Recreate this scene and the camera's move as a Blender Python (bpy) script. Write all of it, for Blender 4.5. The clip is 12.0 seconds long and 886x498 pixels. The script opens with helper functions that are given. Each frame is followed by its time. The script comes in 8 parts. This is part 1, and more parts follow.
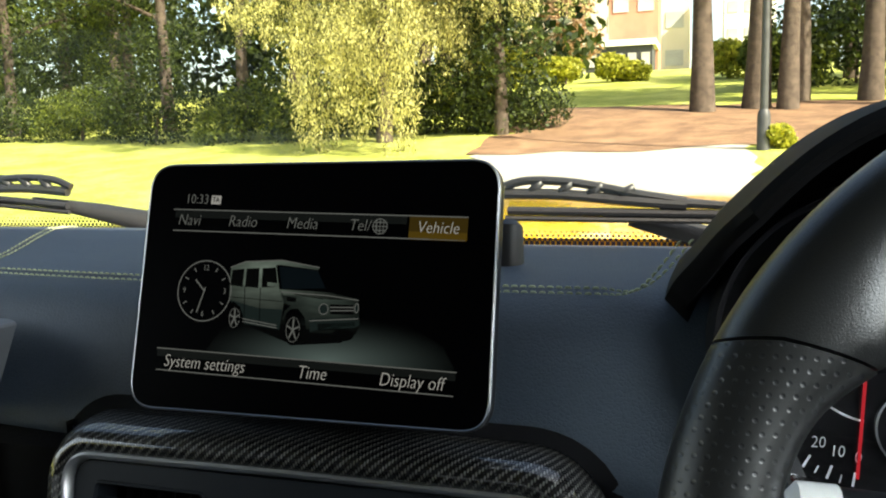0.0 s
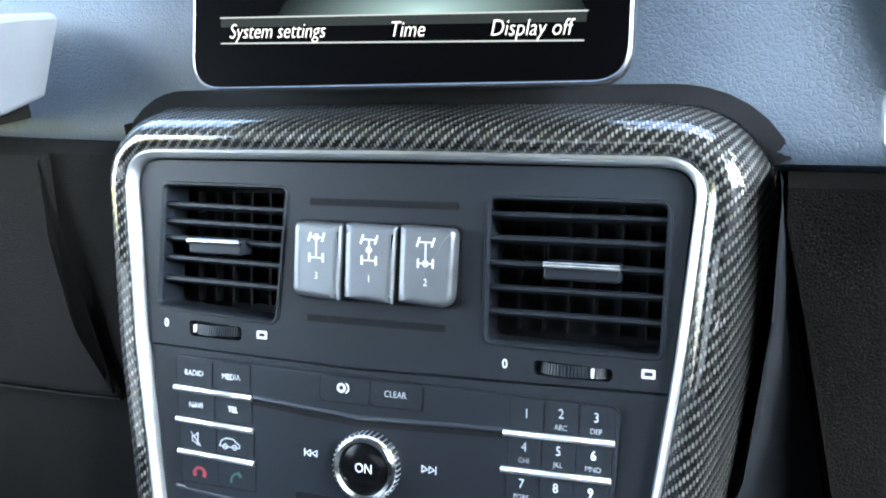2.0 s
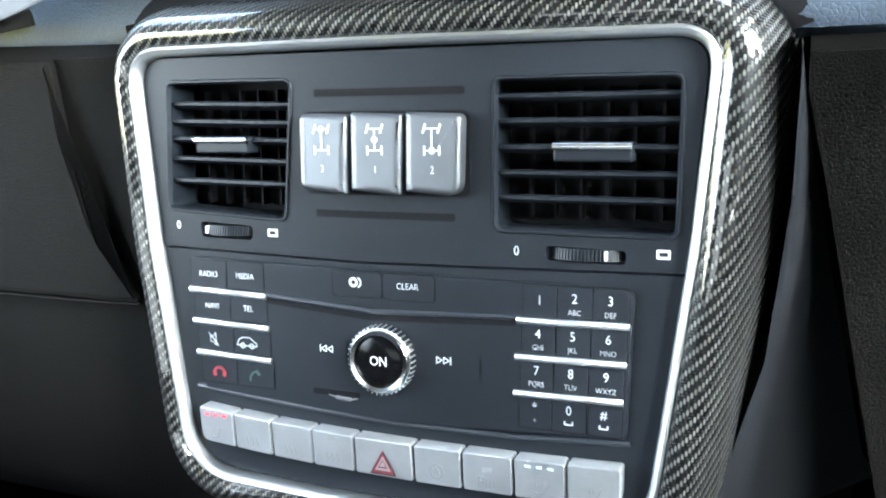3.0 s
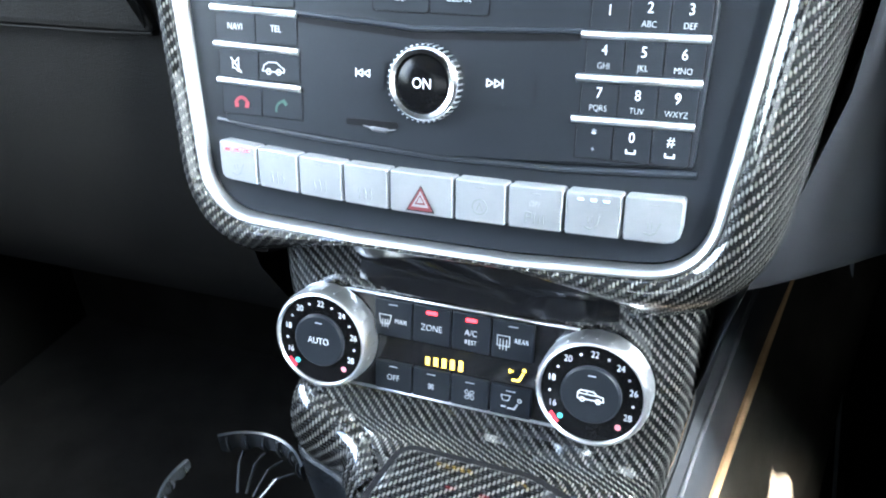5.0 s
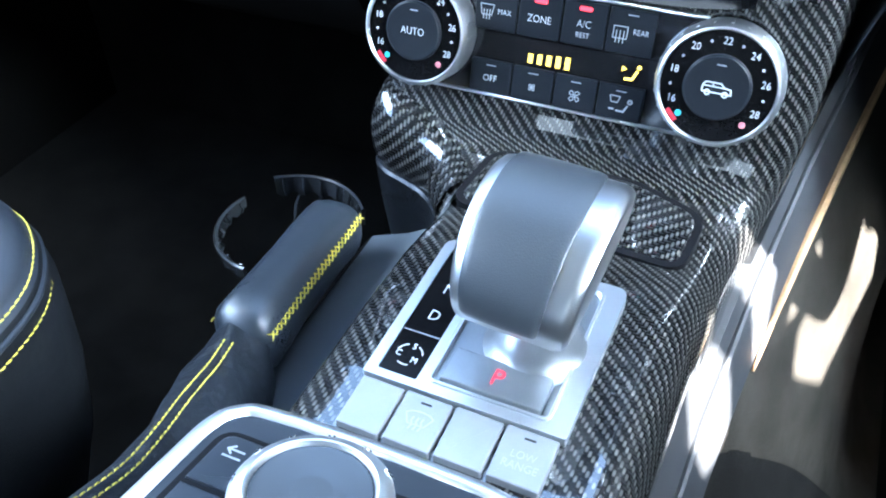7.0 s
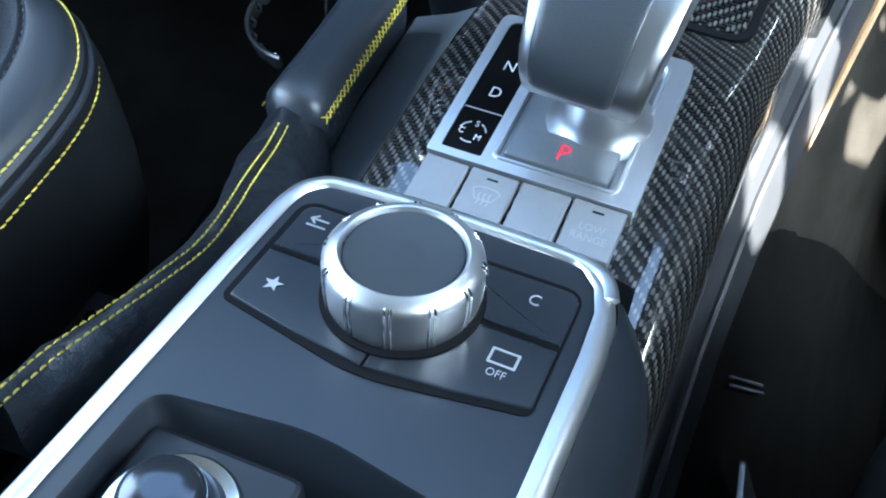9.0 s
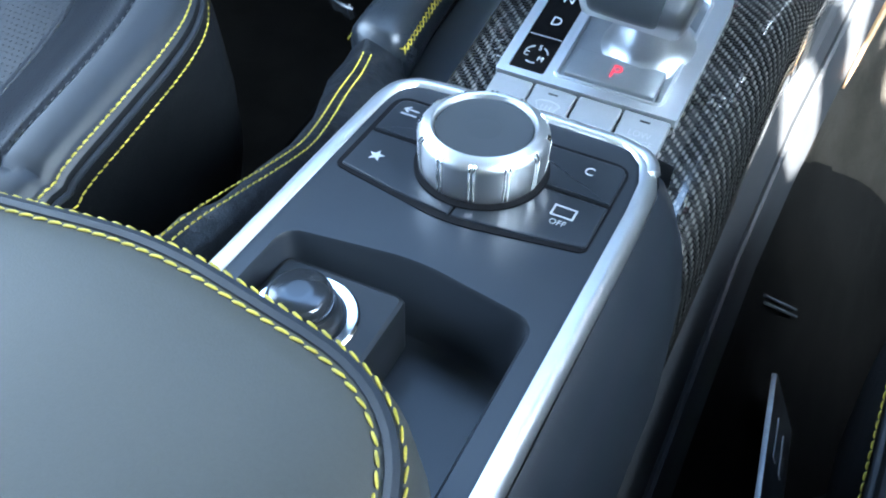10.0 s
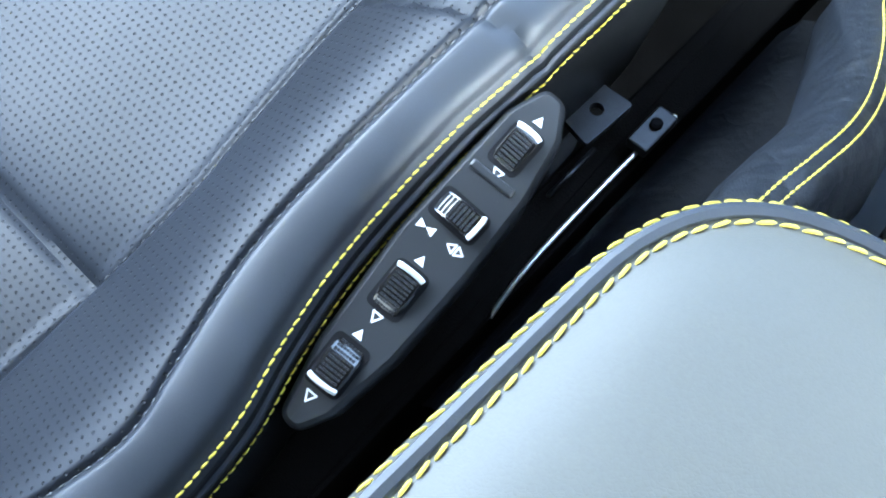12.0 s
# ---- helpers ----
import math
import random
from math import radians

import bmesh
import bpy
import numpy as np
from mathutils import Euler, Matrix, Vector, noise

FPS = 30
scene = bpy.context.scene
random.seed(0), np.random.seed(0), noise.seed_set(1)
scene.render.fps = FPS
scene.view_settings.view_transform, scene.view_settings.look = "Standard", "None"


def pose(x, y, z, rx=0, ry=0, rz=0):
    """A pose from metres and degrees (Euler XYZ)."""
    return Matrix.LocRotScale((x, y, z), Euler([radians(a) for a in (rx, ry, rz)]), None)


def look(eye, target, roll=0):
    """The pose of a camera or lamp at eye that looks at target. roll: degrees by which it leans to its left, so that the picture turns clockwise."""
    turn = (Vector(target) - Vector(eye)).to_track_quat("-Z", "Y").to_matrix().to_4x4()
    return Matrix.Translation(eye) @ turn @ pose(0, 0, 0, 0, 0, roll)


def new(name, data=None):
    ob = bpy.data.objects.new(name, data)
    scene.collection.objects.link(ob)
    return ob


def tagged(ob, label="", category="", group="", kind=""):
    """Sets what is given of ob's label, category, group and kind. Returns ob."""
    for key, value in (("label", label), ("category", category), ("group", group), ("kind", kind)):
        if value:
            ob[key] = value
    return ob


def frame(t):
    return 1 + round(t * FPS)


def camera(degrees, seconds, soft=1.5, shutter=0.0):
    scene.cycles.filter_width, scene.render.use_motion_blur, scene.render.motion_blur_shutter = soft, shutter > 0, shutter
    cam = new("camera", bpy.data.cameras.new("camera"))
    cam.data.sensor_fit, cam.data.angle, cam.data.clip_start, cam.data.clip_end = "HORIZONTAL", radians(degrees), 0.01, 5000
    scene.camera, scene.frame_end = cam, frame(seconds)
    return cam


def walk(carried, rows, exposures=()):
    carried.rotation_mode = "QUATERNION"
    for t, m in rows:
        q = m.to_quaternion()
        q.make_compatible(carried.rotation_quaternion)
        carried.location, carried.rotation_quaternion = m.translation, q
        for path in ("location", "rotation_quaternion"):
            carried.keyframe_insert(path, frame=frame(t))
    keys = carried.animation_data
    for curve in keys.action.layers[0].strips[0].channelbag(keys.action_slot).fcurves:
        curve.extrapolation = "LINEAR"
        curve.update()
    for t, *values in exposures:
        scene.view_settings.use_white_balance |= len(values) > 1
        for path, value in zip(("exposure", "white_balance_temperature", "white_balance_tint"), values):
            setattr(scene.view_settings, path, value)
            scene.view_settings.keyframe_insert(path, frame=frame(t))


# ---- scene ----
from mathutils.bvhtree import BVHTree

cam = camera(55.0, 12.0, soft=2.0)
PATH = [
    (0, (0.024, 0.233, 1.753), (-0.554, 2.129, 1.492), -1.5),
    (0.5, (0.002, 0.237, 1.739), (-0.612, 2.122, 1.477), -1.8),
    (1, (-0.028, 0.256, 1.703), (-0.672, 2.108, 1.311), -2.3),
    (1.5, (-0.044, 0.268, 1.669), (-0.682, 2.09, 1.146), -2.4),
    (2, (-0.03, 0.275, 1.652), (-0.695, 2.055, 1.026), -3.8),
    (2.5, (-0.021, 0.283, 1.639), (-0.759, 1.999, 0.925), -6.1),
    (3, (-0.019, 0.282, 1.63), (-0.763, 1.968, 0.855), -6.8),
    (3.2, (-0.024, 0.279, 1.623), (-0.768, 1.944, 0.803), -6.8),
    (4.8, (-0.046, 0.275, 1.564), (-0.741, 1.857, 0.558), -4.4),
    (5, (-0.051, 0.271, 1.556), (-0.739, 1.833, 0.515), -4.1),
    (5.5, (-0.063, 0.252, 1.532), (-0.763, 1.761, 0.422), -2.8),
    (6, (-0.079, 0.232, 1.504), (-0.751, 1.718, 0.346), -1.7),
    (6.5, (-0.085, 0.232, 1.489), (-0.748, 1.649, 0.243), -2.0),
    (7, (-0.089, 0.233, 1.477), (-0.722, 1.594, 0.154), -1.5),
    (7.2, (-0.09, 0.235, 1.473), (-0.709, 1.562, 0.11), -1.4),
    (8.8, (-0.108, 0.235, 1.459), (-0.63, 1.288, -0.16), -3.3),
    (9, (-0.103, 0.222, 1.469), (-0.639, 1.25, -0.161), -4.3),
    (9.5, (-0.088, 0.189, 1.491), (-0.677, 1.167, -0.151), -6.9),
    (10, (-0.087, 0.172, 1.491), (-0.708, 1.116, -0.16), -8.0),
    (10.5, (-0.123, 0.174, 1.493), (-0.745, 1.038, -0.2), -6.5),
    (11, (-0.177, 0.156, 1.496), (-0.813, 0.917, -0.241), -5.0),
    (11.5, (-0.221, 0.144, 1.488), (-0.796, 0.791, -0.314), -1.8),
    (12, (-0.247, 0.14, 1.48), (-0.781, 0.668, -0.374), -1.9),
]
walk(cam, [(t, look(eye, target, roll)) for t, eye, target, roll in PATH], [(0, 1.7, 7500, 10), (0.5, 1.85, 7500, 10), (1.0, 2.95, 6500, 10), (1.5, 4.4, 6500, 10), (3.0, 5.28, 7300, 10), (6.0, 5.88, 6400, 10), (7.2, 5.05, 5900, 9), (9.0, 4.28, 5950, 6), (9.5, 4.68, 5950, 6), (10.5, 4.78, 5950, 6), (11.0, 5.38, 6150, 6), (11.5, 5.65, 6200, 8), (12, 6.05, 6580, 8)])

# ---- sky, sun, window light and added fill lamps ----
SUN_EL, SUN_AZ = radians(42), radians(118)  # azimuth clockwise from straight ahead (+y)
world = bpy.data.worlds.new("sky")
scene.world = world
world.use_nodes = True
wn = world.node_tree
sky = wn.nodes.new("ShaderNodeTexSky")
sky.sky_type = 'NISHITA'
sky.sun_disc = False
sky.sun_elevation, sky.sun_rotation = SUN_EL, SUN_AZ
sky.dust_density = 3.0
wn.nodes["Background"].inputs["Strength"].default_value = 0.15
wn.links.new(sky.outputs[0], wn.nodes["Background"].inputs["Color"])
to_sun = Vector((math.sin(SUN_AZ) * math.cos(SUN_EL), math.cos(SUN_AZ) * math.cos(SUN_EL), math.sin(SUN_EL)))
sun = new("sun", bpy.data.lights.new("sun", 'SUN'))
sun.data.energy, sun.data.angle, sun.data.color = 5.0, radians(0.5), (1.0, 0.95, 0.86)
sun.matrix_world = look(to_sun * 20, (0, 0, 0))


def area_lamp(name, at, aim, w, h, watts, tint=(0.72, 0.87, 1.0), spread=180):
    lamp = new(name, bpy.data.lights.new(name, 'AREA'))
    lamp.data.shape, lamp.data.size, lamp.data.size_y = 'RECTANGLE', w, h
    lamp.data.energy, lamp.data.color = watts, tint
    lamp.data.spread = radians(spread)
    lamp.matrix_world = look(at, aim)
    return lamp


# The side lamps stand in for daylight through the door windows.
area_lamp("window_light_passenger", (-0.93, 0.24, 1.78), (0.0, 0.20, 1.45), 0.8, 0.36, 0.66)
area_lamp("window_light_driver", (0.53, 0.40, 1.83), (-0.1, 0.66, 1.6), 0.50, 0.30, 0.72, spread=75)
# Added fill lamp with a narrow spread, to brighten the driver's footwell.
area_lamp("fill_light_footwell", (0.55, 0.58, 1.80), (-0.03, 0.80, 1.20), 0.14, 0.16, 0.18, spread=50)
# Added fill lamp before the closed rear wall, which has no window.
area_lamp("fill_light_rear", (-0.2, -1.5, 1.75), (-0.2, 0.2, 1.45), 1.1, 0.4, 0.22)


# ---- materials ----
def nodes_of(m):
    m.use_nodes = True
    t = m.node_tree
    return t, t.nodes["Principled BSDF"]


def math_node(t, op, a, b=None, c=None):
    n = t.nodes.new("ShaderNodeMath")
    n.operation = op
    for i, v in enumerate((a, b, c)):
        if v is None:
            continue
        if isinstance(v, (int, float)):
            n.inputs[i].default_value = v
        else:
            t.links.new(v, n.inputs[i])
    return n.outputs[0]


def noise_node(t, vec, scale, detail=3.0, rough=0.55):
    n = t.nodes.new("ShaderNodeTexNoise")
    n.inputs["Scale"].default_value, n.inputs["Detail"].default_value, n.inputs["Roughness"].default_value = scale, detail, rough
    t.links.new(vec, n.inputs["Vector"])
    return n.outputs["Fac"]


def ramp(t, fac, lo, hi, p0=0.35, p1=0.65):
    n = t.nodes.new("ShaderNodeValToRGB")
    n.color_ramp.elements[0].position, n.color_ramp.elements[1].position = p0, p1
    n.color_ramp.elements[0].color, n.color_ramp.elements[1].color = (*lo, 1), (*hi, 1)
    t.links.new(fac, n.inputs[0])
    return n.outputs[0]


def bump_node(t, height, strength, distance):
    n = t.nodes.new("ShaderNodeBump")
    n.inputs["Strength"].default_value, n.inputs["Distance"].default_value = strength, distance
    t.links.new(height, n.inputs["Height"])
    return n.outputs[0]


def surface(name, colour, rough, metal=0.0, vary=0.25, coarse=12.0, fine=900.0, bump=0.0, depth=0.0004, coat=0.0, grain="noise", spec=0.5, rvary=0.08, crease=0.0):
    """A plain surface with stains at a large scale, grain at a small one, and fine relief."""
    m = bpy.data.materials.new(name)
    t, b = nodes_of(m)
    co = t.nodes.new("ShaderNodeTexCoord").outputs["Object"]
    big = noise_node(t, co, coarse, 4)
    small = noise_node(t, co, fine, 2)
    mixed = math_node(t, 'ADD', math_node(t, 'MULTIPLY', big, 0.7), math_node(t, 'MULTIPLY', small, 0.3))
    lo = tuple(c * (1 - vary) for c in colour)
    hi = tuple(min(1, c * (1 + vary)) for c in colour)
    t.links.new(ramp(t, mixed, lo, hi), b.inputs["Base Color"])
    t.links.new(math_node(t, 'ADD', math_node(t, 'MULTIPLY', mixed, 2 * rvary), max(0.02, rough - rvary)), b.inputs["Roughness"])
    b.inputs["Metallic"].default_value = metal
    b.inputs["Specular IOR Level"].default_value = spec
    if coat:
        b.inputs["Coat Weight"].default_value, b.inputs["Coat Roughness"].default_value = coat, 0.05
    if bump:
        if grain == "leather":
            v = t.nodes.new("ShaderNodeTexVoronoi")
            v.feature = 'DISTANCE_TO_EDGE'
            v.inputs["Scale"].default_value = fine
            warp = t.nodes.new("ShaderNodeVectorMath")
            warp.operation = 'ADD'
            nz = t.nodes.new("ShaderNodeTexNoise")
            nz.inputs["Scale"].default_value = fine * 0.4
            t.links.new(co, nz.inputs["Vector"])
            sc = t.nodes.new("ShaderNodeVectorMath")
            sc.operation = 'SCALE'
            sc.inputs["Scale"].default_value = 1.2 / fine
            t.links.new(nz.outputs["Color"], sc.inputs[0])
            t.links.new(co, warp.inputs[0])
            t.links.new(sc.outputs[0], warp.inputs[1])
            t.links.new(warp.outputs[0], v.inputs["Vector"])
            height = math_node(t, 'MINIMUM', v.outputs["Distance"], 0.18)
            height = math_node(t, 'MULTIPLY', height, 5.0)
        else:
            height = small
        fine_relief = t.nodes.new("ShaderNodeBump")
        fine_relief.inputs["Strength"].default_value, fine_relief.inputs["Distance"].default_value = bump, depth
        t.links.new(height, fine_relief.inputs["Height"])
        if crease:
            fold = noise_node(t, co, 34.0, 3, 0.5)
            fold = math_node(t, 'ABSOLUTE', math_node(t, 'SUBTRACT', fold, 0.5))
            t.links.new(bump_node(t, fold, crease, 0.006), fine_relief.inputs["Normal"])
        t.links.new(fine_relief.outputs[0], b.inputs["Normal"])
    return m


def glow(name, colour, strength):
    m = bpy.data.materials.new(name)
    t, b = nodes_of(m)
    b.inputs["Base Color"].default_value = (0.0008, 0.0008, 0.0008, 1)
    b.inputs["Specular IOR Level"].default_value, b.inputs["Roughness"].default_value = 0.02, 0.4
    b.inputs["Emission Color"].default_value = (*colour, 1)
    b.inputs["Emission Strength"].default_value = 0.66 * strength
    return m


def perforated(name, colour, pitch, hole, rough=0.42, relief=0.9, spec=0.5):
    """Leather with a staggered grid of small punched holes, in the object's x and y."""
    m = surface(name, colour, rough, fine=1100, bump=0.0, vary=0.2, spec=spec)
    t, b = m.node_tree, m.node_tree.nodes["Principled BSDF"]
    co = t.nodes.new("ShaderNodeTexCoord").outputs["Object"]
    s = t.nodes.new("ShaderNodeSeparateXYZ")
    t.links.new(co, s.inputs[0])
    gx = math_node(t, 'DIVIDE', s.outputs[0], pitch)
    gy = math_node(t, 'DIVIDE', s.outputs[1], pitch)
    row = math_node(t, 'FLOOR', gy)
    gx = math_node(t, 'ADD', gx, math_node(t, 'MULTIPLY', row, 0.5))
    fx = math_node(t, 'SUBTRACT', math_node(t, 'FRACT', gx), 0.5)
    fy = math_node(t, 'SUBTRACT', math_node(t, 'FRACT', gy), 0.5)
    r = math_node(t, 'SQRT', math_node(t, 'ADD', math_node(t, 'MULTIPLY', fx, fx), math_node(t, 'MULTIPLY', fy, fy)))
    rim = t.nodes.new("ShaderNodeMapRange")
    rim.inputs["From Min"].default_value, rim.inputs["From Max"].default_value = hole * 0.55, hole * 1.3
    t.links.new(r, rim.inputs["Value"])
    old = b.inputs["Base Color"].links[0].from_socket
    mix = t.nodes.new("ShaderNodeMix")
    mix.data_type = 'RGBA'
    t.links.new(rim.outputs[0], mix.inputs[0])
    mix.inputs[6].default_value = (0.006, 0.007, 0.009, 1)
    t.links.new(old, mix.inputs[7])
    t.links.new(mix.outputs[2], b.inputs["Base Color"])
    t.links.new(bump_node(t, rim.outputs[0], relief, 0.0006), b.inputs["Normal"])
    return m


def carbon_fibre(name, tow, laid=False):
    """Two-by-two twill under clear lacquer, laid on each face along the axes it faces."""
    m = bpy.data.materials.new(name)
    t, b = nodes_of(m)
    tc = t.nodes.new("ShaderNodeTexCoord")
    s, n = t.nodes.new("ShaderNodeSeparateXYZ"), t.nodes.new("ShaderNodeSeparateXYZ")
    t.links.new(tc.outputs["Object"], s.inputs[0])
    t.links.new(tc.outputs["Normal"], n.inputs[0])
    ax, ay, az = (math_node(t, 'ABSOLUTE', n.outputs[i]) for i in range(3))
    side = math_node(t, 'MULTIPLY', math_node(t, 'GREATER_THAN', ax, az), math_node(t, 'GREATER_THAN', ax, ay))
    front = math_node(t, 'MULTIPLY', math_node(t, 'GREATER_THAN', ay, az), math_node(t, 'SUBTRACT', 1.0, side))

    def pick(a, b2, k):
        return math_node(t, 'ADD', math_node(t, 'MULTIPLY', a, math_node(t, 'SUBTRACT', 1.0, k)), math_node(t, 'MULTIPLY', b2, k))

    u = pick(s.outputs[0], s.outputs[1], side)
    v = pick(pick(s.outputs[1], s.outputs[2], front), s.outputs[2], side)
    if laid:
        cloth = t.nodes.new("ShaderNodeSeparateXYZ")
        t.links.new(tc.outputs["UV"], cloth.inputs[0])
        u, v = cloth.outputs[0], cloth.outputs[1]
    gu, gv = math_node(t, 'DIVIDE', math_node(t, 'ADD', u, 10.0), tow), math_node(t, 'DIVIDE', math_node(t, 'ADD', v, 10.0), tow)
    iu, iv = math_node(t, 'FLOOR', gu), math_node(t, 'FLOOR', gv)
    k = math_node(t, 'MODULO', math_node(t, 'ADD', iu, math_node(t, 'MULTIPLY', iv, 3.0)), 4.0)
    warp = math_node(t, 'LESS_THAN', k, 1.5)
    fu, fv = math_node(t, 'SUBTRACT', gu, iu), math_node(t, 'SUBTRACT', gv, iv)
    across = pick(fv, fu, warp)
    arch = math_node(t, 'MULTIPLY', math_node(t, 'MULTIPLY', across, math_node(t, 'SUBTRACT', 1.0, across)), 4.0)
    # each float runs over two crossings and dips at its ends
    run_warp = math_node(t, 'MULTIPLY', math_node(t, 'ADD', math_node(t, 'SUBTRACT', 1.0, k), fv), 0.5)
    run_weft = math_node(t, 'MULTIPLY', math_node(t, 'ADD', math_node(t, 'SUBTRACT', k, 2.0), fu), 0.5)
    run = pick(run_weft, run_warp, warp)
    dip = math_node(t, 'MULTIPLY', math_node(t, 'MULTIPLY', run, math_node(t, 'SUBTRACT', 1.0, run)), 4.0)
    plump = math_node(t, 'MULTIPLY', arch, math_node(t, 'POWER', math_node(t, 'MAXIMUM', dip, 0.0), 0.6))
    # Thread glint is put into the base colour: bright warp crests, dark weft.
    warp_tone = ramp(t, plump, (0.006, 0.006, 0.006), (0.125, 0.122, 0.114), 0.22, 0.95)
    weft_tone = ramp(t, plump, (0.002, 0.002, 0.0025), (0.012, 0.012, 0.013), 0.1, 1.0)
    mix = t.nodes.new("ShaderNodeMix")
    mix.data_type = 'RGBA'
    t.links.new(warp, mix.inputs[0])
    t.links.new(weft_tone, mix.inputs[6])
    t.links.new(warp_tone, mix.inputs[7])
    fibre = noise_node(t, tc.outputs["Object"], 260.0, 2)
    dust = t.nodes.new("ShaderNodeMix")
    dust.data_type, dust.blend_type = 'RGBA', 'MULTIPLY'
    dust.inputs[0].default_value = 1.0
    t.links.new(mix.outputs[2], dust.inputs[6])
    t.links.new(ramp(t, fibre, (0.55, 0.55, 0.55), (1.2, 1.2, 1.2), 0.3, 0.7), dust.inputs[7])
    t.links.new(dust.outputs[2], b.inputs["Base Color"])
    b.inputs["Metallic"].default_value = 0.35
    b.inputs["Specular IOR Level"].default_value = 0.2
    b.inputs["Roughness"].default_value = 0.42
    b.inputs["Coat Weight"].default_value = 1.0
    b.inputs["Coat IOR"].default_value = 1.65
    smear = noise_node(t, tc.outputs["Object"], 38.0, 4, 0.65)
    t.links.new(math_node(t, 'MAXIMUM', math_node(t, 'MULTIPLY', math_node(t, 'SUBTRACT', smear, 0.46), 0.45), 0.02), b.inputs["Coat Roughness"])
    t.links.new(bump_node(t, plump, 0.4, 0.0002), b.inputs["Normal"])
    return m


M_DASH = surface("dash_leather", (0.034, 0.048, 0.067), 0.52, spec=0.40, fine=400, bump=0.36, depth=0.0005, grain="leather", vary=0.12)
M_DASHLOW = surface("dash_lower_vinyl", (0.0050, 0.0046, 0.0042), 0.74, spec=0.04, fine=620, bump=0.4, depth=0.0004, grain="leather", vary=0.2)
M_LEATHER = surface("black_leather", (0.0155, 0.019, 0.025), 0.47, crease=0.04, spec=0.34, fine=1300, bump=0.14, depth=0.0002, grain="leather", vary=0.10)
M_ARM = surface("armrest_leather", (0.0532, 0.0538, 0.0480), 0.56, spec=0.28, fine=1200, bump=0.12, depth=0.0002, grain="leather", vary=0.08, coarse=9)
M_BOOT = surface("gaiter_leather", (0.0088, 0.0110, 0.0146), 0.42, crease=0.9, fine=800, bump=0.3, depth=0.0003, grain="leather", spec=0.30)
# Darker copy of the gaiter leather, with the side cover's shade in its colour.
M_COVER = surface("shaded_gaiter_leather", (0.0034, 0.0042, 0.0056), 0.6, crease=0.7, fine=800, bump=0.3, depth=0.0003, grain="leather", spec=0.07)
# Seat leather at a darker tone: the side's shade is put into the colour.
M_SEATSIDE = surface("shaded_seat_side", (0.0064, 0.0072, 0.0085), 0.52, crease=0.15, fine=1000, bump=0.3, depth=0.0003, grain="leather", spec=0.18)
M_PERF = perforated("perforated_leather", (0.0078, 0.0098, 0.0138), 0.0034, 0.135, 0.46, 0.8, 0.20)
M_WHEELPERF = perforated("perforated_rim_leather", (0.0078, 0.0082, 0.0084), 0.0040, 0.17, 0.36, 0.26, 0.40)
M_WHEEL = surface("rim_leather", (0.0085, 0.0088, 0.0092), 0.30, fine=900, bump=0.18, depth=0.0002, grain="leather", spec=0.42)
M_PLASTIC = surface("black_soft_plastic", (0.009, 0.0103, 0.0125), 0.42, spec=0.4, fine=2400, bump=0.12, depth=0.0002, vary=0.15)
M_PANEL = surface("charcoal_panel_plastic", (0.0135, 0.0168, 0.0222), 0.37, spec=0.45, fine=2600, bump=0.12, depth=0.0002, vary=0.15)
# Base raised from charcoal to grey for the daylight the handbrake side reflects.
M_SIDE = surface("lightened_side_plastic", (0.092, 0.106, 0.119), 0.44, spec=0.32, fine=2600, bump=0.08, depth=0.0002, vary=0.12)
M_POCKET = surface("smooth_black_moulding", (0.010, 0.0115, 0.0135), 0.28, spec=0.5, fine=2600, bump=0.06, depth=0.0002, vary=0.12)
M_GRIP = surface("polished_grip_leather", (0.020, 0.025, 0.032), 0.29, spec=0.55, fine=950, bump=0.2, depth=0.0002, grain="leather", vary=0.15)
M_WELL = surface("brushed_lever_well", (0.40, 0.42, 0.44), 0.33, metal=0.95, fine=1500, vary=0.08, coarse=50)
M_STRIP = surface("range_strip_black", (0.003, 0.003, 0.0035), 0.18, vary=0.2, spec=0.12)
# Steel at a low tone that varies at random.
M_DARKSTEEL = surface("dark_steel", (0.036, 0.039, 0.044), 0.40, metal=0.7, vary=0.3, coarse=80)
M_FACE = surface("dark_face_plastic", (0.0078, 0.0098, 0.0130), 0.44, spec=0.16, fine=2600, bump=0.12, depth=0.0002, vary=0.15)
M_GLOSSBLACK = surface("gloss_black_plastic", (0.008, 0.008, 0.009), 0.10, fine=500, vary=0.2, rvary=0.05)
M_DARK = surface("dark_recess", (0.004, 0.004, 0.005), 0.7, vary=0.2, spec=0.1)
M_CUP = surface("smoky_grey_plastic", (0.030, 0.033, 0.037), 0.22, fine=700, vary=0.2)
M_KNOBTOP = surface("dark_satin_knob_top", (0.034, 0.039, 0.046), 0.28, fine=2600, vary=0.03, rvary=0.02)
M_TUNNEL = surface("navy_tunnel_side", (0.030, 0.031, 0.034), 0.46, spec=0.20, fine=2400, bump=0.1, depth=0.0002, vary=0.12)
M_FLANK = surface("satin_charcoal_flank", (0.0112, 0.0122, 0.0145), 0.44, spec=0.26, fine=2400, bump=0.1, depth=0.0002, vary=0.12)
M_KNOB = surface("dark_polished_knob", (0.045, 0.05, 0.058), 0.17, metal=0.6, vary=0.05, rvary=0.03)
M_GREYTRIM = surface("grey_handle_plastic", (0.064, 0.068, 0.076), 0.5, fine=900, bump=0.2, vary=0.1)
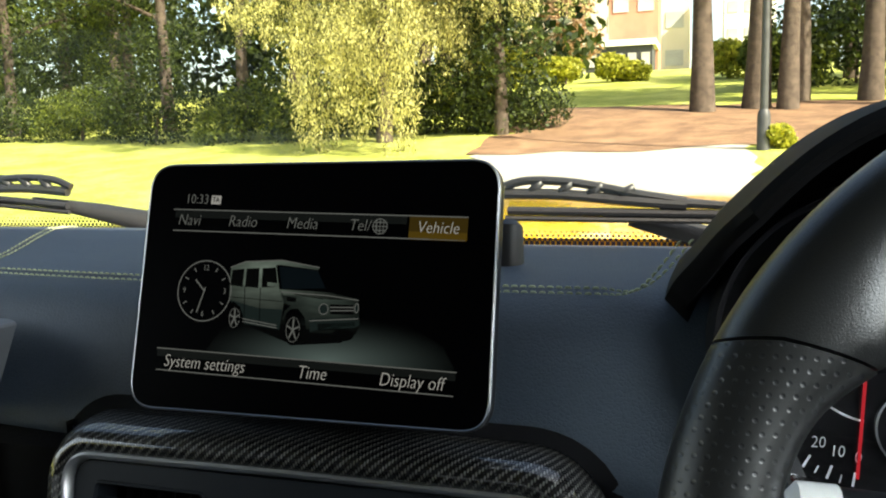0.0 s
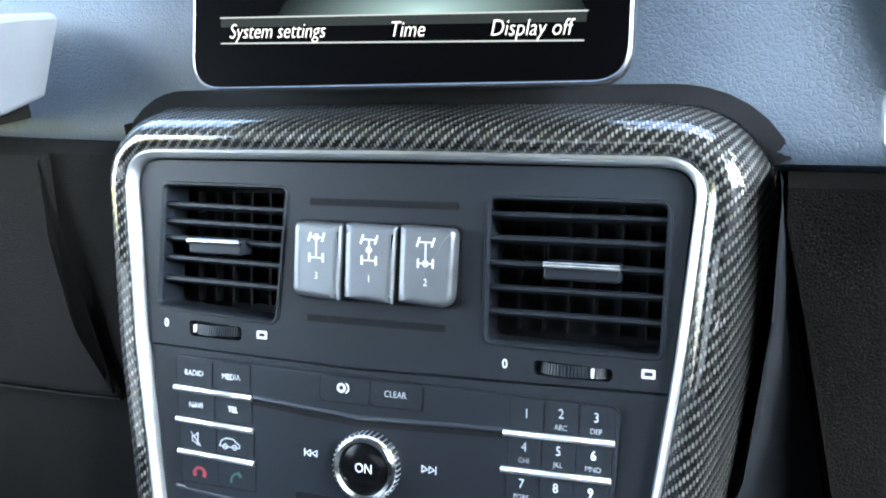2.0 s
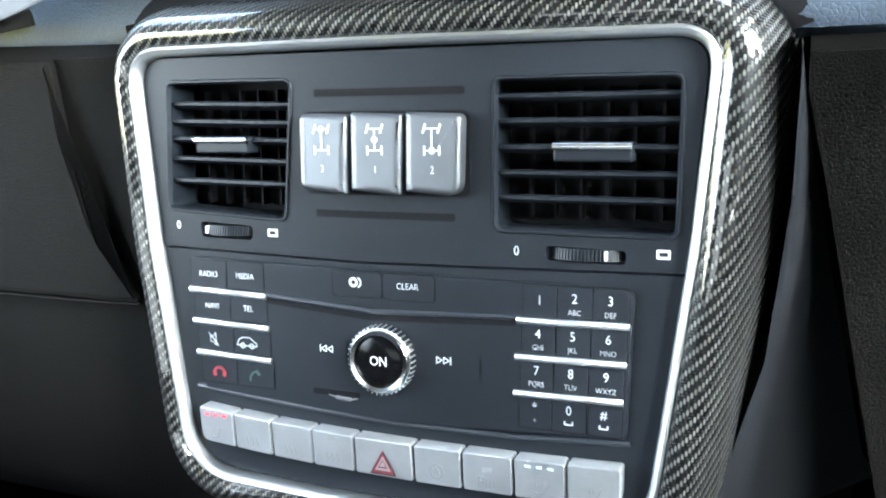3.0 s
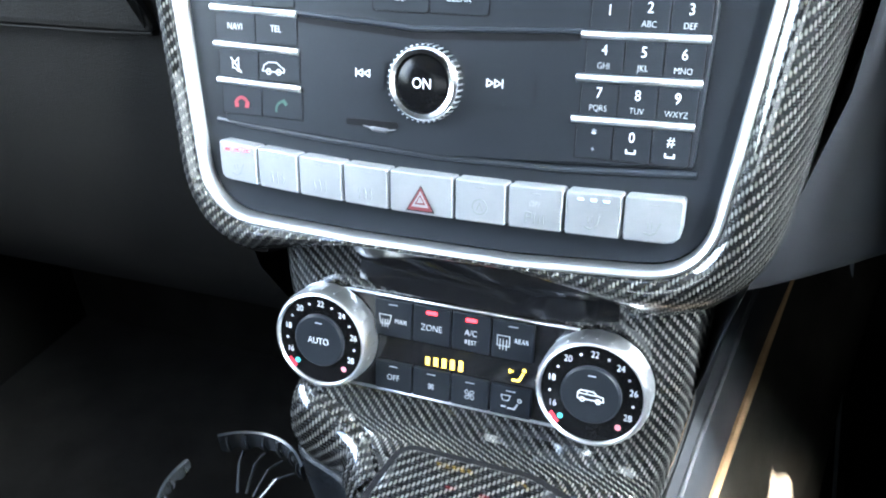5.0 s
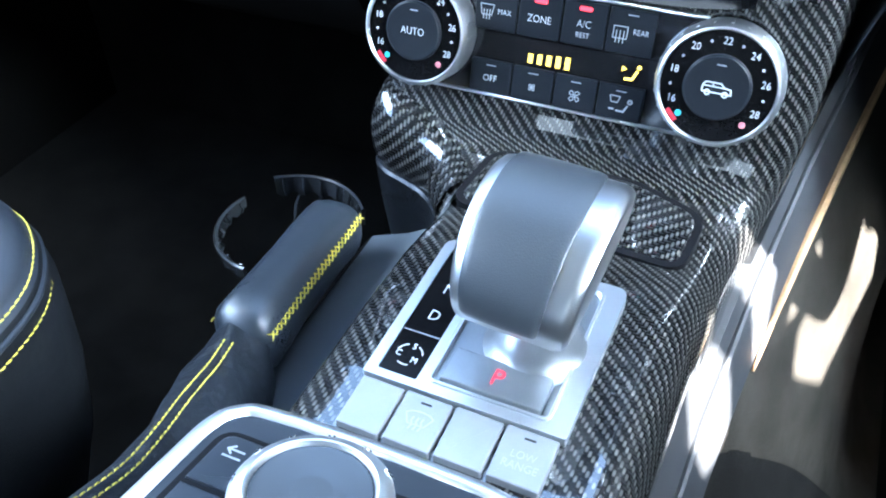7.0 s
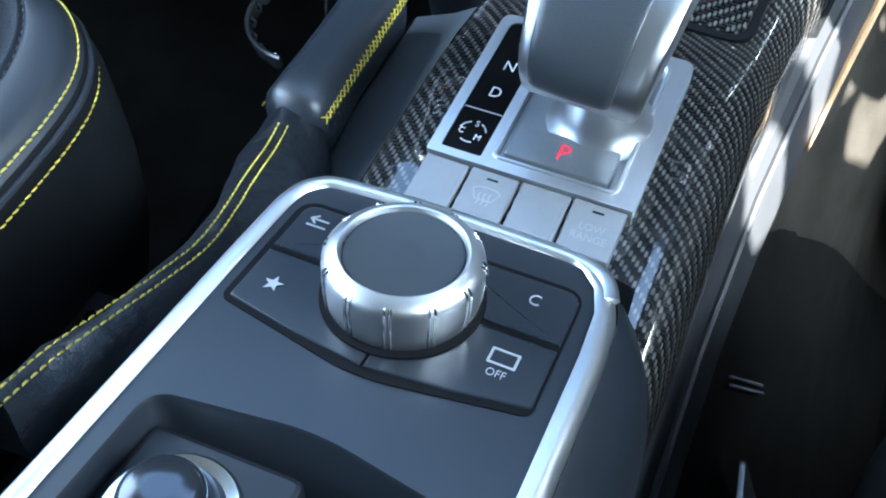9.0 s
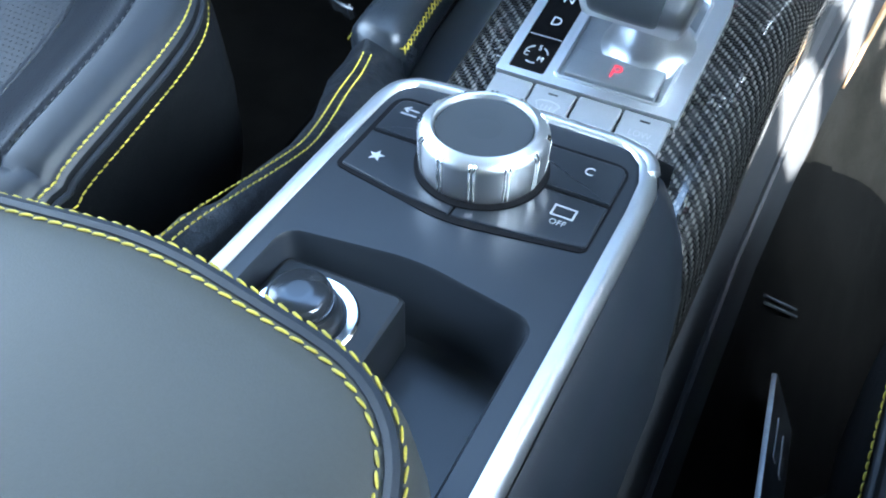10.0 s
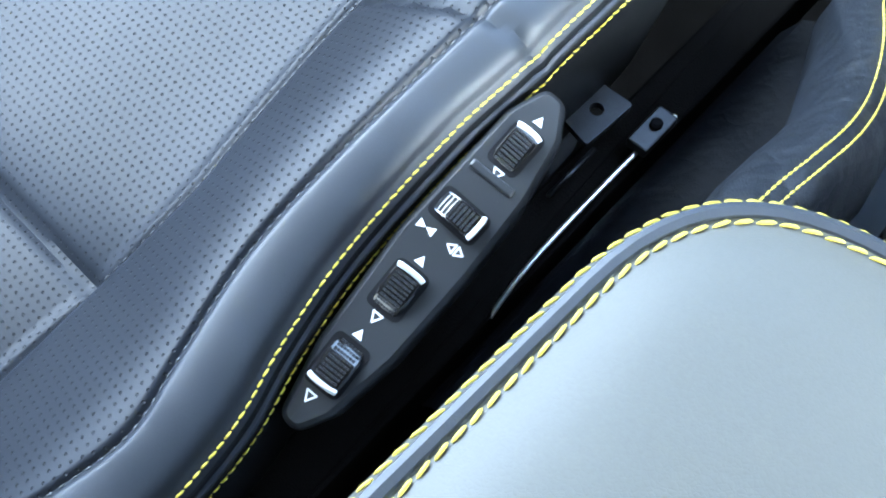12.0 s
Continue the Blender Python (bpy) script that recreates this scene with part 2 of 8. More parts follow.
M_BUTTON = surface("silver_painted_button", (0.245, 0.254, 0.270), 0.46, metal=0.6, fine=1600, bump=0.08, depth=0.0001, vary=0.08, coarse=60)
# Button silver at a lower tone, for lock faces that tilt from the light.
M_LOCK = surface("darkened_lock_button", (0.128, 0.135, 0.146), 0.45, metal=0.85, fine=1600, vary=0.06, coarse=60)
M_SATIN = surface("satin_aluminium", (0.74, 0.755, 0.775), 0.37, metal=1.0, fine=1800, vary=0.03, coarse=20, rvary=0.02)
M_CHROME = surface("chrome", (0.84, 0.85, 0.87), 0.15, metal=1.0, vary=0.04, rvary=0.04, coarse=40)
M_RIM = surface("satin_grey_rim", (0.25, 0.258, 0.275), 0.36, metal=1.0, fine=1500, vary=0.05)
M_LEVERPAD = surface("lever_pad_leather", (0.028, 0.033, 0.039), 0.36, fine=1000, bump=0.15, depth=0.0002, grain="leather", vary=0.1)
M_LEVER = surface("satin_lever_silver", (0.50, 0.515, 0.535), 0.34, metal=1.0, fine=1800, vary=0.04, coarse=30, rvary=0.03)
M_CARBON = carbon_fibre("carbon_twill", 0.0019)
M_CARBONLAID = carbon_fibre("carbon_twill_laid", 0.00155, True)
M_STITCH = surface("yellow_thread", (0.47, 0.37, 0.045), 0.6, fine=3000, bump=0.3, vary=0.30, coarse=300)
M_STITCHPALE = surface("pale_green_thread", (0.40, 0.44, 0.26), 0.6, fine=3000, bump=0.3, vary=0.25, coarse=300)
# White base standing for sunlight on the satin stalk cap.
M_WHITECAP = surface("sunlit_cap_white", (0.78, 0.78, 0.77), 0.35, vary=0.04)
M_STITCHGREY = surface("grey_thread", (0.055, 0.058, 0.064), 0.6, vary=0.25, coarse=300)
M_PRINT = surface("white_print", (0.56, 0.58, 0.60), 0.5, vary=0.06, coarse=80)
M_PRINTMID = surface("pale_grey_print", (0.36, 0.375, 0.39), 0.5, vary=0.06, coarse=80)
M_PRINTDIM = surface("grey_print", (0.30, 0.31, 0.33), 0.5, vary=0.08, coarse=80)
M_SWMARK = surface("faint_grey_print", (0.17, 0.175, 0.185), 0.5, vary=0.08, coarse=80)
M_REDDIM = surface("dim_red_print", (0.22, 0.02, 0.03), 0.5, vary=0.1)
M_HAZARD = surface("dark_red_print", (0.11, 0.011, 0.016), 0.5, vary=0.1)
M_RED = surface("red_print", (0.62, 0.03, 0.05), 0.45, vary=0.1)
M_PINK = surface("pink_print", (0.60, 0.18, 0.20), 0.45, vary=0.1)
M_TEAL = surface("teal_print", (0.05, 0.42, 0.46), 0.45, vary=0.1)
M_GREENDIM = surface("green_print", (0.02, 0.07, 0.05), 0.5, vary=0.1)
M_CARPET = surface("dark_carpet", (0.0100, 0.0095, 0.0090), 0.95, spec=0.05, fine=1600, bump=0.9, depth=0.002, vary=0.35, coarse=20)
M_FOOTWELL = surface("footwell_carpet", (0.034, 0.030, 0.025), 0.95, spec=0.05, fine=1400, bump=0.9, depth=0.002, vary=0.45, coarse=16)
M_FOAM = surface("tan_foam_edge", (0.34, 0.20, 0.10), 0.8, fine=900, vary=0.25, coarse=60)
M_LINER = surface("dark_headliner", (0.045, 0.045, 0.047), 0.95, spec=0.1, fine=1200, bump=0.4, vary=0.1)
M_STEEL = surface("dull_steel", (0.30, 0.31, 0.33), 0.4, metal=0.9, vary=0.2, coarse=60)
M_PAINT = surface("yellow_car_paint", (0.80, 0.52, 0.01), 0.25, fine=2000, vary=0.05, coat=1.0)
M_RUBBER = surface("black_rubber", (0.018, 0.018, 0.019), 0.6, fine=900, bump=0.2, vary=0.3)
M_WIPER = surface("wiper_black_paint", (0.022, 0.022, 0.024), 0.40, fine=700, vary=0.25)
M_LEDRED = glow("red_led", (1.0, 0.05, 0.08), 0.1984)
M_LEDBLUE = glow("blue_led", (0.35, 0.65, 1.0), 0.1488)
M_LCD = glow("amber_lcd", (1.0, 0.72, 0.12), 0.186)
M_PLED = glow("lit_red_letter", (1.0, 0.05, 0.10), 0.1116)
M_SCREEN_TEXT = glow("screen_white", (0.86, 0.90, 0.90), 0.1363)
M_SCREEN_LINE = glow("screen_line", (0.55, 0.62, 0.62), 0.0684)
M_SCREEN_BAR = glow("screen_bar", (0.10, 0.13, 0.13), 0.0215)
M_SCREEN_AMBER = glow("screen_amber", (0.36, 0.235, 0.03), 0.075)
M_SCREEN_AMBERDIM = glow("screen_amber_dim", (0.16, 0.11, 0.02), 0.086)
M_SCREEN_FLOOR = glow("screen_floor", (0.16, 0.24, 0.24), 0.043)
M_SCREEN_BODY = glow("screen_vehicle", (0.27, 0.37, 0.33), 0.19)
M_SCREEN_BODY2 = glow("screen_vehicle_shade", (0.15, 0.22, 0.20), 0.10)
M_SCREEN_TINT = glow("screen_tinted_window", (0.02, 0.05, 0.075), 0.03)
M_SCREEN_DARK = glow("screen_dark", (0.02, 0.025, 0.025), 0.0103)
M_SCREENBLACK = surface("screen_glass", (0.0008, 0.0008, 0.001), 0.3, vary=0.1, rvary=0.02, spec=0.012)


def pool(m, cx, cy, rx, ry, grain=0.0):
    """Lets a lit picture fade out from a middle point of the screen."""
    t, b = m.node_tree, m.node_tree.nodes["Principled BSDF"]
    s = t.nodes.new("ShaderNodeSeparateXYZ")
    t.links.new(t.nodes.new("ShaderNodeTexCoord").outputs["Object"], s.inputs[0])
    dx = math_node(t, 'DIVIDE', math_node(t, 'SUBTRACT', s.outputs[0], cx), rx)
    dy = math_node(t, 'DIVIDE', math_node(t, 'SUBTRACT', s.outputs[1], cy), ry)
    r = math_node(t, 'SQRT', math_node(t, 'ADD', math_node(t, 'MULTIPLY', dx, dx), math_node(t, 'MULTIPLY', dy, dy)))
    fall = math_node(t, 'MAXIMUM', math_node(t, 'SUBTRACT', 1.0, r), 0.0)
    mapped = t.nodes.new("ShaderNodeMapping")
    mapped.inputs["Scale"].default_value = (60.0, 260.0, 1.0)
    t.links.new(t.nodes["Texture Coordinate"].outputs["Object"], mapped.inputs["Vector"])
    sheen = math_node(t, 'ADD', math_node(t, 'MULTIPLY', noise_node(t, mapped.outputs[0], 1.0, 3), grain), 1.0 - 0.5 * grain)
    lit = math_node(t, 'MULTIPLY', math_node(t, 'MULTIPLY', fall, fall), sheen)
    t.links.new(math_node(t, 'MULTIPLY', lit, b.inputs["Emission Strength"].default_value), b.inputs["Emission Strength"])


for m in (M_SCREEN_FLOOR,):
    m.node_tree.nodes["Principled BSDF"].inputs["Emission Strength"].default_value = 0.13
    pool(m, 0.014, -0.035, 0.086, 0.025)
M_SCREEN_LOW = glow("screen_vehicle_sill", (0.06, 0.11, 0.11), 0.05)
pool(M_SCREEN_BODY, -0.026, 0.014, 0.062, 0.040, 1.3)
pool(M_SCREEN_BODY2, 0.008, 0.000, 0.045, 0.030, 1.3)


# ---- mesh helpers ----
def part(name, bm, material, parent=None, label="", kind="", flat_caps=True):
    """Links a bmesh as one mesh object under a thing or under a part."""
    me = bpy.data.meshes.new(name)
    bmesh.ops.recalc_face_normals(bm, faces=bm.faces)
    for f in bm.faces:
        f.smooth = True
    bm.to_mesh(me)
    bm.free()
    me.set_sharp_from_angle(angle=radians(38))
    if flat_caps:
        for f in me.polygons:
            if f.loop_total > 4:
                f.use_smooth = False
    me.materials.append(material)
    ob = new(name, me)
    ob.parent = parent
    return tagged(ob, label=label, kind=kind)


def thing(name, m, label, category, group="", kind=""):
    ob = new(name)
    ob.empty_display_size = 0.02
    ob.matrix_world = m
    return tagged(ob, label, category, group, kind)


def leaning(x, y, z, lean):
    """A frame whose x runs along the car's x, whose y runs up a face leaning back by that many degrees, and whose z leaves the face."""
    a = radians(lean)
    u, v, n = Vector((1, 0, 0)), Vector((0, math.sin(a), math.cos(a))), Vector((0, -math.cos(a), math.sin(a)))
    return Matrix(((u.x, v.x, n.x, x), (u.y, v.y, n.y, y), (u.z, v.z, n.z, z), (0, 0, 0, 1)))


MM = 0.001


def rounded(corners, n=6):
    """A closed outline of (x, y, radius) corners, anticlockwise, with arcs."""
    out = []
    c = len(corners)
    for i in range(c):
        p0, p1, p2 = Vector(corners[i - 1][:2]), Vector(corners[i][:2]), Vector(corners[(i + 1) % c][:2])
        r = corners[i][2]
        if r <= 0:
            out.append(tuple(p1))
            continue
        a, b = (p0 - p1).normalized(), (p2 - p1).normalized()
        half = math.acos(max(-1, min(1, a.dot(b)))) / 2
        d = min(r / math.tan(half), 0.49 * (p0 - p1).length, 0.49 * (p2 - p1).length)
        s, e = p1 + a * d, p1 + b * d
        for k in range(n + 1):
            q = k / n
            out.append(tuple(s * (1 - q) ** 2 + p1 * 2 * q * (1 - q) + e * q ** 2))
    return out


def rrect(cx, cy, w, h, r, n=5):
    a, b = w / 2, h / 2
    return rounded([(cx - a, cy - b, r), (cx + a, cy - b, r), (cx + a, cy + b, r), (cx - a, cy + b, r)], n)


def inset(pts, d):
    """The outline moved inwards by d."""
    out, c = [], len(pts)
    for i in range(c):
        a, b, e = Vector(pts[i - 1]), Vector(pts[i]), Vector(pts[(i + 1) % c])
        t = (b - a).normalized() + (e - b).normalized()
        if t.length < 1e-9:
            t = e - b
        t.normalize()
        out.append((b.x - t.y * d, b.y + t.x * d))
    return out


def rings(bm, loops, cap_first=False, cap_last=False, closed=True):
    """Skins over successive loops of equal length."""
    vs = [[bm.verts.new(p) for p in lp] for lp in loops]
    n = len(loops[0])
    for a, b in zip(vs, vs[1:]):
        for i in range(n if closed else n - 1):
            j = (i + 1) % n
            try:
                bm.faces.new((a[i], a[j], b[j], b[i]))
            except ValueError:
                pass
    if cap_first:
        bm.faces.new(list(reversed(vs[0])))
    if cap_last:
        bm.faces.new(vs[-1])
    return bm


def cloth_rings(loops):
    """An open skin whose cloth runs without stretch along and across the loops."""
    bm = bmesh.new()
    lay = bm.loops.layers.uv.new("cloth")
    vs = [[bm.verts.new(p) for p in lp] for lp in loops]
    mid = len(loops[0]) // 2
    run, place = 0.0, {}
    for i, row in enumerate(vs):
        if i:
            run += (row[mid].co - vs[i - 1][mid].co).length
        s = [0.0]
        for a, b in zip(row, row[1:]):
            s.append(s[-1] + (b.co - a.co).length)
        for j, v in enumerate(row):
            place[v] = (s[j] - s[mid], run)
    for a, b in zip(vs, vs[1:]):
        for j in range(len(a) - 1):
            f = bm.faces.new((a[j], a[j + 1], b[j + 1], b[j]))
            for lp in f.loops:
                lp[lay].uv = place[lp.vert]
    return bm


def cloth_unrolled(loops):
    """A skin over closed rings whose cloth lies flat on the first ring and unrolls outwards from it."""
    bm = bmesh.new()
    lay = bm.loops.layers.uv.new("cloth")
    vs = [[bm.verts.new(p) for p in lp] for lp in loops]
    n, place = len(loops[0]), {}
    for j in range(n):
        first, last = vs[0][j].co, vs[-1][j].co
        out = Vector((last.x - first.x, last.y - first.y)).normalized()
        run = 0.0
        for i in range(len(vs)):
            if i:
                run += (vs[i][j].co - vs[i - 1][j].co).length
            place[vs[i][j]] = (first.x + out.x * run, first.y + out.y * run)
    for a, b in zip(vs, vs[1:]):
        for j in range(n):
            f = bm.faces.new((a[j], a[(j + 1) % n], b[(j + 1) % n], b[j]))
            for lp in f.loops:
                lp[lay].uv = place[lp.vert]
    return bm


def slab(pts, z0, z1, b=0.0, bm=None):
    """A plate with that outline between two heights, its upper edge rounded by b."""
    bm = bm or bmesh.new()
    at = lambda q, z: [(x, y, z) for x, y in q]
    if b:
        loops = [at(pts, z0), at(pts, z1 - b), at(inset(pts, b * 0.3), z1 - b * 0.3), at(inset(pts, b), z1)]
    else:
        loops = [at(pts, z0), at(pts, z1)]
    return rings(bm, loops, True, True)


def box(cx, cy, w, h, z0, z1, r=0.0, b=0.0, bm=None):
    return slab(rrect(cx, cy, w, h, r) if r else [(cx - w / 2, cy - h / 2), (cx + w / 2, cy - h / 2), (cx + w / 2, cy + h / 2), (cx - w / 2, cy + h / 2)], z0, z1, b, bm)


def lathe(profile, cx=0.0, cy=0.0, seg=48, bm=None, cap=True):
    """A turned body: (radius, height) from the bottom up."""
    bm = bm or bmesh.new()
    loops = [[(cx + r * math.cos(2 * math.pi * i / seg), cy + r * math.sin(2 * math.pi * i / seg), z) for i in range(seg)] for r, z in profile]
    return rings(bm, loops, cap, cap)


def tube(path, radius, seg=10, closed=False, bm=None, flat=1.0, up=None):
    """A round or flattened bar along a path; radius may be a list."""
    bm = bm or bmesh.new()
    path = [Vector(p) for p in path]
    n = len(path)
    loops, side = [], None
    for i, p in enumerate(path):
        a = path[i - 1] if (i > 0 or closed) else p
        b = path[(i + 1) % n] if (i < n - 1 or closed) else p
        d = (b - a).normalized()
        if up is not None:
            s = d.cross(Vector(up)).normalized()
        elif side is None:
            s = d.orthogonal().normalized()
        else:
            s = (side - d * side.dot(d)).normalized()
        side = s
        w = s.cross(d).normalized()
        r = radius[i] if isinstance(radius, (list, tuple)) else radius
        loops.append([p + s * r * math.cos(2 * math.pi * k / seg) + w * r * flat * math.sin(2 * math.pi * k / seg) for k in range(seg)])
    if closed:
        loops.append(loops[0])
        rings(bm, loops)
        bmesh.ops.remove_doubles(bm, verts=bm.verts, dist=1e-7)
        return bm
    return rings(bm, loops, True, True)


def holed(outer, holes, z, depth, bm=None):
    """A flat face with that outline at height z and openings whose walls go down by depth."""
    bm = bm or bmesh.new()
    edges = []
    for lp in [outer] + holes:
        vs = [bm.verts.new((x, y, z)) for x, y in lp]
        edges += [bm.edges.new((vs[i - 1], vs[i])) for i in range(len(vs))]
    bmesh.ops.triangle_fill(bm, use_beauty=True, use_dissolve=False, edges=edges)
    for lp in holes:
        rings(bm, [[(x, y, z) for x, y in lp], [(x, y, z - depth) for x, y in lp]])
    rings(bm, [[(x, y, z) for x, y in outer], [(x, y, z - depth) for x, y in outer]])
    bmesh.ops.remove_doubles(bm, verts=bm.verts, dist=1e-6)
    return bm


def resample(path, step):
    path = [Vector(p) for p in path]
    total = sum((b - a).length for a, b in zip(path, path[1:]))
    n = max(1, round(total / step))
    out, want, run = [], 0.0, 0.0
    i = 0
    for k in range(n + 1):
        want = total * k / n
        while i < len(path) - 2 and run + (path[i + 1] - path[i]).length < want:
            run += (path[i + 1] - path[i]).length
            i += 1
        seg = path[i + 1] - path[i]
        f = (want - run) / seg.length if seg.length > 0 else 0
        out.append(path[i] + seg * min(1.0, f))
    return out


def smooth_path(pts, n=8):
    """A Catmull-Rom curve through the points."""
    pts = [Vector(p) for p in pts]
    out = []
    for i in range(len(pts) - 1):
        a, b, c, d = pts[max(0, i - 1)], pts[i], pts[i + 1], pts[min(len(pts) - 1, i + 2)]
        for k in range(n):
            q = k / n
            out.append(0.5 * ((2 * b) + (c - a) * q + (2 * a - 5 * b + 4 * c - d) * q * q + (3 * b - a - 3 * c + d) * q ** 3))
    return out + [pts[-1]]


def stitches(path, pitch, length, r, normal=(0, 0, 1), slant=0.0, bm=None):
    """A row of sewn stitches along a path: short plump threads, each dipping at its ends."""
    bm = bm or bmesh.new()
    pts = resample(path, pitch)
    rnd = random.Random(len(pts))
    up = Vector(normal).normalized()
    for a, b in zip(pts, pts[1:]):
        d = b - a
        if d.length < 1e-6:
            continue
        d.normalize()
        s = d.cross(up)
        if s.length < 1e-6:
            continue
        s.normalize()
        w = s.cross(d).normalized()
        ang = slant + rnd.uniform(-0.06, 0.06)
        d2 = d * math.cos(ang) + s * math.sin(ang)
        s2 = d2.cross(w).normalized()
        c = (a + b) / 2
        h = length * rnd.uniform(0.94, 1.05) / 2
        loops = []
        for q, k, lift in ((-1, 0.35, -0.5), (-0.62, 0.95, 0.25), (0, 1.0, 0.45), (0.62, 0.95, 0.25), (1, 0.35, -0.5)):
            o = c + d2 * h * q + w * r * lift
            loops.append([o + s2 * r * k * math.cos(x) + w * r * k * math.sin(x) for x in (0.3, 1.35, 2.4, 3.45, 4.5, 5.55)])
        rings(bm, loops, True, True)
    return bm


def text(words, parent, x, y, z, size, material, name="lettering", slant=0.0, align='CENTER', turn=0.0, stretch=1.0, bold=0.0):
    """Printed words in the parent's x-y plane, as flat raised letters."""
    cu = bpy.data.curves.new(name, 'FONT')
    cu.body, cu.size, cu.shear, cu.extrude, cu.offset = words, size, slant, 0.00006, bold * 0.5 - 0.012 * size
    cu.align_x, cu.align_y = align, 'CENTER'
    cu.resolution_u = 3
    tmp = bpy.data.objects.new("tmp", cu)
    me = bpy.data.meshes.new_from_object(tmp)
    bpy.data.objects.remove(tmp)
    me.materials.clear()
    me.materials.append(material)
    ob = new(name, me)
    ob.parent = parent
    ob.matrix_local = Matrix.Translation((x, y, z)) @ Matrix.Rotation(turn, 4, 'Z') @ Matrix.Diagonal((stretch * 0.87, 1, 1, 1))
    return ob


def poly(pts, z, bm=None, h=0.0001):
    """A thin printed shape."""
    return slab(pts, z, z + h, 0, bm)


def arc(cx, cy, r, a0, a1, n=16):
    return [(cx + r * math.cos(a0 + (a1 - a0) * i / n), cy + r * math.sin(a0 + (a1 - a0) * i / n)) for i in range(n + 1)]


def stroke(pts, w, z, bm=None, h=0.0001):
    """A thin printed line of width w."""
    bm = bm or bmesh.new()
    for (x0, y0), (x1, y1) in zip(pts, pts[1:]):
        d = Vector((x1 - x0, y1 - y0))
        if d.length < 1e-7:
            continue
        d.normalize()
        s = Vector((-d.y, d.x)) * w / 2
        e = d * w * 0.3
        poly([(x0 - s.x - e.x, y0 - s.y - e.y)[:2], (x1 - s.x + e.x, y1 - s.y + e.y), (x1 + s.x + e.x, y1 + s.y + e.y), (x0 + s.x - e.x, y0 + s.y - e.y)], z, bm, h)
    return bm


# ---- outside: ground, path, trees, buildings ----
def rise(x, y):
    """The height of the land: level round the car, a slope ahead, then a gentle upper park."""
    if y < 4:
        z = 0.0
    elif y < 25:
        z = 0.122 * (y - 4)
    else:
        z = 2.56 + 6.0 * (1 - math.exp(-(y - 25) / 45))
    return z + 0.05 * math.sin(x * 0.6) * math.sin(y * 0.5) * min(1, max(0, (y - 4) / 6))


def outdoor(name, a, b, scale, rough=0.9, bump=0.5, third=None):
    m = bpy.data.materials.new(name)
    t, s = nodes_of(m)
    co = t.nodes.new("ShaderNodeTexCoord").outputs["Object"]
    k = math_node(t, 'ADD', math_node(t, 'MULTIPLY', noise_node(t, co, scale, 5, 0.65), 0.6), math_node(t, 'MULTIPLY', noise_node(t, co, scale * 14, 3), 0.4))
    t.links.new(ramp(t, k, a, b, 0.36, 0.64), s.inputs["Base Color"])
    s.inputs["Roughness"].default_value = rough
    s.inputs["Specular IOR Level"].default_value = 0.2
    t.links.new(bump_node(t, k, bump, 0.05), s.inputs["Normal"])
    return m


def foliage(name, dark, light, seep=0.35):
    m = bpy.data.materials.new(name)
    t, s = nodes_of(m)
    g = t.nodes.new("ShaderNodeNewGeometry").outputs["Random Per Island"]
    t.links.new(ramp(t, g, dark, light, 0.1, 0.9), s.inputs["Base Color"])
    s.inputs["Roughness"].default_value = 0.55
    s.inputs["Specular IOR Level"].default_value = 0.3
    tr = t.nodes.new("ShaderNodeBsdfTranslucent")
    t.links.new(ramp(t, g, tuple(c * 1.3 for c in dark), tuple(c * 1.4 for c in light), 0.1, 0.9), tr.inputs["Color"])
    mix = t.nodes.new("ShaderNodeMixShader")
    mix.inputs[0].default_value = seep
    t.links.new(s.outputs[0], mix.inputs[1])
    t.links.new(tr.outputs[0], mix.inputs[2])
    t.links.new(mix.outputs[0], t.nodes["Material Output"].inputs[0])
    return m


M_GRASS = outdoor("sunlit_grass", (0.17, 0.22, 0.022), (0.50, 0.50, 0.13), 0.9)
M_MULCH = outdoor("brown_leaf_mulch", (0.10, 0.056, 0.034), (0.28, 0.170, 0.100), 1.6)
M_DRIVE = outdoor("pale_gravel_drive", (0.30, 0.28, 0.23), (0.46, 0.43, 0.36), 2.5)
M_BARK = outdoor("tree_bark", (0.05, 0.038, 0.03), (0.15, 0.115, 0.09), 5.0, bump=1.0)
M_LEAFDARK = foliage("dark_green_leaves", (0.008, 0.016, 0.004), (0.060, 0.085, 0.014), 0.25)
M_LEAFMID = foliage("mid_green_leaves", (0.018, 0.034, 0.006), (0.135, 0.165, 0.024), 0.28)
M_LEAFGOLD = foliage("yellow_green_needles", (0.048, 0.052, 0.010), (0.70, 0.66, 0.27), 0.45)
M_LEAFBUSH = foliage("bright_bush_leaves", (0.16, 0.18, 0.015), (0.52, 0.50, 0.08), 0.45)
M_CREAM = surface("cream_render", (0.62, 0.54, 0.44), 0.85, coarse=0.4, fine=20, vary=0.1)
M_REDBRICK = surface("red_brick_wall", (0.40, 0.19, 0.12), 0.85, coarse=0.5, fine=10, vary=0.25)
M_WHITEWALL = surface("white_wall", (0.74, 0.73, 0.70), 0.8, coarse=0.4, fine=20, vary=0.06)
M_PANE = surface("pale_window_glass", (0.40, 0.39, 0.37), 0.3, vary=0.2, coarse=0.5)
M_GALV = surface("weathered_post_paint", (0.040, 0.042, 0.045), 0.5, coarse=6, fine=60, vary=0.3)


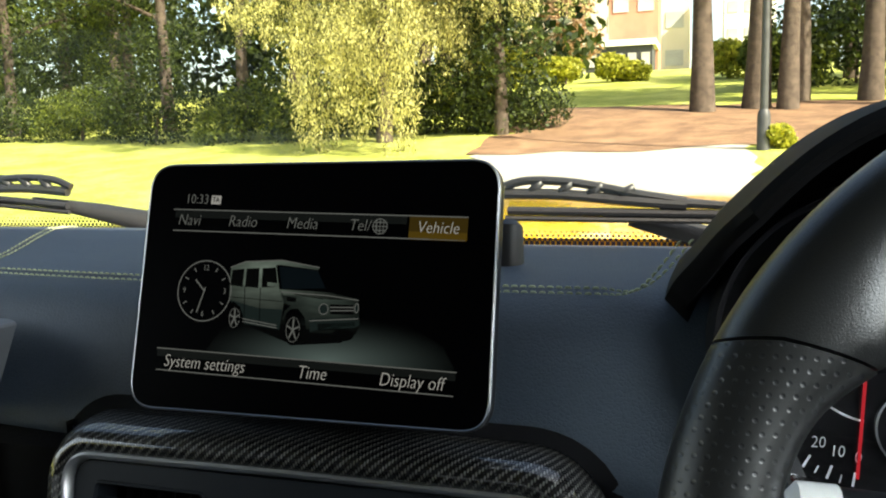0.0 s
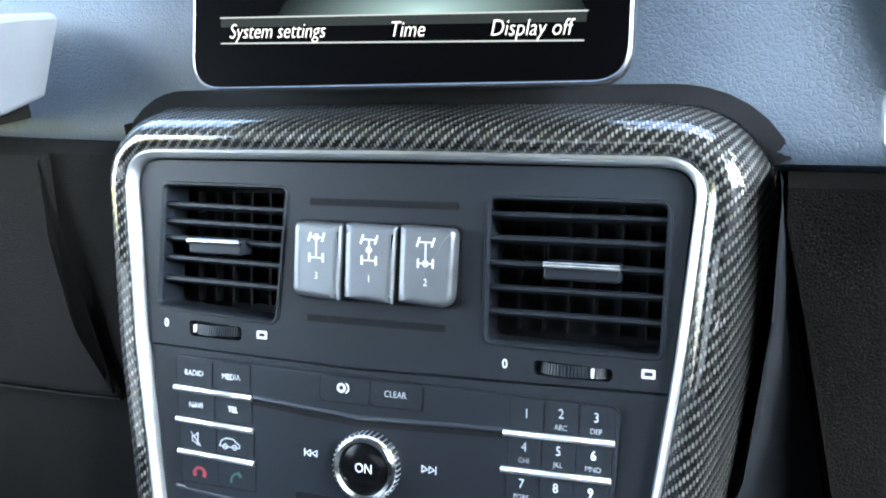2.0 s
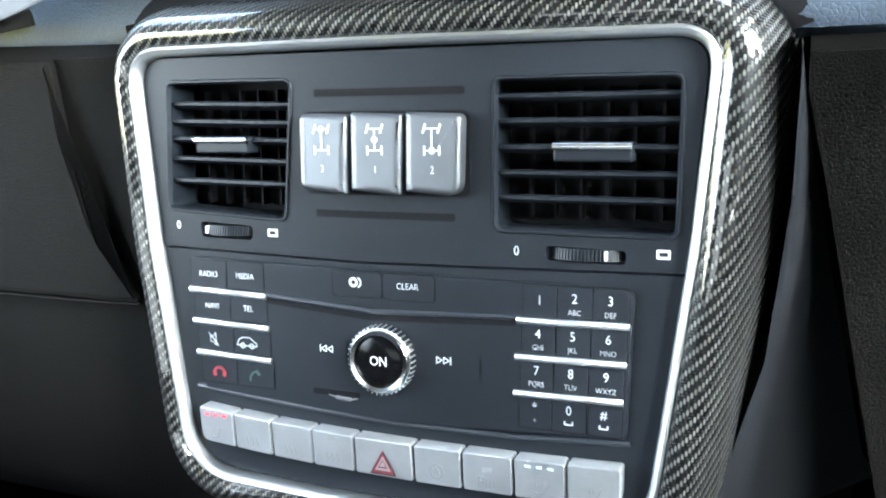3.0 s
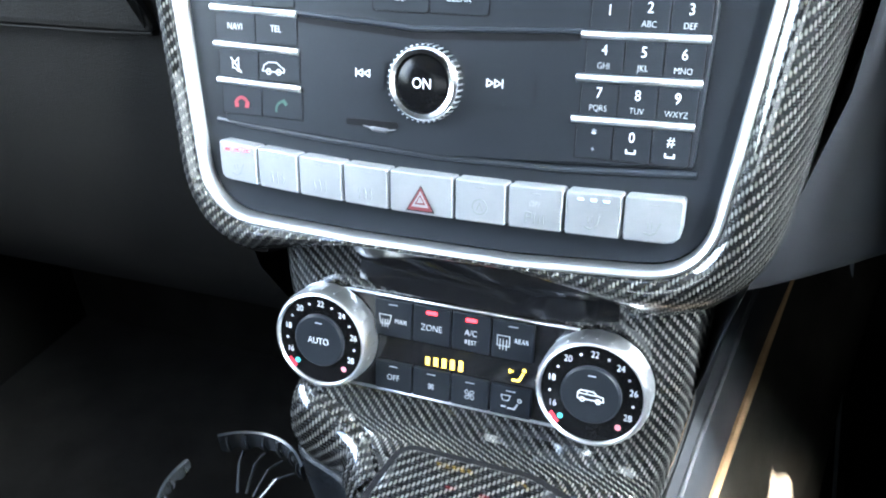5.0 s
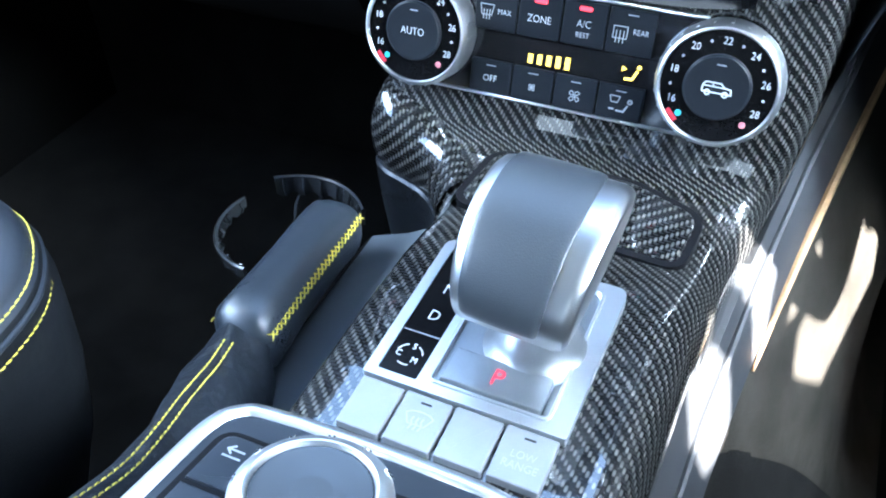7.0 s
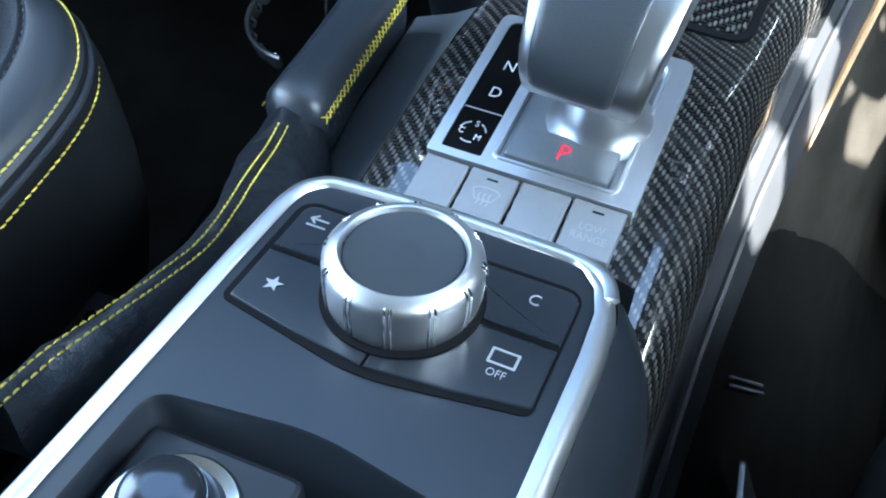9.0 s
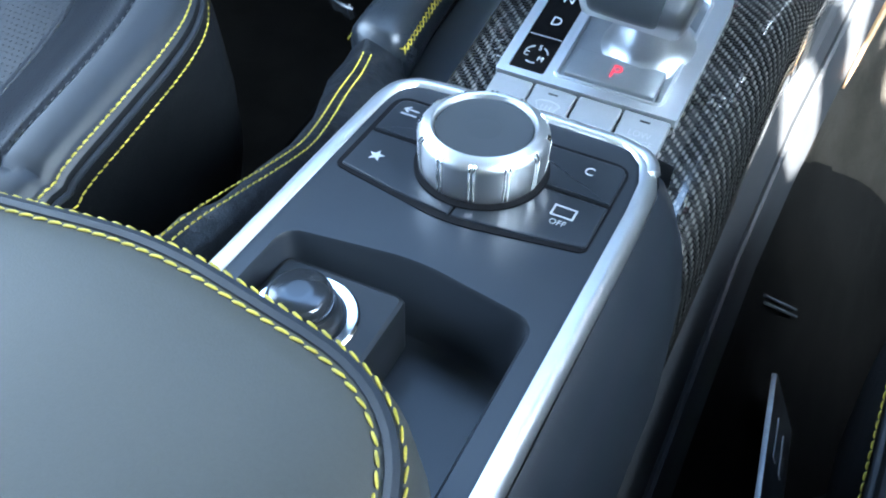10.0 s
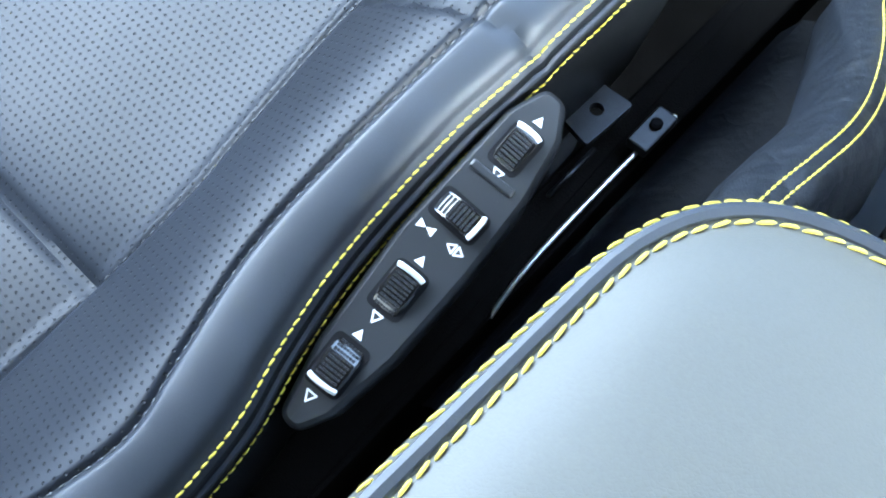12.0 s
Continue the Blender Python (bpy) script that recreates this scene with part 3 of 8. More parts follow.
def sheet(name, material, xs, ys, lift, edge, label, category):
    """A sheet laid on the land along the given lines; edge bends its rim in and out."""
    bm = bmesh.new()
    rnd = random.Random(name)
    grid = []
    for j, y0 in enumerate(ys):
        row = []
        for i, x0 in enumerate(xs):
            x, y = x0, y0
            if edge and i in (0, len(xs) - 1):
                x += rnd.uniform(-edge, edge)
            if edge and j in (0, len(ys) - 1):
                y += rnd.uniform(-edge, edge)
            row.append(bm.verts.new((x, y, rise(x, y) + lift)))
        grid.append(row)
    for a, b in zip(grid, grid[1:]):
        for i in range(len(xs) - 1):
            bm.faces.new((a[i], a[i + 1], b[i + 1], b[i]))
    return tagged(part(name, bm, material), label, category, kind="structure")


far_x, far_y = [420, 250, 150, 90, 60, 45], [120, 150, 200, 300, 450, 650, 900]
sheet("ground", M_GRASS, [-x for x in far_x] + list(np.arange(-36, 36.1, 1.2)) + far_x[::-1], [-60, -30, -15, -6, 0] + list(np.arange(4, 50, 0.7)) + [50, 56, 63, 71, 80, 90, 104] + far_y, 0.0, 0, "sunlit yellow-green mown grass of a park", "ground")
sheet("road", M_DRIVE, np.linspace(-3.9, 0.8, 13), np.linspace(-6, 16.0, 45), 0.014, 0.2, "pale sunlit gravel drive ahead of the car", "drive")
sheet("mulch_bed", M_MULCH, np.linspace(-4.0, 14.0, 25), np.linspace(15.8, 23.6, 18), 0.026, 0.35, "brown leaf-strewn bare earth under the trees", "ground")


def leaf_cloud(name, material, parent, blobs, count, size, seed, droop=0.0, loose=0.25):
    """Many small leaves through a set of (centre, radii) blobs, with an uneven outline."""
    rs = np.random.RandomState(seed)
    w = np.array([b[1][0] * b[1][1] * b[1][2] for b in blobs]) ** 0.67
    which = rs.choice(len(blobs), count, p=w / w.sum())
    c = np.array([b[0] for b in blobs])[which]
    r = np.array([b[1] for b in blobs])[which]
    d = rs.normal(size=(count, 3))
    d /= np.linalg.norm(d, axis=1)[:, None]
    rad = rs.uniform(0.35, 1.0, count) ** 0.5
    # knots of leaves along twigs
    knots = rs.randint(0, max(2, count // 26), count)
    kd = np.random.RandomState(seed + 1).normal(size=(count, 3))
    kd /= np.linalg.norm(kd, axis=1)[:, None]
    d = loose * d + (1 - loose) * kd[knots]
    d /= np.linalg.norm(d, axis=1)[:, None]
    p = c + d * r * rad[:, None] + rs.normal(size=(count, 3)) * 0.05 * r.mean()
    p[:, 2] -= droop * (np.abs(d[:, 0]) + np.abs(d[:, 1])) * r[:, 2] * rs.uniform(0, 1, count)
    a = rs.normal(size=(count, 3))
    a[:, 2] -= 1.4 * (droop > 0)
    a /= np.linalg.norm(a, axis=1)[:, None]
    b = np.cross(a, rs.normal(size=(count, 3)))
    b /= np.linalg.norm(b, axis=1)[:, None]
    s = size * rs.uniform(0.55, 1.25, count)[:, None]
    long = 2.3 if droop else 1.0
    v = np.stack([p - a * s * long, p + b * s * 0.55, p + a * s * long, p - b * s * 0.55], 1).reshape(-1, 3)
    me = bpy.data.meshes.new(name)
    me.from_pydata(v.tolist(), [], np.arange(count * 4).reshape(-1, 4).tolist())
    me.materials.append(material)
    ob = new(name, me)
    ob.parent = parent
    return ob


def trunk_mesh(h, r0, r1, lean, seed, limbs=5):
    rnd = random.Random(seed)
    path = [Vector((lean * (k / 8) ** 1.2 * h + 0.04 * rnd.uniform(-1, 1), 0.05 * rnd.uniform(-1, 1), -0.3 + (h + 0.3) * k / 8)) for k in range(9)]
    radii = [r0 * (1.35 if k == 0 else 1.12 if k == 1 else 1) * (1 - k / 8) + r1 * k / 8 for k in range(9)]
    bm = tube(path, radii, 12)
    for _ in range(limbs):
        k = rnd.randint(3, 7)
        a = rnd.uniform(0, 6.28)
        ln = h * rnd.uniform(0.18, 0.32)
        p = path[k]
        tube([p, p + Vector((math.cos(a) * ln * 0.5, math.sin(a) * ln * 0.5, ln * 0.25)), p + Vector((math.cos(a) * ln, math.sin(a) * ln, ln * 0.35))], [radii[k] * 0.45, radii[k] * 0.3, radii[k] * 0.12], 6, bm=bm)
    return bm


def tree(x, y, h, r, label, leaves, blobs, count, size, seed, lean=0.0, droop=0.0, limbs=5, loose=0.25):
    t = thing("tree", Matrix.Translation((x, y, rise(x, y))), label, "tree", "trees of the park")
    part("trunk", trunk_mesh(h, r, r * 0.45, lean, seed, limbs), M_BARK, t)
    leaf_cloud("crown", leaves, t, blobs, count, size, seed, droop, loose)
    return t


# the dense wood on the passenger's side
rnd = random.Random(5)
for i, (x, y, h) in enumerate([(-23.5, 24.0, 9), (-20.0, 21.5, 8), (-17.2, 23.5, 9), (-14.2, 21.0, 8.5), (-12.0, 24.5, 9.5), (-9.4, 22.0, 9), (-26.5, 20.5, 8)]):
    blobs = [((rnd.uniform(-1.2, 1.2), rnd.uniform(-1, 1), h * rnd.uniform(0.12, 0.95)), (rnd.uniform(0.9, 1.7), rnd.uniform(0.9, 1.5), rnd.uniform(0.6, 1.2))) for _ in range(9)]
    tree(x, y, h, 0.17, "dark green broadleaf tree in a dense wood", M_LEAFDARK if i % 2 else M_LEAFMID, blobs, 12500, 0.06, 20 + i)
for i, (x, y) in enumerate([(-19.3, 20.0), (-16.0, 19.6), (-13.2, 18.9), (-10.6, 18.6), (-22.5, 20.6), (-8.4, 18.3), (-6.9, 19.4), (-5.6, 19.0), (-4.5, 19.3)]):
    b = thing("shrub", Matrix.Translation((x, y, rise(x, y))), "dark green leafy shrub at the edge of the grass", "shrub", "shrubs along the wood")
    blobs = [((rnd.uniform(-1.1, 1.1), rnd.uniform(-0.5, 0.5), rnd.uniform(0.2, 1.1)), (0.8, 0.6, 0.6)) for _ in range(5)]
    part("stem", tube([(0, 0, -0.2), (0.1, 0, 0.5), (0.3, 0.1, 1.1)], [0.05, 0.04, 0.02], 6), M_BARK, b)
    leaf_cloud("leaves", M_LEAFMID if i % 2 else M_LEAFDARK, b, blobs, 6000, 0.05, 60 + i)
for i, (x, y, h) in enumerate([(-31, 29, 14), (-26, 31, 15), (-21.5, 28.5, 14), (-17.5, 31, 15), (-13.5, 29, 14), (-10, 31.5, 14), (-8, 27.5, 12)]):
    blobs = [((rnd.uniform(-2, 2), rnd.uniform(-1, 1), h * rnd.uniform(0.1, 0.95)), (rnd.uniform(1.5, 2.4), 1.5, rnd.uniform(1.0, 1.7))) for _ in range(11)]
    tree(x, y, h, 0.22, "tall dark tree at the back of the wood", M_LEAFDARK, blobs, 4500, 0.11, 320 + i)
far = thing("far_woods", Matrix.Translation((-34, 38, rise(-34, 38))), "far dark wood closing the view behind the trees", "woods", kind="stuff")
leaf_cloud("foliage", M_LEAFDARK, far, [((x, rnd.uniform(-2, 2), z), (4.0, 2.0, 3.0)) for x in range(-34, 27, 5) for z in (1, 3, 5, 7.5)], 26000, 0.30, 400, loose=0.9)
# the weeping conifer, golden in the sun
def weeping_crown(parent, boughs, strands, leaves, size, seed):
    """Long boughs from the trunk, each hung with strands of small drooping sprays; they hang low on one side only."""
    rs = np.random.RandomState(seed)
    spots = []
    for _ in range(boughs):
        a, rise_, reach = rs.uniform(0, 6.283), rs.uniform(2.6, 7.5), rs.uniform(2.2, 5.0)
        for _ in range(strands):
            q = rs.uniform(0.25, 1.0)
            x, y = reach * q * math.cos(a) + rs.normal() * 0.18, reach * q * math.sin(a) * 0.75 + rs.normal() * 0.18
            top = rise_ + 0.7 * q - 1.4 * q * q
            floor_ = 0.45 + 1.9 * min(1, max(0, abs(x - 0.1) - 0.9) / 1.3)
            for k in range(2 if rs.random_sample() < 0.4 else 1):
                drop = rs.uniform(0.4, 1.1)
                spots.append((x, y, max(top - 0.8 * k, floor_ + drop), drop))
    for _ in range(120):
        x = rs.uniform(-1.1, 1.3)
        drop = rs.uniform(0.4, 0.9)
        spots.append((x, -1.2 - rs.uniform(0, 1.2), rs.uniform(0.55, 2.5) - 0.18 * (x - 0.1) ** 2, drop))
    sp = np.repeat(np.array(spots), leaves, axis=0)
    n = len(sp)
    k = rs.uniform(0, 1, n)
    p = sp[:, :3].copy()
    spread = 0.16 * (1 - k) + 0.03
    p[:, 0] += rs.normal(size=n) * spread
    p[:, 1] += rs.normal(size=n) * spread
    p[:, 2] -= k * sp[:, 3]
    a = rs.normal(size=(n, 3)) * 0.55
    a[:, 2] -= 1.3
    a /= np.linalg.norm(a, axis=1)[:, None]
    b = np.cross(a, rs.normal(size=(n, 3)))
    b /= np.linalg.norm(b, axis=1)[:, None]
    s = size * rs.uniform(0.6, 1.3, n)[:, None]
    v = np.stack([p - a * s * 2, p + b * s * 0.6, p + a * s * 2, p - b * s * 0.6], 1).reshape(-1, 3)
    me = bpy.data.meshes.new("crown")
    me.from_pydata(v.tolist(), [], np.arange(n * 4).reshape(-1, 4).tolist())
    me.materials.append(M_LEAFGOLD)
    ob = new("crown", me)
    ob.parent = parent


golden = thing("tree", Matrix.Translation((-6.5, 17.6, rise(-6.5, 17.6))), "golden yellow-green weeping conifer with drooping boughs", "tree", "trees of the park")
part("trunk", trunk_mesh(8.5, 0.15, 0.07, 0.0, 90, 7), M_BARK, golden)
weeping_crown(golden, 84, 12, 110, 0.021, 90)
tree(-4.2, 18.6, 6.5, 0.14, "dark green evergreen with a ragged crown", M_LEAFDARK, [((rnd.uniform(-1.3, 0.6) * (1 - 0.05 * k), rnd.uniform(-0.5, 0.5), 0.3 + 0.5 * k), (0.95, 0.8, 0.6)) for k in range(13)], 11000, 0.062, 95)
# tall bare trunks beyond the bed of mulch
crown = [((rnd.uniform(-2, 2), rnd.uniform(-2, 2), rnd.uniform(6.5, 11)), (1.7, 1.7, 1.0)) for _ in range(8)]
for i, (x, y, r, ln) in enumerate([(0.0, 21.9, 0.25, 0.0), (1.25, 22.6, 0.28, 0.05), (1.98, 22.3, 0.21, 0.01), (2.35, 24.2, 0.3, 0.0), (4.0, 23.6, 0.24, 0.0), (4.75, 22.4, 0.22, 0.02), (5.6, 24.5, 0.28, 0.0)]):
    tree(x, y, 12, r, "tall straight tree with a bare brown trunk", M_LEAFMID, crown, 2200, 0.14, 110 + i, lean=ln, limbs=3)
for i, (x, y, h, lv) in enumerate([(-6.0, 28.0, 1.5, M_LEAFBUSH), (-5.1, 34.0, 1.1, M_LEAFBUSH), (-2.9, 34.0, 1.2, M_LEAFBUSH), (0.9, 34.0, 1.4, M_LEAFBUSH), (2.2, 27.5, 1.6, M_LEAFMID), (4.4, 28.5, 3.4, M_LEAFDARK), (6.4, 27.0, 4.0, M_LEAFDARK), (9.0, 27.0, 4.4, M_LEAFDARK), (1.3, 15.4, 0.35, M_LEAFBUSH)]):
    b = thing("bush", Matrix.Translation((x, y, rise(x, y))), "bright green bush on the park grass" if lv == M_LEAFBUSH else "dark green bush behind the trunks", "bush", "bushes of the park")
    part("stem", tube([(0, 0, -0.2), (0.05, 0, h * 0.4), (0.1, 0.05, h * 0.8)], [0.05, 0.04, 0.02], 6), M_BARK, b)
    leaf_cloud("leaves", lv, b, [((rnd.uniform(-0.5, 0.5) * h, rnd.uniform(-0.3, 0.3) * h, h * rnd.uniform(0.2, 0.75)), (0.5 * h, 0.45 * h, 0.35 * h)) for _ in range(5)], 2600, 0.07 if h < 1 else 0.11, 140 + i)

for i, (x, y, h) in enumerate([(4.6, 31, 8), (7.0, 32, 9), (9.6, 31, 9)]):
    blobs = [((rnd.uniform(-1.6, 1.6), rnd.uniform(-1, 1), h * rnd.uniform(0.12, 0.95)), (1.5, 1.2, 1.1)) for _ in range(9)]
    tree(x, y, h, 0.2, "dark green tree behind the bare trunks", M_LEAFDARK, blobs, 9000, 0.10, 520 + i)
M_LEAFRUSSET = foliage("russet_leaves", (0.22, 0.13, 0.07), (0.52, 0.36, 0.22), 0.45)
tree(-6.9, 44, 8, 0.2, "pale russet-leaved tree in full sun", M_LEAFRUSSET, [((rnd.uniform(-1.6, 1.6), rnd.uniform(-1, 1), rnd.uniform(1.2, 7.6)), (1.2, 1.0, 0.9)) for _ in range(10)], 7000, 0.14, 560)


post = thing("street_lamp", Matrix.Translation((1.0, 15.3, rise(1.0, 15.3))), "dark painted steel lamp post in the park", "street lamp")
part("base", lathe([(0.105, -0.2), (0.105, 0.55), (0.09, 0.62), (0.07, 0.66)], seg=20), M_GALV, post)
part("pole", lathe([(0.066, 0.6), (0.055, 3.0), (0.045, 5.2)], seg=16), M_GALV, post)
part("lantern", lathe([(0.05, 5.2), (0.2, 5.3), (0.22, 5.5), (0.1, 5.65)], seg=16), M_GALV, post)


def building(x, y, w, h, d, wall, label, cols, floors, parapet=0.4):
    z = rise(x, y)
    b = thing("building", Matrix.Translation((x, y, z - 0.3)), label, "building")
    bm = bmesh.new()
    bmesh.ops.create_cube(bm, size=1.0, matrix=Matrix.Translation((0, d / 2, h / 2)) @ Matrix.Diagonal((w, d, h, 1)))
    part("wall", bm, wall, b)
    bm = bmesh.new()
    bmesh.ops.create_cube(bm, size=1.0, matrix=Matrix.Translation((0, d / 2, h + parapet / 2)) @ Matrix.Diagonal((w + 0.5, d + 0.5, parapet, 1)))
    part("roof", bm, M_WHITEWALL, b)
    cw, fh = w / cols, h / floors
    pane_mesh = None
    for j in range(floors):
        for i in range(cols):
            if pane_mesh is None:
                bm = bmesh.new()
                bmesh.ops.create_cube(bm, size=1.0, matrix=Matrix.Diagonal((cw * 0.62, 0.1, fh * 0.42, 1)))
                ob = part("window", bm, M_PANE, b)
                pane_mesh = ob.data
            else:
                ob = new("window", pane_mesh)
                ob.parent = b
            ob.location = (-w / 2 + cw * (i + 0.5), -0.03, fh * (j + 0.55))
    return b


building(-9.2, 85, 16.0, 14.0, 10, M_CREAM, "cream rendered block with rows of windows, far off", 6, 4)
building(-5.6, 62, 4.6, 2.1, 5, M_GALV, "low dark glazed pavilion with a flat roof", 5, 1)
building(3.9, 80, 4.2, 9.0, 8, M_WHITEWALL, "white building with dark windows behind trees", 3, 4)
building(-4.9, 66, 3.6, 14.0, 4.0, M_REDBRICK, "tall pale red brick tower with few windows", 2, 4)

# ---- the car outside the glass ----
bonnet = thing("bonnet", Matrix.Translation((-0.2, 1.45, 1.6)), "glossy yellow painted car bonnet", "car bonnet")
bm = bmesh.new()
prof = [(-0.52, 0.045), (-0.45, 0.05), (-0.2, 0.045), (0.1, 0.035), (0.4, 0.02), (0.55, 0.005), (0.58, -0.05), (0.58, -0.3)]
loops = []
for k in range(21):
    x = -0.68 + 1.36 * k / 20
    drop = -0.07 * max(0, abs(x) - 0.56) / 0.12 + (0.022 if abs(x) < 0.33 else 0)
    loops.append([(x, y, z + drop) for y, z in prof])
rings(bm, loops, closed=False)
part("panel", bm, M_PAINT, bonnet)
scuttle = thing("windscreen_cowl", Matrix.Translation((-0.2, 0.98, 1.62)), "black plastic cowl below the windscreen", "cowl")
part("cowl", box(0, 0, 1.36, 0.16, -0.08, -0.01, 0.02, 0.006), M_RUBBER, scuttle)


def wiper(at_, hand, slope, root, label):
    """A parked wiper: a slotted arm of two flat rails, its blade, and the root that runs to the pivot."""
    w = thing("windscreen_wiper", Matrix.Translation(at_), label, "wiper", "wipers of the windscreen")
    q = lambda x, z, y=0.0: Vector((hand * x, y, z + slope * x))
    part("upper_rail", tube(smooth_path([q(0, 0.003), q(0.022, 0.0085), q(0.06, 0.0065), q(0.105, -0.002), q(0.145, -0.0085)], 5), 0.0036, 8, flat=1.0), M_WIPER, w)
    part("lower_rail", tube(smooth_path([q(0.004, -0.002), q(0.05, -0.003), q(0.10, -0.0075), q(0.145, -0.0105)], 5), 0.0048, 8, flat=0.9), M_WIPER, w)
    for x in (0.028, 0.052, 0.076, 0.10):
        part("bridge", tube([q(x - 0.006, -0.003 - 0.0003), q(x + 0.006, 0.0080 - 0.09 * max(0, x - 0.04))], 0.0038, 6), M_WIPER, w)
    part("arm_end", tube([q(0.135, -0.009), q(0.20, -0.0135), q(0.30, -0.018), q(0.45, -0.024)], [0.0042, 0.0022, 0.002, 0.002], 8), M_WIPER, w)
    part("blade_frame", tube([q(0.006, -0.0155), q(0.2, -0.0185), q(0.43, -0.023)], 0.0034, 8), M_WIPER, w)
    part("blade", tube([q(0.004, -0.0215), q(0.2, -0.0240), q(0.43, -0.0285)], 0.0024, 8), M_RUBBER, w)
    part("root_arm", tube([Vector(root[0]) - Vector(at_), (Vector(root[0]) + Vector(root[1])) * 0.5 - Vector(at_) + Vector((0, 0, 0.001)), Vector(root[1]) - Vector(at_)], [0.004, 0.009, 0.0125], 10, flat=0.8), M_RUBBER, w)
    return w


wiper((-0.131, 0.905, 1.708), 1, 0.0, ((-0.03, 0.915, 1.683), (0.05, 0.925, 1.664)), "black windscreen wiper with a slotted arm, parked low")
wiper((-0.548, 0.905, 1.712), -1, 0.10, ((-0.60, 0.912, 1.702), (-0.455, 0.925, 1.676)), "black windscreen wiper parked on the glass")

# ---- the car's body below the cabin, on its wheels ----
car = thing("off_roader", Matrix.Translation((-0.2, 0.2, 0.0)), "yellow painted off-road vehicle on black tyres", "vehicle")
part("sill", box(0.0, -0.35, 1.62, 2.9, 0.42, 0.79, 0.05, 0.02), M_PAINT, car, "yellow painted sill")
part("engine_bay", box(0.0, 1.42, 1.34, 0.62, 0.55, 1.52, 0.06, 0.03), M_PAINT, car, "yellow painted front body")
for sx in (-1, 1):
    part("door_skin", box(sx * 0.824, -0.35, 0.020, 2.7, 0.80, 1.50, 0.0, 0.0), M_PAINT, car, "yellow painted door skin")
    for wy in (1.42, -1.3):
        turn = Matrix.Translation((sx * 0.70, wy, 0.39)) @ Matrix.Rotation(radians(90), 4, 'Y')
        tyre = part("wheel", lathe([(0.25, -0.11), (0.36, -0.115), (0.39, -0.08), (0.395, 0.0), (0.39, 0.08), (0.36, 0.115), (0.25, 0.11)], seg=40), M_RUBBER, car, "black tyre on an alloy rim")
        tyre.matrix_basis = turn
        rim = part("rim", lathe([(0.07, -0.125), (0.20, -0.12), (0.245, -0.118), (0.245, 0.118), (0.20, 0.12), (0.07, 0.125)], seg=32), M_STEEL, tyre)

# ---- the car's shell ----


def slab_between(name, p, q, material, label, category, kind="structure", parent=None):
    bm = bmesh.new()
    c = [(a + b) / 2 for a, b in zip(p, q)]
    s = [abs(b - a) for a, b in zip(p, q)]
    bmesh.ops.create_cube(bm, size=1.0, matrix=Matrix.Translation(c) @ Matrix.Diagonal((*s, 1)))
    return tagged(part(name, bm, material, parent), label, category, kind=kind)


slab_between("floor", (-0.97, -1.6, 0.80), (0.57, 1.1, 0.84), M_CARPET, "dark carpeted floor of the car", "floor")
slab_between("ceiling", (-0.97, -1.6, 2.06), (0.57, 0.60, 2.10), M_LINER, "dark fabric headliner", "ceiling")
slab_between("wall_firewall", (-0.97, 1.02, 0.80), (0.57, 1.08, 1.60), M_CARPET, "dark carpeted bulkhead of the footwells", "wall")
# The driver's side wall and rail heights are set to trim the sun patches.
for nm, x0, x1 in (("wall_left", -1.01, -0.97), ("wall_right", 0.57, 0.61)):
    slab_between(nm, (x0, -1.6, 0.80), (x1, 1.08, 1.52 if x0 < 0 else 1.672), M_DASHLOW, "black vinyl door lining below the window", "wall")
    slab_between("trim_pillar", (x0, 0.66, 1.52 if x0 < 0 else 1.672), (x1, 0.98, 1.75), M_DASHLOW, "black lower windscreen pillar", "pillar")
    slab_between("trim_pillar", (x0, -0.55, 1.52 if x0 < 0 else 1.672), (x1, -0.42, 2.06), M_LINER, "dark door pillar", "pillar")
    slab_between("trim_rail", (x0, -1.6, 2.0 if x0 < 0 else 1.945), (x1, 0.60, 2.06), M_LINER, "dark roof rail lining", "trim")


def opening(pts):
    """A softly rounded opening of the sun-shaping panel, from (y, z) corners."""
    return [(q.x, q.y) for q in smooth_path([(a, b, 0) for a, b in pts + pts[:1]], 4)[:-1]]


# Unseen panel added to shape the sun patches on the tunnel and carpet.
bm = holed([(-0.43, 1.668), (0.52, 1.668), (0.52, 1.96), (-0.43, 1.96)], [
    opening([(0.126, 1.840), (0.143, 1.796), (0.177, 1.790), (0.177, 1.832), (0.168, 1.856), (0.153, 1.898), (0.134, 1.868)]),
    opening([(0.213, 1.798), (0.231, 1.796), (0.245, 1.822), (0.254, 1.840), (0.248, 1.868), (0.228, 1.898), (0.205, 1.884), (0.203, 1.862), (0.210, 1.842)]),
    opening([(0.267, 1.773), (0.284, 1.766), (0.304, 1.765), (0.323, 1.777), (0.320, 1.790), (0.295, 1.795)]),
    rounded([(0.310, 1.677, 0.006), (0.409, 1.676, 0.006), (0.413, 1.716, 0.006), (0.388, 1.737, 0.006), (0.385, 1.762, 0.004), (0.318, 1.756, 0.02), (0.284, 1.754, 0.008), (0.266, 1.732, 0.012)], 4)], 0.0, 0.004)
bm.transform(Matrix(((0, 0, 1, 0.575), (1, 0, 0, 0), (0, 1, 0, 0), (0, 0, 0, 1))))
tagged(part("trim_sun_mask", bm, M_DASHLOW), "added unseen black panel whose openings shape the sun patches", "window frame", kind="structure")
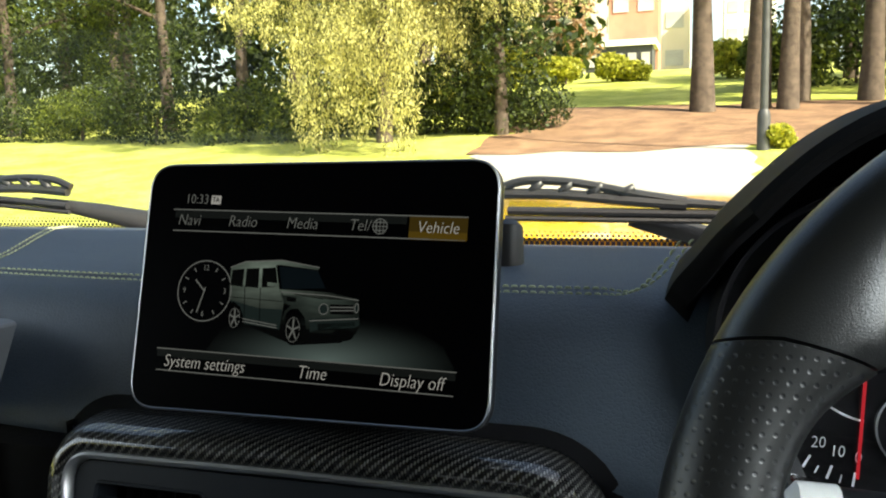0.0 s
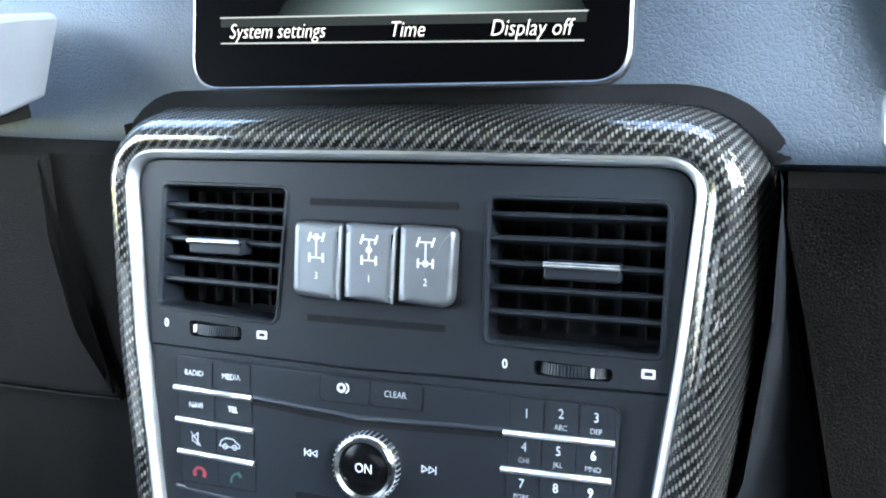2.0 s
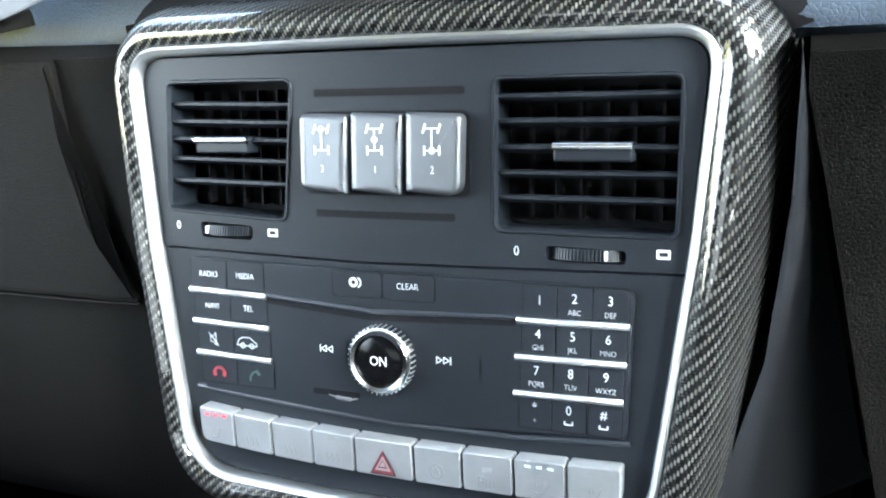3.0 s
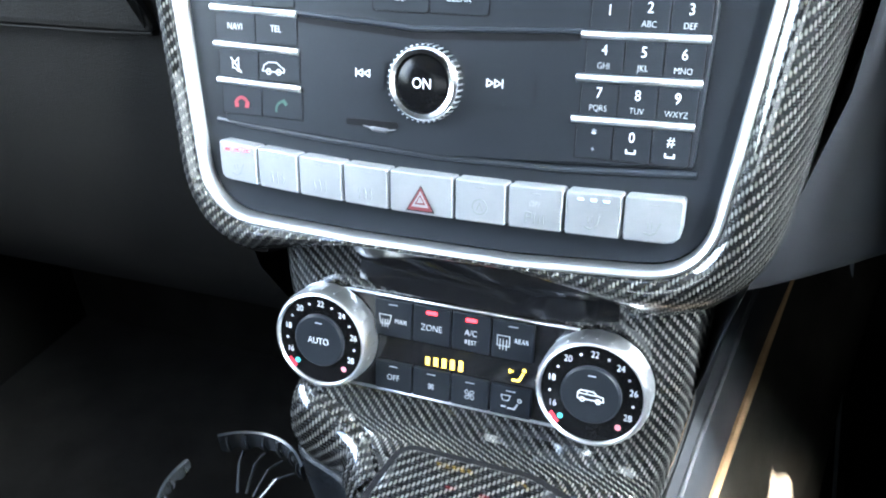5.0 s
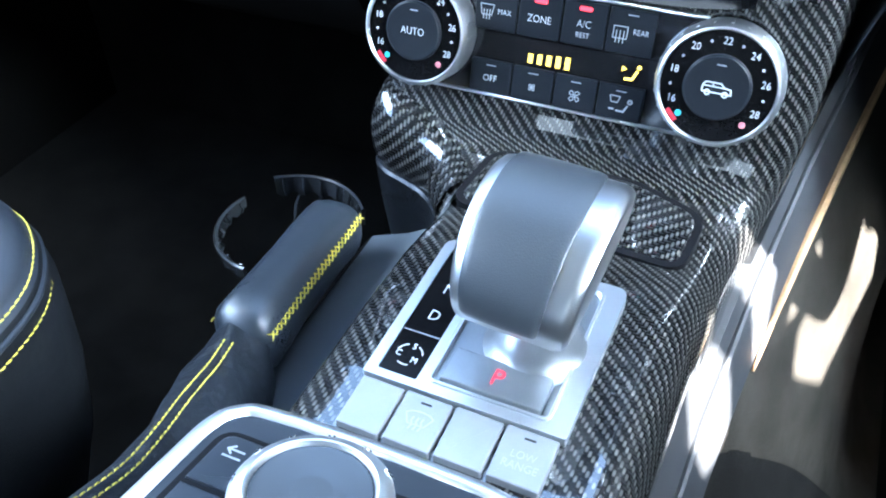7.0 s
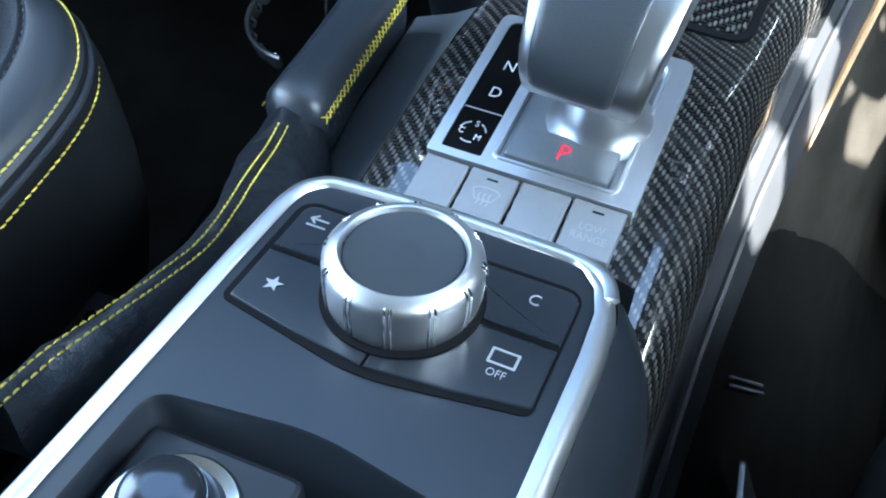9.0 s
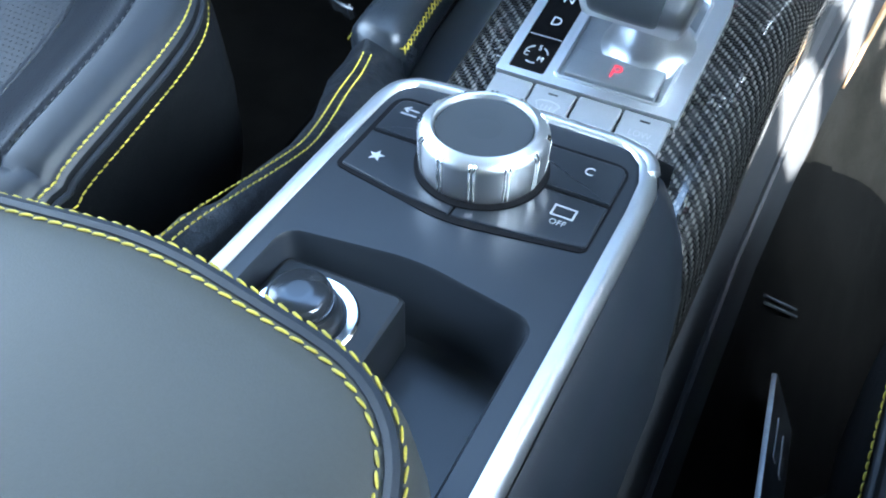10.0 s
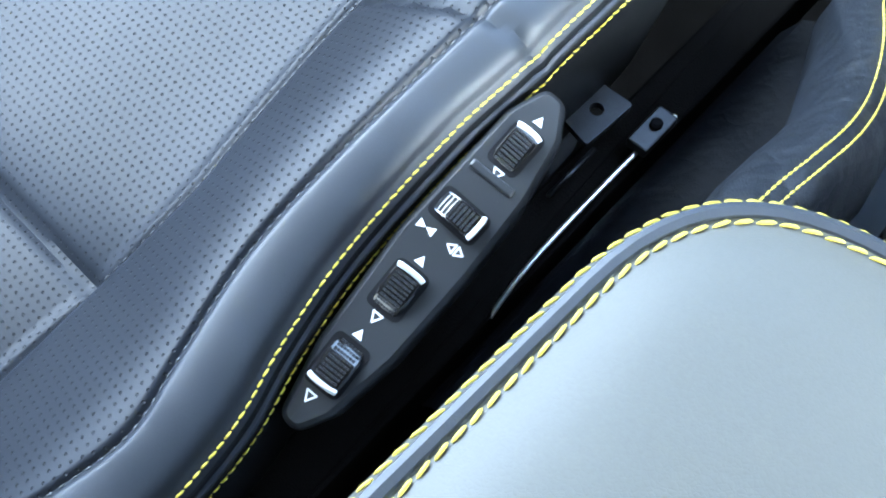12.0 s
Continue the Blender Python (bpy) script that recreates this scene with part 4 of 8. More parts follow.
# The unseen rear and its side windows are closed off to darken the cabin.
slab_between("wall_rear", (-0.97, -1.64, 0.80), (0.57, -1.6, 2.06), M_LINER, "dark wall closing the unseen rear, added to cut the light", "wall")
for nm, x0, x1 in (("wall_left", -1.01, -0.97), ("wall_right", 0.57, 0.61)):
    slab_between(nm, (x0, -1.6, 1.52 if x0 < 0 else 1.672), (x1, -0.55, 2.0), M_LINER, "dark panel over the rear side windows, added to cut the light", "wall")
slab_between("trim_header", (-0.97, 0.58, 2.02), (0.57, 0.63, 2.08), M_LINER, "dark header rail above the windscreen", "trim")
for x in (-0.98, 0.55):
    part_ob = tagged(part("trim_pillar", tube([(x, 0.95, 1.66), (x, 0.62, 2.06)], 0.035, 10), M_DASHLOW), "dark windscreen pillar", "pillar", kind="structure")

M_GLASS = bpy.data.materials.new("windscreen_glass")
gt, gb = nodes_of(M_GLASS)
tr, gl, mx = gt.nodes.new("ShaderNodeBsdfTransparent"), gt.nodes.new("ShaderNodeBsdfGlossy"), gt.nodes.new("ShaderNodeMixShader")
tr.inputs[0].default_value = (0.93, 0.96, 0.94, 1)
gl.inputs["Roughness"].default_value = 0.02
lw = gt.nodes.new("ShaderNodeFresnel")
gt.links.new(math_node(gt, 'MULTIPLY', lw.outputs[0], 0.12), mx.inputs[0])
gt.links.new(tr.outputs[0], mx.inputs[1])
gt.links.new(gl.outputs[0], mx.inputs[2])
gt.links.new(mx.outputs[0], gt.nodes["Material Output"].inputs[0])
gt.nodes.remove(gb)
bm = bmesh.new()
lo, hi = (0.925, 1.675), (0.63, 2.05)
rings(bm, [[(-0.95, *lo), (0.52, *lo), (0.52, *hi), (-0.95, *hi)], [(-0.95, lo[0] - 0.005, lo[1] - 0.002), (0.52, lo[0] - 0.005, lo[1] - 0.002), (0.52, hi[0] - 0.005, hi[1] - 0.002), (-0.95, hi[0] - 0.005, hi[1] - 0.002)]], True, True)
screen_pane = tagged(part("window_1", bm, M_GLASS), "clear windscreen glass", "window", kind="structure")
screen_pane.visible_shadow = False

# ---- dashboard ----
dash = thing("dashboard", Matrix.Identity(4), "dark blue-black leather dashboard with pale stitching", "dashboard")
PROFILE = [(0.935, 1.59), (0.93, 1.642), (0.90, 1.660), (0.875, 1.668), (0.855, 1.6715), (0.83, 1.6725), (0.80, 1.6722), (0.75, 1.6700), (0.715, 1.666), (0.695, 1.659), (0.683, 1.647), (0.678, 1.630), (0.677, 1.605), (0.674, 1.592), (0.6728, 1.586), (0.6735, 1.5815), (0.6765, 1.5780), (0.683, 1.5755), (0.705, 1.574)]


def sweep(profile, x0, x1, n, shape=None):
    bm = bmesh.new()
    loops = []
    for k in range(n + 1):
        x = x0 + (x1 - x0) * k / n
        loops.append([(x, *(shape(x, y, z) if shape else (y, z))) for y, z in profile])
    return rings(bm, loops, closed=False)


def upper_shape(x, y, z):
    # the pad sweeps back a little towards the passenger and swells over the instruments
    y = y + 0.03 * max(0, min(1, (-x - 0.25) / 0.3)) ** 1.5 * (1 if y < 0.8 else 0.3)
    if y > 0.78:
        z += 0.010 * max(0, min(1, (-x - 0.2) / 0.12)) * min(1, (y - 0.78) / 0.05)
    # beside the stack its foot comes down and forward to the lower panels
    ease = lambda q: max(0, min(1, q)) ** 2 * (3 - 2 * max(0, min(1, q)))
    foot = max(0, min(1, (1.656 - z) / 0.078)) * max(ease((-x - 0.25) / 0.10), ease((x + 0.12) / 0.09))
    if y < 0.78 and foot > 0:
        roll = max(0, 1.586 - z)
        y += (0.6595 - min(y, 0.6735)) * foot ** 1.15 + 90 * roll * roll
        z -= (0.013 if x < -0.2 else 0.020) * foot
    return y, z


pad_ob = part("top_pad", sweep(PROFILE, -0.965, 0.565, 160, upper_shape), M_DASH, dash, "dark blue-black grained leather pad")
pad_tree = BVHTree.FromPolygons([v.co for v in pad_ob.data.vertices], [tuple(f.vertices) for f in pad_ob.data.polygons])
ARCH = smooth_path([(0.007, 0, 1.668), (0.0125, 0, 1.680), (0.022, 0, 1.694), (0.034, 0, 1.712), (0.052, 0, 1.732), (0.072, 0, 1.749), (0.097, 0, 1.762), (0.135, 0, 1.771), (0.19, 0, 1.775), (0.27, 0, 1.771), (0.33, 0, 1.755), (0.37, 0, 1.72), (0.39, 0, 1.66)], 4)
loops = []
for y, k, d in ((0.675, 1.0, 0.012), (0.612, 1.0, 0.009), (0.603, 1.0, 0.006), (0.601, 1.0, 0.003), (0.604, 1.0, 0.0), (0.64, 1.0, 0.0), (0.68, 1.0, 0.0), (0.73, 0.93, 0.0), (0.79, 0.72, 0.0), (0.84, 0.40, 0.0), (0.87, 0.1, 0.0)):
    loops.append([(p.x + d * (0.2 - p.x) / 0.2, y + max(0, 0.674 - y) * max(0, min(1, (1.722 - p.z) / 0.05)) * (p.x < 0.1), 1.655 + (p.z - d - 1.655) * k) for p in ARCH])
# The hood takes the recess black: its shade is put into the colour.
part("instrument_hood", rings(bmesh.new(), loops, closed=False), M_DARK, dash, "hood over the instruments, coloured near-black for its shade")
LOWER = [(0.70, 1.570), (0.662, 1.569), (0.655, 1.565), (0.652, 1.55), (0.643, 1.50), (0.633, 1.45), (0.625, 1.40), (0.622, 1.34), (0.635, 1.28), (0.67, 1.22), (0.75, 1.17), (0.85, 1.15)]
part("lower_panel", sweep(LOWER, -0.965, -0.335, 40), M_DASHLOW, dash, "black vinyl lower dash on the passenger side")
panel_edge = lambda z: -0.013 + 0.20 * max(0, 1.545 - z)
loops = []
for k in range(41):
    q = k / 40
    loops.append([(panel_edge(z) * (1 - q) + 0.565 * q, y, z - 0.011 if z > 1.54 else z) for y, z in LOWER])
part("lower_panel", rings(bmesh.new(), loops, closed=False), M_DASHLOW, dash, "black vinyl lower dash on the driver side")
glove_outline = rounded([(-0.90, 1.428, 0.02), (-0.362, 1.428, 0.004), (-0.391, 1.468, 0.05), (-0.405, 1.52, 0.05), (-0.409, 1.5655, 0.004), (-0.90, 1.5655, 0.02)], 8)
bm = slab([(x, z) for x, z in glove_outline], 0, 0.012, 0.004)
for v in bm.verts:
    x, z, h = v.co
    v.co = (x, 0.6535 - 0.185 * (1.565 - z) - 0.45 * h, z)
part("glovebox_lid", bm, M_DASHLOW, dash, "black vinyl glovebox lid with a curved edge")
part("lid_edge", tube([(-0.90, 0.622, 1.4275), (-0.40, 0.622, 1.4275), (-0.364, 0.622, 1.4285)], 0.0008, 6), M_DASHLOW, dash, "thin lighter lid edge")
# sewn seams along the pad
for k, off in enumerate((0.0, 0.0075)):
    path = [(x, *(lambda q: (q[0] - 0.0, q[1] + 0.0006))(upper_shape(x, 0.712 - off, 1.6652 - off * 0.25))) for x in np.linspace(-0.488, -0.028, 38)]
    path = smooth_path(path + [(-0.012 - off * 0.3, 0.700 - off, 1.6665), (0.000 - off * 0.5, 0.690 - off, 1.6735), (0.010 - off * 0.7, 0.684 - off, 1.6840), (0.021 - off * 0.8, 0.682 - off, 1.6985)], 3)
    part("stitching", stitches(path, 0.0052, 0.0040, 0.0007, (0, -0.3, 1)), M_STITCHPALE, dash, "pale green sewn seam")
    path = [pad_tree.ray_cast(Vector((p.x - off, p.y - 0.1, p.z + 0.3)), Vector((0, 0.1, -0.3)).normalized())[0] + Vector((0, -0.0003, 0.0006)) for p in smooth_path([(-0.524, 0.897, 1.6745), (-0.512, 0.845, 1.6835), (-0.502, 0.80, 1.6770), (-0.4945, 0.752, 1.6690), (-0.491, 0.722, 1.6612), (-0.497, 0.7095, 1.6515), (-0.505, 0.703, 1.640)], 10)]
    part("stitching", stitches(path, 0.0052, 0.0040, 0.0007, (0, -0.2, 1)), M_STITCHPALE, dash, "pale green sewn seam")
# the dotted ceramic border of the glass
bm = bmesh.new()
for r in range(4):
    for i in range(330):
        x = -0.94 + i * 0.0044 + (r % 2) * 0.0022
        s = 0.0016 - 0.0003 * r
        z = 1.6650 + r * 0.0030 + 0.010 * max(0, min(1, (-x - 0.2) / 0.12))
        poly([(x - s, -s), (x + s, -s), (x + s, s), (x - s, s)], 0.0, bm)
        for v in list(bm.verts)[-8:]:
            px, py, pz = v.co
            v.co = (px, 0.918 - pz, z + py)
border = tagged(part("dotted_glass_border", bm, M_RUBBER, None), "black dotted border along the windscreen's foot", "windscreen border", kind="stuff")

handle = thing("grab_handle", Matrix.Translation((-0.408, 0.625, 1.616)), "light grey plastic passenger grab handle on the dash", "grab handle")
SEC = smooth_path([(0, 0.035, -0.020), (0, 0.0, -0.026), (0, -0.016, -0.022), (0, -0.021, -0.008), (0, -0.016, 0.012), (0, -0.002, 0.024), (0, 0.018, 0.027), (0, 0.05, 0.026)], 4)
sec = lambda x, s: [(x + 0.11 * p.z, p.y * (0.5 + 0.5 * s) if p.y < 0 else p.y, p.z * s) for p in SEC]
bm = rings(bmesh.new(), [sec(0.001, 0.86), sec(0.0002, 0.93), sec(-0.002, 0.975), sec(-0.006, 1.0), sec(-0.04, 1.0), sec(-0.12, 1.0), sec(-0.38, 0.95)], True, True)
part("grip", bm, M_GREYTRIM, handle)
part("lid_joint", tube(smooth_path([(-0.008, -0.0140, 0.0140), (-0.03, -0.0166, 0.0128), (-0.12, -0.0198, 0.006), (-0.38, -0.0205, 0.0)], 5), 0.0014, 6), M_DARK, handle, "dark joint line")
part("mount", box(-0.2, 0.03, 0.34, 0.05, -0.034, -0.024, 0.01, 0.003), M_DASHLOW, handle)

# ---- the screen on the dash ----
disp = thing("display_screen", leaning(-0.185, 0.6575, 1.667, 16), "black tablet-like dash display with a thin silver rim, switched on", "display")
D = rrect(-1.2 * MM, 4.5 * MM, 217 * MM, 145 * MM, 17 * MM, 8)
part("housing", rings(bmesh.new(), [[(x * 0.86, y * 0.86, -0.020) for x, y in D], [(x, y, -0.010) for x, y in D], [(x, y, -0.003) for x, y in D]], True, True), M_PLASTIC, disp)
part("rim", rings(bmesh.new(), [[(x, y, -0.005) for x, y in D], [(x, y, -0.0005) for x, y in D], [(x, y, 0.0004) for x, y in inset(D, 0.0008)], [(x, y, -0.0002) for x, y in inset(D, 0.0015)]]), M_RIM, disp, "thin silver rim")
part("glass", slab(inset(D, 0.0013), -0.003, 0.0, 0.0004), M_SCREENBLACK, disp, "glossy black screen glass")
part("stand", tube([(0.0, -0.052, -0.044), (0.0, -0.03, -0.042), (0.0, 0.0, -0.034)], [0.05, 0.045, 0.035], 16, flat=0.4), M_PLASTIC, disp)
part("side_mount", tube([(0.0885, 0.062, -0.105), (0.0885, 0.058, -0.105), (0.0895, 0.03, -0.105), (0.0915, 0.006, -0.106), (0.095, -0.008, -0.106), (0.100, -0.022, -0.106)], [0.006, 0.0100, 0.0112, 0.013, 0.017, 0.028], 20), M_PLASTIC, disp, "rounded black mount behind the screen")
Z0, Z1, Z2 = 0.0003, 0.0005, 0.0007
text("10:33", disp, -85 * MM, 53.2 * MM, Z1, 8.2 * MM, M_SCREEN_LINE, slant=0.0, align='LEFT')
part("status_badge", box(-64.5 * MM, 53.2 * MM, 6.4 * MM, 5.2 * MM, Z0, Z1, 0.0004), M_SCREEN_TEXT, disp)
text("TA", disp, -64.5 * MM, 53.2 * MM, Z2, 4.2 * MM, M_SCREENBLACK, bold=0.0002)
part("menu_bar", box(-18 * MM, 44.4 * MM, 146 * MM, 4.4 * MM, Z0, Z0 + 0.0001), M_SCREEN_BAR, disp)
for v, w in ((47.0, 182), (34.4, 180), (-35.2, 182), (-47.6, 180)):
    part("menu_line", box(-1.5 * MM, v * MM, w * MM, 0.7 * MM, Z0, Z1), M_SCREEN_LINE, disp)
part("menu_bar", box(-1.5 * MM, -37.6 * MM, 181 * MM, 4.4 * MM, Z0, Z0 + 0.0001), M_SCREEN_BAR, disp)
part("menu_highlight", box(73 * MM, 40.4 * MM, 33 * MM, 13 * MM, Z0, Z0 + 0.0001), M_SCREEN_AMBERDIM, disp, "lit amber menu field")
part("menu_glow", box(73 * MM, 36.2 * MM, 33 * MM, 4.4 * MM, Z0, Z1), M_SCREEN_AMBER, disp, "brighter amber edge")
for s, x in (("Navi", -80.9), ("Radio", -45.4), ("Media", -7.6), ("Tel/", 27.6), ("Vehicle", 73)):
    text(s, disp, x * MM, 40.6 * MM, Z2, 9.4 * MM, M_SCREEN_TEXT if s == "Vehicle" else M_SCREEN_LINE, slant=0.18)
for s, x in (("System settings", -60.5), ("Time", 7.3), ("Display off", 64.8)):
    text(s, disp, x * MM, -42.2 * MM, Z2, 10.2 * MM, M_SCREEN_TEXT, slant=0.18, stretch=0.96)
bm = bmesh.new()
stroke(arc(39.6 * MM, 40.6 * MM, 4.2 * MM, 0, 6.283, 24), 0.0005, Z1, bm)
stroke(arc(39.6 * MM, 40.6 * MM, 2.6 * MM, 1.2, 5.08, 12), 0.0004, Z1, bm)
for q in (-2.2, 0, 2.2):
    h = math.sqrt(4.2 ** 2 - q ** 2)
    stroke([((39.6 - h) * MM, (40.6 + q) * MM), ((39.6 + h) * MM, (40.6 + q) * MM)], 0.0004, Z1, bm)
    stroke([((39.6 + q * 0.9) * MM, (40.6 - h) * MM), ((39.6 + q * 0.9) * MM, (40.6 + h) * MM)], 0.0004, Z1, bm)
part("globe_icon", bm, M_SCREEN_LINE, disp)
# the picture sits a little turned behind the glass
for ob in disp.children:
    if ob.name.split(".")[0] in ("lettering", "status_badge", "menu_bar", "menu_line", "menu_highlight", "menu_glow", "globe_icon"):
        ob.matrix_basis = Matrix.Rotation(radians(-1.43), 4, 'Z') @ ob.matrix_basis
# the clock face
cx, cy, R = -65.5 * MM, 1.2 * MM, 17.5 * MM
bm = bmesh.new()
stroke(arc(cx, cy, R, 0, 6.283, 40), 0.0007, Z1, bm)
part("clock_ring", bm, M_SCREEN_LINE, disp)
bm = bmesh.new()
for k in range(12):
    a = k * math.pi / 6
    if k % 3:
        stroke([(cx + 0.74 * R * math.sin(a), cy + 0.74 * R * math.cos(a)), (cx + 0.86 * R * math.sin(a), cy + 0.86 * R * math.cos(a))], 0.0007, Z1, bm)
a1, a2 = -0.78, 0.3
stroke([(cx, cy), (cx + 0.5 * R * math.sin(a1), cy + 0.5 * R * math.cos(a1))], 0.0009, Z1, bm)
stroke([(cx - 0.1 * R * math.sin(a2 + 3.14), cy - 0.1 * R * math.cos(a2 + 3.14)), (cx + 0.74 * R * math.sin(a2 + 3.14), cy + 0.74 * R * math.cos(a2 + 3.14))], 0.0008, Z1, bm)
part("clock_pointer", bm, M_SCREEN_LINE, disp)
for s, q in (("12", 0), ("3", 1), ("6", 2), ("9", 3)):
    a = q * math.pi / 2
    text(s, disp, cx + 0.76 * R * math.sin(a), cy + 0.76 * R * math.cos(a), Z1, 4.6 * MM, M_SCREEN_LINE, name="clock_figure", bold=0.0001)
# the drawn vehicle
V = lambda pts: [(x * MM, y * MM) for x, y in pts]
part("drawn_ground", poly(V([(-62, -34), (88, -37), (80, -24), (60, -14), (14, -10), (-30, -12), (-52, -20)]), Z0), M_SCREEN_FLOOR, disp, "softly lit floor of the picture")
part("drawn_shadow", poly(V([(-42, -16), (-6, -27.5), (22, -25), (30, -20), (0, -16)]), Z0 + 0.00012), M_SCREEN_DARK, disp)
part("drawn_side", poly(V([(-49.3, 14.5), (-48.9, -3.6), (-41.1, -8.7), (-37.6, -16.9), (-15.5, -19.3), (-14.1, -4.4), (-15.7, 0.9), (-17.6, 3.6), (-20.7, 17.2), (-40.7, 15.4)]), Z0 + 0.00016), M_SCREEN_BODY, disp)
part("drawn_sill", poly(V([(-48.8, -3.4), (-41.1, -8.7), (-37.6, -16.9), (-15.5, -19.3), (-14.6, -8.0), (-30, -7.6)]), Z0 + 0.0002), M_SCREEN_LOW, disp)
part("drawn_front", poly(V([(-17.6, 3.6), (-14.1, -4.4), (-5, -7.1), (1.3, -14), (3.2, -20.2), (30.1, -20.4), (32.6, -15.7), (30.8, -0.8), (12.8, 2.3)]), Z0 + 0.00016), M_SCREEN_BODY2, disp)
part("drawn_bonnet", poly(V([(-17.4, 3.3), (12.8, 2.2), (30.6, -1.0), (14, -1.6), (-6, 0.2), (-14.5, 0.0)]), Z0 + 0.0002), M_SCREEN_BODY, disp)
part("drawn_bumper", poly(V([(2.6, -12.4), (31.8, -10.4), (32.4, -14.8), (29.8, -16.6), (7.8, -18.4), (3.2, -19.6)]), Z0 + 0.0002), M_SCREEN_LOW, disp)
part("drawn_roof", poly(V([(-49.4, 15.2), (-48.9, 13.9), (-40.7, 15.2), (-17.7, 17.2), (5.6, 14.7), (6.2, 16.1), (-16.9, 19.8), (-39.9, 18.6)]), Z0 + 0.00016), M_SCREEN_BODY, disp)
for q in ([(-48.1, 13.7), (-48.9, 4.9), (-40.8, 4.2), (-40.6, 14.5)], [(-39.1, 14.6), (-39.2, 4.2), (-30.8, 3.7), (-31, 15.1)], [(-29, 15.1), (-28.7, 4.1), (-18.4, 4.5), (-20.6, 15.6)], [(-18.6, 16.3), (-15.9, 3.5), (10.9, 4.6), (5.2, 14.4)]):
    part("drawn_window", poly(V(q), Z1), M_SCREEN_TINT if q[0][0] == -18.6 else M_SCREEN_DARK, disp)
part("drawn_bumper_edge", poly(V([(2.8, -12.8), (31.8, -10.6), (32.2, -12.4), (3.2, -14.9)]), Z1), M_SCREEN_BODY2, disp)
part("drawn_air_vent", poly(V([(-12.6, -0.6), (-6.6, -1.2), (-6.8, -3.6), (-12.2, -3.2)]), Z1), M_SCREEN_DARK, disp)
part("drawn_intake", poly(V([(7.4, -15.2), (8.2, -18.8), (29.9, -17.1), (29.7, -13.5)]), Z1), M_SCREEN_DARK, disp)
part("drawn_mirror", poly(V([(-25.3, 7.2), (-25.1, 4.9), (-17.9, 4.4), (-18, 6.7)]), Z1 + 0.0001), M_SCREEN_BODY, disp)
for hx, hy, hw, hh in ((10.6, -6.9, 2.7, 2.9), (30.2, -5.8, 1.1, 2.5)):
    rim_ = [((hx + hw * math.cos(a)) * MM, (hy + hh * math.sin(a)) * MM) for a in np.linspace(0, 2 * math.pi, 21)[:-1]]
    lamp_ = part("drawn_headlight", poly(rim_, Z1), M_SCREEN_LOW, disp)
    part("drawn_lamp_rim", stroke(rim_ + [rim_[0]], 0.0005, Z2), M_SCREEN_LINE, lamp_)
part("drawn_grille", poly(V([(14.1, -4.1), (14.9, -9.7), (28.6, -9.3), (28.4, -4.2)]), Z1), M_SCREEN_DARK, disp)
ell = lambda cx, cy, rx, ry: [((cx + rx * math.cos(a)) * MM, (cy + ry * math.sin(a)) * MM) for a in np.linspace(0, 2 * math.pi, 25)[:-1]]
for wx, wy, rx, ry in ((-44.3, -13.7, 4.2, 7.0), (-7.1, -19.0, 5.3, 8.7), (23.1, -20.6, 6.4, 3.4)):
    part("drawn_wheel", poly(ell(wx, wy, rx, ry), Z1), M_SCREEN_DARK, disp)
    if wx > 10:
        continue
    bm = bmesh.new()
    for k in range(5):
        a = k * 1.2566 + 0.3
        stroke([(wx * MM, wy * MM), ((wx + 0.66 * rx * math.cos(a)) * MM, (wy + 0.66 * ry * math.sin(a)) * MM)], 0.0009, Z2, bm)
    part("drawn_spoke", bm, M_SCREEN_LINE, disp)
    part("drawn_tyre_edge", stroke([(x, y) for x, y in ell(wx, wy, 0.78 * rx, 0.78 * ry)], 0.0003, Z2), M_SCREEN_LINE, disp)
bm = bmesh.new()
for q in ([(-38.8, -14), (-17.5, -17)], [(-38.7, -15.5), (-17.4, -18.4)], [(-15.8, 1.8), (12.9, 0.6), (30.9, -1.5)], [(14.7, -5.8), (28.4, -5.5)], [(14.8, -7.7), (28.5, -7.2)], [(2.8, -13.7), (31.4, -11.5)], [(-49.3, 15.2), (-40, 18.6), (-16.9, 19.8), (6.2, 16.1)] ):
    stroke(V(q), 0.0006, Z2, bm)
part("drawn_line", bm, M_SCREEN_LINE, disp)
for q in ([(-13.6, -13.5), (-12.4, -9.2), (-9.6, -6.8), (-5, -6.4), (-1.2, -9.0), (0.8, -13.2), (1.6, -18)], [(-48.9, -6.5), (-45.5, -5.4), (-42, -7.8), (-40, -12), (-38.6, -16.6)]):
    part("drawn_arch", stroke(V(q), 0.0016, Z1 + 0.0001), M_SCREEN_BODY2, disp)
bm = bmesh.new()
for q in ([(-49, -1.8), (-14.9, -3.5)], [(-39.2, 3.8), (-37.9, -15.8)], [(-29.3, 3.7), (-28.2, -16.7)], [(-8, 1), (10, -1.5)]):
    stroke(V(q), 0.0004, Z2, bm)
part("drawn_seam", bm, M_SCREEN_DARK, disp)

# ---- centre stack ----
stk = thing("centre_stack", leaning(-0.195, 0.595, 1.384, 14.6), "centre console stack with carbon fibre surround, vents and radio", "centre console")
OUT = [(x * MM, y * MM, r * MM) for x, y, r in [(-124, -37, 34), (-40, -39.5, 40), (40, -39, 40), (124, -33, 34), (131, 20, 30), (141, 100, 40), (148.5, 189, 17), (0, 190.5, 60), (-147, 190, 17), (-140, 90, 40), (-131, 20, 30)]]
LINE = rounded(OUT, 10)
at = lambda q, z: [(x, y, z) for x, y in q]
grow = lambda d: inset(LINE, -d)


